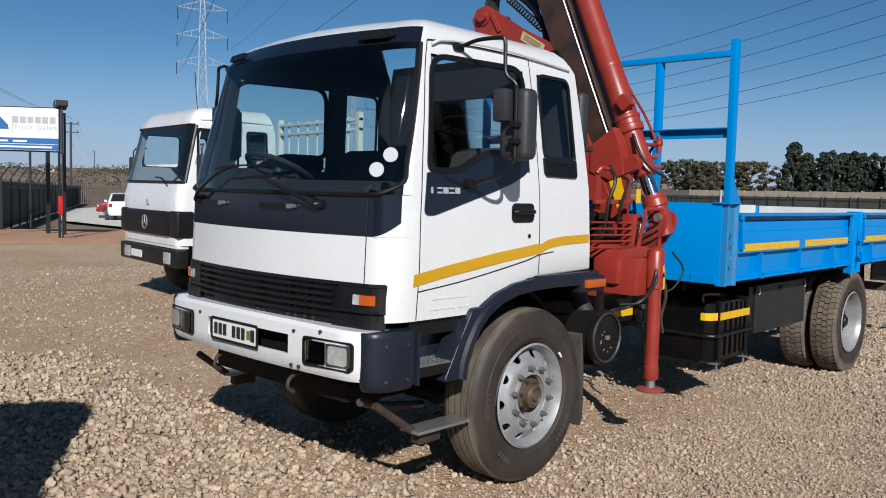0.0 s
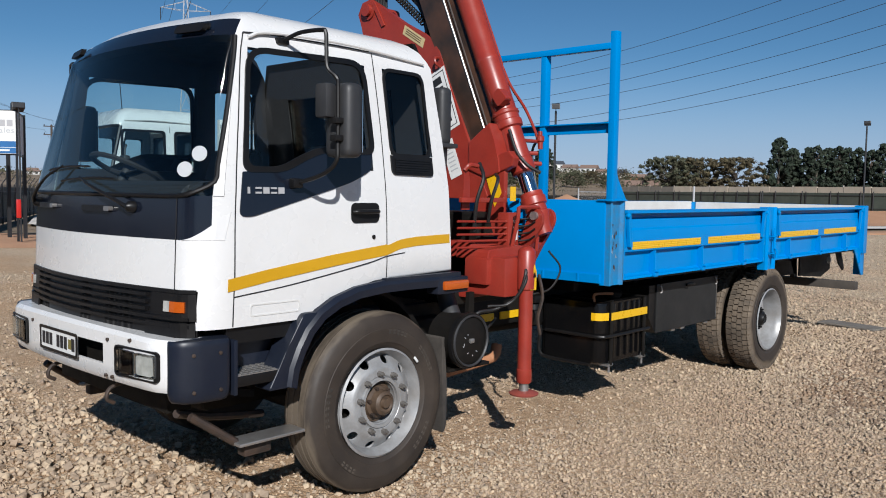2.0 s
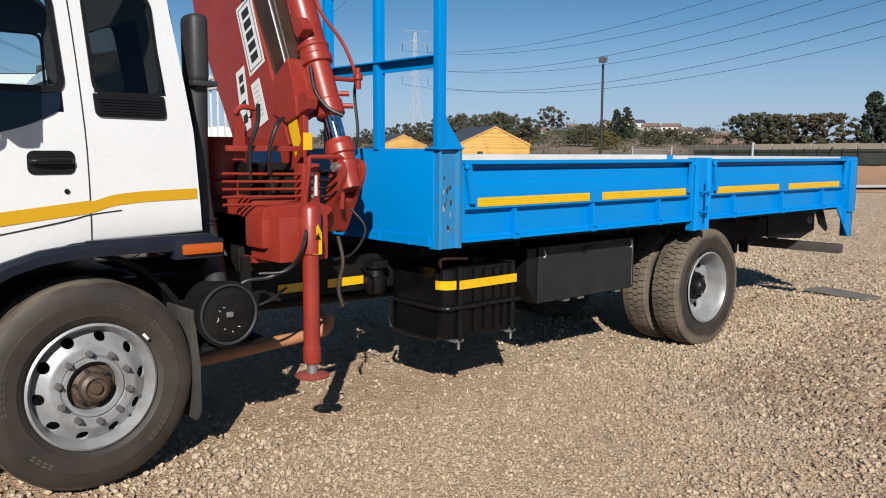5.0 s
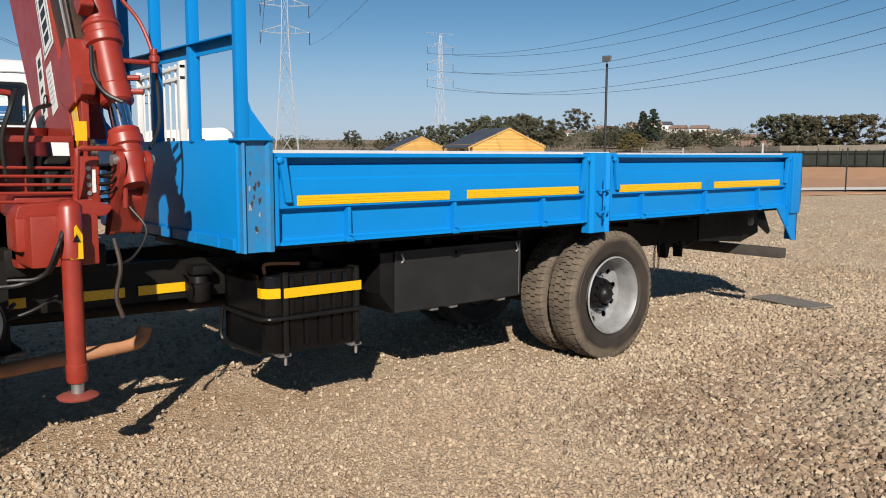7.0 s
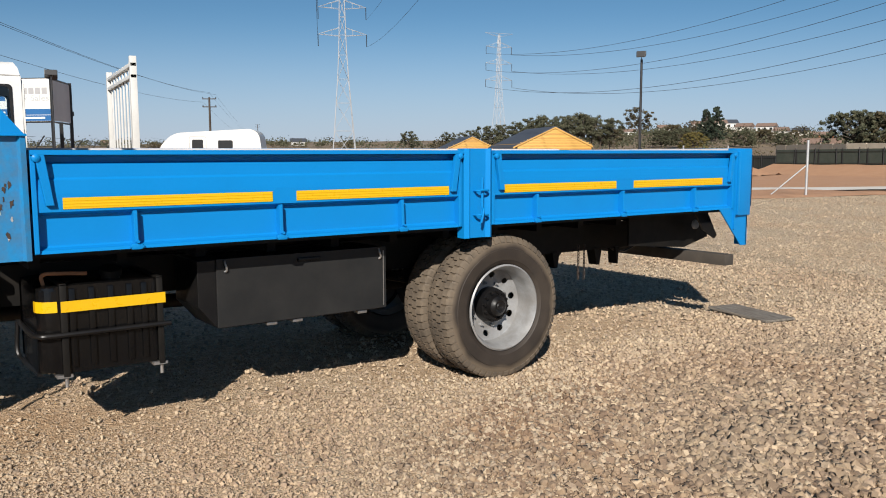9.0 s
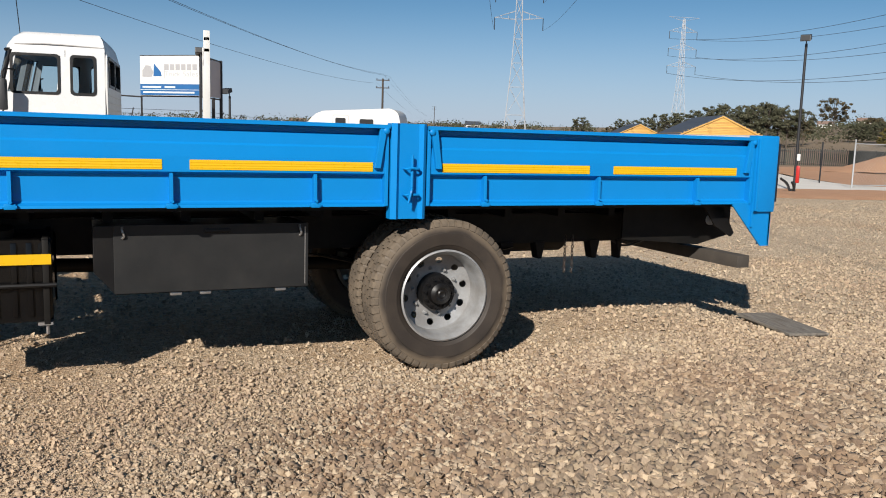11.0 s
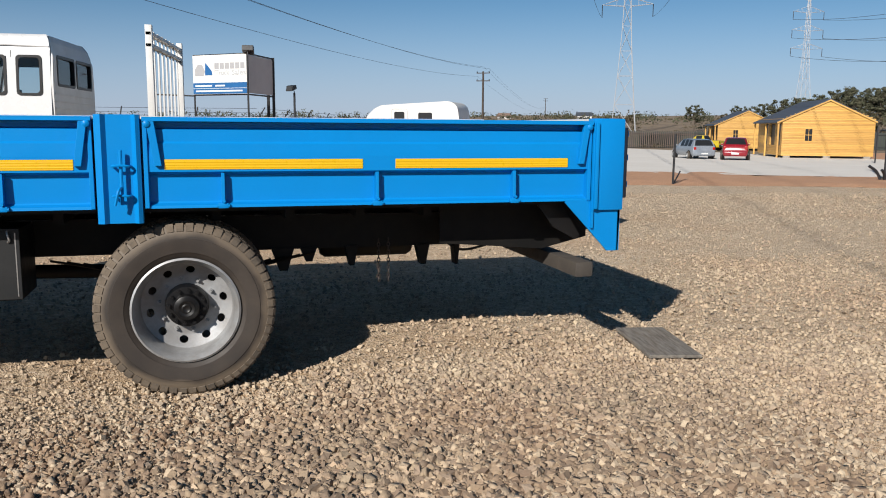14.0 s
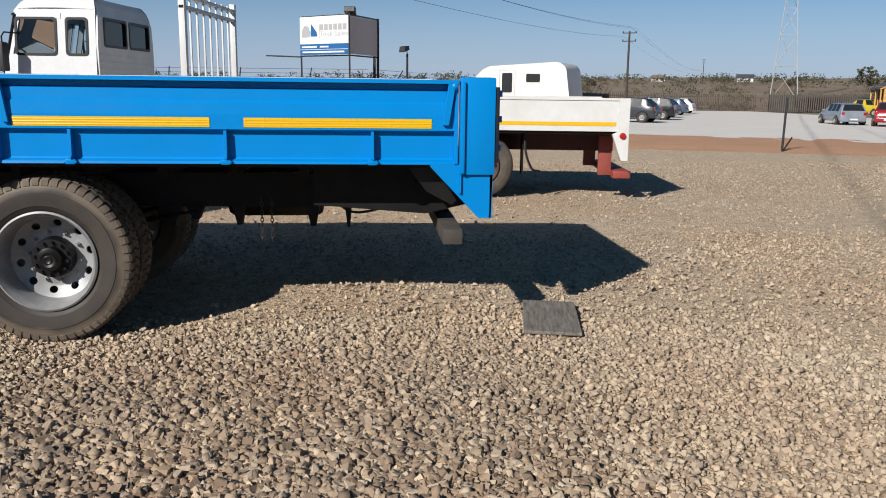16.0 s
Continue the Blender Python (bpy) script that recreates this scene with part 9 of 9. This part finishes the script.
def pylon(at, label):
    p = thing("pylon", label, "pylon", group="power line pylons", at=at)
    levels = [(0, 3.1), (8, 2.4), (15, 1.85), (21, 1.4), (27, 1.05), (32, 0.85), (36.5, 0.75), (41, 0.65), (45.5, 0.55), (50.5, 0.30)]
    body = bmesh.new()
    for (z0, h0), (z1, h1) in zip(levels, levels[1:]):
        c0 = [Vector((sx * h0, sy * h0, z0)) for sx, sy in ((-1, -1), (1, -1), (1, 1), (-1, 1))]
        c1 = [Vector((sx * h1, sy * h1, z1)) for sx, sy in ((-1, -1), (1, -1), (1, 1), (-1, 1))]
        for i in range(4):
            j = (i + 1) % 4
            strut(body, c0[i], c1[i], 0.085)
            strut(body, c0[i], c1[j], 0.042)
            strut(body, c0[j], c1[i], 0.042)
            strut(body, c1[i], c1[j], 0.04)
    part("lattice_body", body, PYLON_GREY, p, "galvanised lattice tower", smooth=False)
    for z, half in ((32.2, 6.1), (38.9, 6.0), (45.6, 5.9)):
        arm = bmesh.new()
        for s in (-1, 1):
            tip = Vector((s * half, 0, z))
            for sy in (-1, 1):
                strut(arm, Vector((s * 0.8, sy * 0.7, z - 0.4)), tip, 0.055)
                strut(arm, Vector((s * 0.7, sy * 0.6, z + 1.7)), tip, 0.055)
                for q in (0.35, 0.7):
                    strut(arm, Vector((s * 0.8, sy * 0.7, z - 0.4)).lerp(tip, q), Vector((s * 0.7, sy * 0.6, z + 1.7)).lerp(tip, q), 0.035)
            part("insulator", rod((s * half, 0, z), (s * half, 0, z - 3.0), 0.11, seg=6), DARK_POLE, p, "hanging insulator string")
        part("cross_arm", arm, PYLON_GREY, p, "lattice cross-arm", smooth=False)
    top = bmesh.new()
    for sy in (-1, 1):
        strut(top, Vector((-6.4, 0, 51.0)), Vector((6.4, 0, 51.0 + 0.02 * sy)), 0.06)
        for s in (-1, 1):
            strut(top, Vector((s * 0.35, sy * 0.3, 49.6)), Vector((s * 6.4, 0, 51.0)), 0.04)
    part("earth_wire_arm", top, PYLON_GREY, p, "thin top arm for the earth wires", smooth=False)
    return p


P1 = (105.0, 184.0, -0.3, -27)
P2 = (221.8, 264.0, 0.0, -11.6)
P3 = (170.7, 15.5, 0.0, -11.6)
P4 = (-82.0, -180.0, 0.0, -27)
py1 = pylon(pose(P1[0], P1[1], P1[2], 0, 0, P1[3]), "tall galvanised lattice pylon behind the lot")
for q, s in ((P2, 1.0), (P3, 1.19), (P4, 1.0)):
    copy_thing(py1, Matrix.LocRotScale((q[0], q[1], q[2]), Euler((0, 0, radians(q[3]))), (s, s, s)))


def sagging(a, b, sag, r, bm):
    a, b = Vector(a), Vector(b)
    pts = [a.lerp(b, k / 40) - Vector((0, 0, sag * 4 * (k / 40) * (1 - k / 40))) for k in range(41)]
    tube(pts, r, 4, bm, curved=False)


def arm_tip(p, z, half, s):
    a = radians(p[3])
    return (p[0] + s * half * math.cos(a), p[1] + s * half * math.sin(a), p[2] + z - 3.0)


for pa, pb in ((P1, P4), (P2, P3)):
    lines_ = thing("power_lines", "dark high-voltage wires sagging between pylons", "wires")
    for z, half in ((32.2, 6.1), (38.9, 6.0), (45.6, 5.9)):
        for s in (-1, 1):
            bm = bmesh.new()
            k = 1.19 if pb is P3 else 1.0
            sagging(arm_tip(pa, z, half, s), arm_tip(pb, z * k, half * k, s), 11.0, 0.055 if pb is P3 else 0.03, bm)
            part("wire", bm, WIRE, lines_, smooth=False)
poles = []
for x, y, h, lab in ((48.5, 125.0, 11.5, "creosoted wooden utility pole with a crossarm"), (-25.5, -14.5, 11.6, "creosoted wooden utility pole with a crossarm"), (188, 435, 11.5, "distant wooden utility pole")):
    up = thing("utility_pole", lab, "pole", group="utility poles", at=pose(x, y, hill(x, y), 0, 0, 59))
    part("pole", rod((0, 0, 0), (0, 0, h), 0.21, 0.15, 10), WOOD_POLE, up)
    for z in (h - 0.25, h - 1.5):
        part("crossarm", box(-0.06, 0.06, -1.1, 1.1, z - 0.07, z + 0.07), WOOD_POLE, up, smooth=False)
        for yy in (-1.0, 0.0, 1.0):
            part("insulator", lathe([(0, 0.05), (0.1, 0.09), (0.2, 0.05), (0.28, 0.0)], (0, yy, z + 0.07), (0, 0, 1), 8), DARK_POLE, up)
lines_ = thing("supply_lines", "thin dark supply wires between wooden poles", "wires")
ca, sa = math.cos(radians(59)), math.sin(radians(59))
for yy, z in ((-1.0, 11.2), (0.0, 11.5), (1.0, 10.0)):
    bm = bmesh.new()
    sagging((48.5 - yy * sa, 125 + yy * ca, z), (-25.5 - yy * sa, -14.5 + yy * ca, z), 2.2, 0.014, bm)
    part("wire", bm, WIRE, lines_, smooth=False)
    bm = bmesh.new()
    sagging((48.5 - yy * sa, 125 + yy * ca, z), (188 - yy * sa, 435 + yy * ca, z + 2.5), 3.0, 0.014, bm)
    part("wire", bm, WIRE, lines_, smooth=False)


# ---------------------------------------------------------------- trees and bush
def leaves(bm, centre, radius, count, size, rng, squash=1.0):
    """A loose clump of small leaf cards pointing all ways."""
    c = np.array(centre)
    d = rng.normal(size=(count, 3))
    d /= np.linalg.norm(d, axis=1)[:, None]
    r = radius * np.minimum(1.6, np.abs(rng.normal(0.62, 0.34, count)))
    p = c + d * r[:, None] * np.array((1, 1, squash))
    for q, n in zip(p, d):
        a = rng.normal(size=3)
        a -= n * (a @ n) * 0.6
        a /= np.linalg.norm(a)
        b = np.cross(n, a)
        s = size * rng.uniform(0.6, 1.4)
        vs = [bm.verts.new(q + a * s * u + b * s * w) for u, w in ((-1, -0.45), (1, -0.35), (0.75, 0.5), (-0.6, 0.55))]
        bm.faces.new(vs)


def tree(kind, h, w, leaf, label, seed, group="trees"):
    rng = np.random.default_rng(seed)
    t = thing("tree", label, "tree", group=group)
    crown = bmesh.new()
    limbs = bmesh.new()
    trunk_h = h * {"pine": 0.95, "gum": 0.62, "broad": 0.42}[kind]
    lean = rng.uniform(-0.03, 0.03, 2) * h
    tube([(0, 0, -0.3), (lean[0] * 0.3, lean[1] * 0.3, trunk_h * 0.5), (lean[0], lean[1], trunk_h)], lambda s: h * 0.022 * (1.15 - s), 8, limbs)
    n = {"pine": 130, "gum": 62, "broad": 150}[kind]
    for i in range(n):
        u = (i + rng.uniform(0.1, 0.9)) / n
        a = rng.uniform(0, 2 * math.pi)
        if kind == "pine":
            z = h * (0.08 + 0.92 * u)
            rad = w * 0.5 * (1 - u) ** 0.5 * rng.uniform(0.35, 1.0) + 0.012 * h
            cr = h * 0.050 * (1.15 - 0.5 * u)
            cnt, sq = 38, 0.8
        elif kind == "gum":
            z = h * rng.uniform(0.38, 0.97)
            rad = w * 0.5 * math.sqrt(max(0.02, 1 - ((z / h - 0.66) / 0.40) ** 2)) * rng.uniform(0.3, 1.0)
            cr = h * rng.uniform(0.05, 0.09)
            cnt, sq = 70, 0.7
        else:
            z = h * rng.uniform(0.12, 0.90)
            rad = w * 0.5 * math.sqrt(max(0.02, 1 - ((z / h - 0.36) / 0.58) ** 2)) * rng.uniform(0.35, 1.0)
            cr = h * rng.uniform(0.06, 0.10)
            cnt, sq = 64, 0.6
        c = (lean[0] * z / h + rad * math.cos(a), lean[1] * z / h + rad * math.sin(a), z)
        leaves(crown, c, cr, cnt, h * {"gum": 0.0185, "pine": 0.024, "broad": 0.024}[kind], rng, sq)
        if i % (3 if kind != "pine" else 5) == 0:
            z0 = min(trunk_h * 0.95, z * 0.72)
            tube([(lean[0] * z0 / h, lean[1] * z0 / h, z0), (c[0] * 0.5, c[1] * 0.5, (z0 + z) / 2 + 0.02 * h), c], lambda s: h * 0.009 * (1.2 - s), 3, limbs, steps=2)
    part("trunk", limbs, BARK, t, "tapered trunk with its limbs")
    part("crown", crown, leaf, t, "loose uneven crown of small leaves", smooth=False)
    return t


def polar(az, r, eye=(-1.0, -4.0)):
    return eye[0] + r * math.cos(radians(az)), eye[1] + r * math.sin(radians(az))


def plant(src, places, size=1.0):
    """Puts the first tree and its copies at the places: (azimuth, distance, size, turn)."""
    for i, (az, r, s, turn) in enumerate(places):
        s *= size
        x, y = polar(az, r)
        m = Matrix.LocRotScale((x, y, hill(x, y) - 0.1), Euler((0, 0, radians(turn))), (s, s, s))
        if i == 0:
            src.matrix_basis, first = m, s
        else:
            copy_thing(src, m @ Matrix.Diagonal((1 / first, 1 / first, 1 / first, 1)))


pine_a = tree("pine", 12.5, 7.4, LEAF_PINE, "dark green conifer with a dense pointed crown", 21)
pine_b = tree("pine", 11.2, 7.4, LEAF_PINE, "dark green conifer with a ragged crown", 22)
plant(pine_a, [(21.0, 290, 0.98, 0), (17.5, 300, 0.86, 140), (15.1, 296, 0.88, 250), (12.6, 305, 0.85, 30), (10.8, 310, 0.75, 100), (35.9, 300, 0.58, 60), (20.2, 303, 0.84, 190), (19.3, 306, 0.86, 220), (18.1, 312, 0.86, 40)], 1.62)
plant(pine_b, [(18.8, 292, 0.95, 60), (16.4, 302, 0.93, 200), (14.0, 298, 0.95, 310), (15.7, 308, 0.9, 80), (11.8, 304, 0.9, 10), (36.6, 310, 0.6, 120), (20.3, 296, 0.9, 20), (17.0, 310, 0.95, 170)], 1.62)
broad_a = tree("broad", 9.6, 17.0, LEAF_DRY, "broad spreading tree in brown winter leaf", 31)
broad_b = tree("broad", 9.2, 13.5, LEAF_GUM, "broad dark olive tree", 32)
plant(broad_a, [(23.7, 292, 0.98, 0), (25.8, 297, 0.94, 120), (8.4, 320, 0.8, 60), (38.6, 320, 0.42, 50), (33.0, 300, 0.36, 20)], 1.55)
plant(broad_b, [(27.9, 292, 0.98, 0), (26.8, 302, 0.9, 200), (5.4, 330, 0.7, 10), (2.6, 336, 0.7, 170), (38.0, 250, 0.44, 90), (39.3, 260, 0.40, 140), (34.2, 260, 0.38, 40), (31.8, 290, 0.34, 75)], 1.55)
gum_a = tree("gum", 11.5, 9.5, LEAF_GUM, "grey-green gum tree with a loose crown", 41)
gum_b = tree("gum", 10.0, 8.0, LEAF_GUM, "grey-green gum tree with gaps in its crown", 42)
gum_c = tree("gum", 8.4, 8.6, LEAF_DRY, "thin brownish gum tree", 43)
plant(gum_a, [(49.5, 215, 0.82, 0), (46.6, 222, 1.02, 40), (44.4, 230, 1.05, 90), (47.8, 240, 1.0, 150), (51.2, 245, 0.8, 260), (45.4, 218, 0.95, 300), (43.2, 224, 0.92, 20), (42.3, 240, 0.86, 80)], 0.98)
plant(gum_b, [(50.4, 232, 0.88, 0), (47.2, 214, 1.0, 70), (43.8, 236, 1.1, 130), (48.6, 226, 0.95, 230), (46.0, 236, 1.1, 10), (45.0, 240, 1.12, 350), (56.2, 235, 0.72, 90), (53.4, 240, 0.70, 180), (52.2, 226, 0.75, 40)], 1.0)
plant(gum_c, [(40.9, 330, 1.55, 0), (54.2, 226, 0.6, 60), (42.6, 228, 0.8, 120), (60.5, 260, 0.5, 180), (37.4, 340, 0.8, 210), (98.0, 52, 0.42, 30), (31.0, 350, 0.8, 80), (73.0, 260, 0.5, 10), (48.0, 206, 0.7, 30), (45.8, 204, 0.66, 200), (50.6, 208, 0.6, 300)])
gold = tree("broad", 5.6, 8.0, LEAF_GOLD, "low rounded tree with yellowing leaves", 51)
plant(gold, [(37.2, 230, 0.98, 0), (47.0, 190, 0.5, 90), (16.0, 182, 0.75, 60)])


def bush_field(count, az0, az1, r0, r1, mat, size, seed, label):
    """Far bush and scrub, joined, as one stretch of stuff."""
    rng = np.random.default_rng(seed)
    bm = bmesh.new()
    for _ in range(count):
        az, r = rng.uniform(az0, az1), r0 + (r1 - r0) * rng.uniform() ** 0.8
        x, y = polar(az, r)
        s = size * rng.uniform(0.5, 1.5) * (0.6 + r / 600)
        for k in range(3):
            leaves(bm, (x + rng.normal() * s, y + rng.normal() * s, hill(x, y) + s * 0.45), s * 0.8, 22, s * 0.10, rng, 0.65)
    return solo("scrub", bm, mat, label, "scrub", kind="stuff", smooth=False)


bush_field(900, 28, 112, 120, 420, LEAF_DRY, 1.15, 61, "brown winter scrub over the far veld")
bush_field(260, 28, 110, 200, 560, LEAF_GUM, 2.6, 62, "dull green far bush on the rising ground")
bush_field(190, 28, 50, 240, 430, LEAF_GUM, 2.6, 65, "dark bush and small trees among the far houses")
bush_field(150, 0, 30, 150, 420, LEAF_DRY, 1.8, 63, "brown winter scrub behind the boundary wall")
bush_field(130, 52, 66, 112, 150, LEAF_DRY, 0.9, 64, "low dry bushes beyond the fence")


# ---------------------------------------------------------------- far houses on the rise
def far_house(az, r, w, h, wall, roof, label):
    x, y = polar(az, r)
    if r > 300:
        w, h = w * 0.5, h * 0.7
    f = thing("house", label, "house", group="far houses", at=pose(x, y, hill(x, y) - 0.3, 0, 0, az - 90 + (round(az * 7) * 13 % 40) - 20))
    part("wall", box(-w / 2, w / 2, -3, 3, 0, h), wall, f, smooth=False)
    part("roof", prism([(-3.5, h - 0.1), (0, h + 1.7), (3.5, h - 0.1)], "x", -w / 2 - 0.4, w / 2 + 0.4), roof, f, smooth=False)
    for k in range(max(2, int(w / 3))):
        xx = -w / 2 + (k + 0.5) * w / max(2, int(w / 3))
        part("window", box(xx - 0.6, xx + 0.6, -3.03, -2.98, h * 0.35, h * 0.75), DARK_PANE, f, smooth=False)
    return f


for az, r, w, h, wall, roof, label in ((36.0, 420, 16, 5.5, PLASTER, TILE_ROOF, "pale two-storey house on the rise"), (35.2, 440, 12, 5, WHITE_OLD, ROOF_SHEET, "white house with a dark roof on the rise"), (34.3, 430, 14, 3.4, PLASTER, TILE_ROOF, "pale house with a tiled roof"),
                                       (33.0, 460, 18, 4.2, WHITE_OLD, TILE_ROOF, "long white house on the rise"), (32.1, 430, 12, 3.2, PLASTER, TILE_ROOF, "pale house with a tiled roof"), (31.0, 470, 16, 3.6, PLASTER, ROOF_SHEET, "pale house with a dark roof"),
                                       (29.8, 450, 20, 3.2, BRICK, TILE_ROOF, "brick house with a tiled roof"), (37.2, 450, 12, 4, WHITE_OLD, TILE_ROOF, "white house among trees"), (39.4, 470, 12, 3.4, PLASTER, TILE_ROOF, "pale house among trees"),
                                       (41.6, 500, 14, 3.4, WHITE_OLD, TILE_ROOF, "white house among trees"), (64.0, 420, 14, 3.2, WHITE_OLD, ROOF_SHEET, "white shed on the veld"), (76.0, 500, 18, 3.2, PLASTER, TILE_ROOF, "pale house far over the veld"),
                                       (69.5, 470, 12, 3.0, WHITE_OLD, TILE_ROOF, "white house far over the veld"), (29.6, 290, 11, 2.2, PLASTER, TILE_ROOF, "low house with a brown tiled roof behind the wall"),
                                       (17.4, 132, 7, 1.6, CONCRETE, ROOF_SHEET, "grey shed behind the wall"), (14.2, 128, 10, 2.0, BRICK, BRICK, "orange brick outbuilding behind the wall")):
    far_house(az, r, w, h, wall, roof, label)
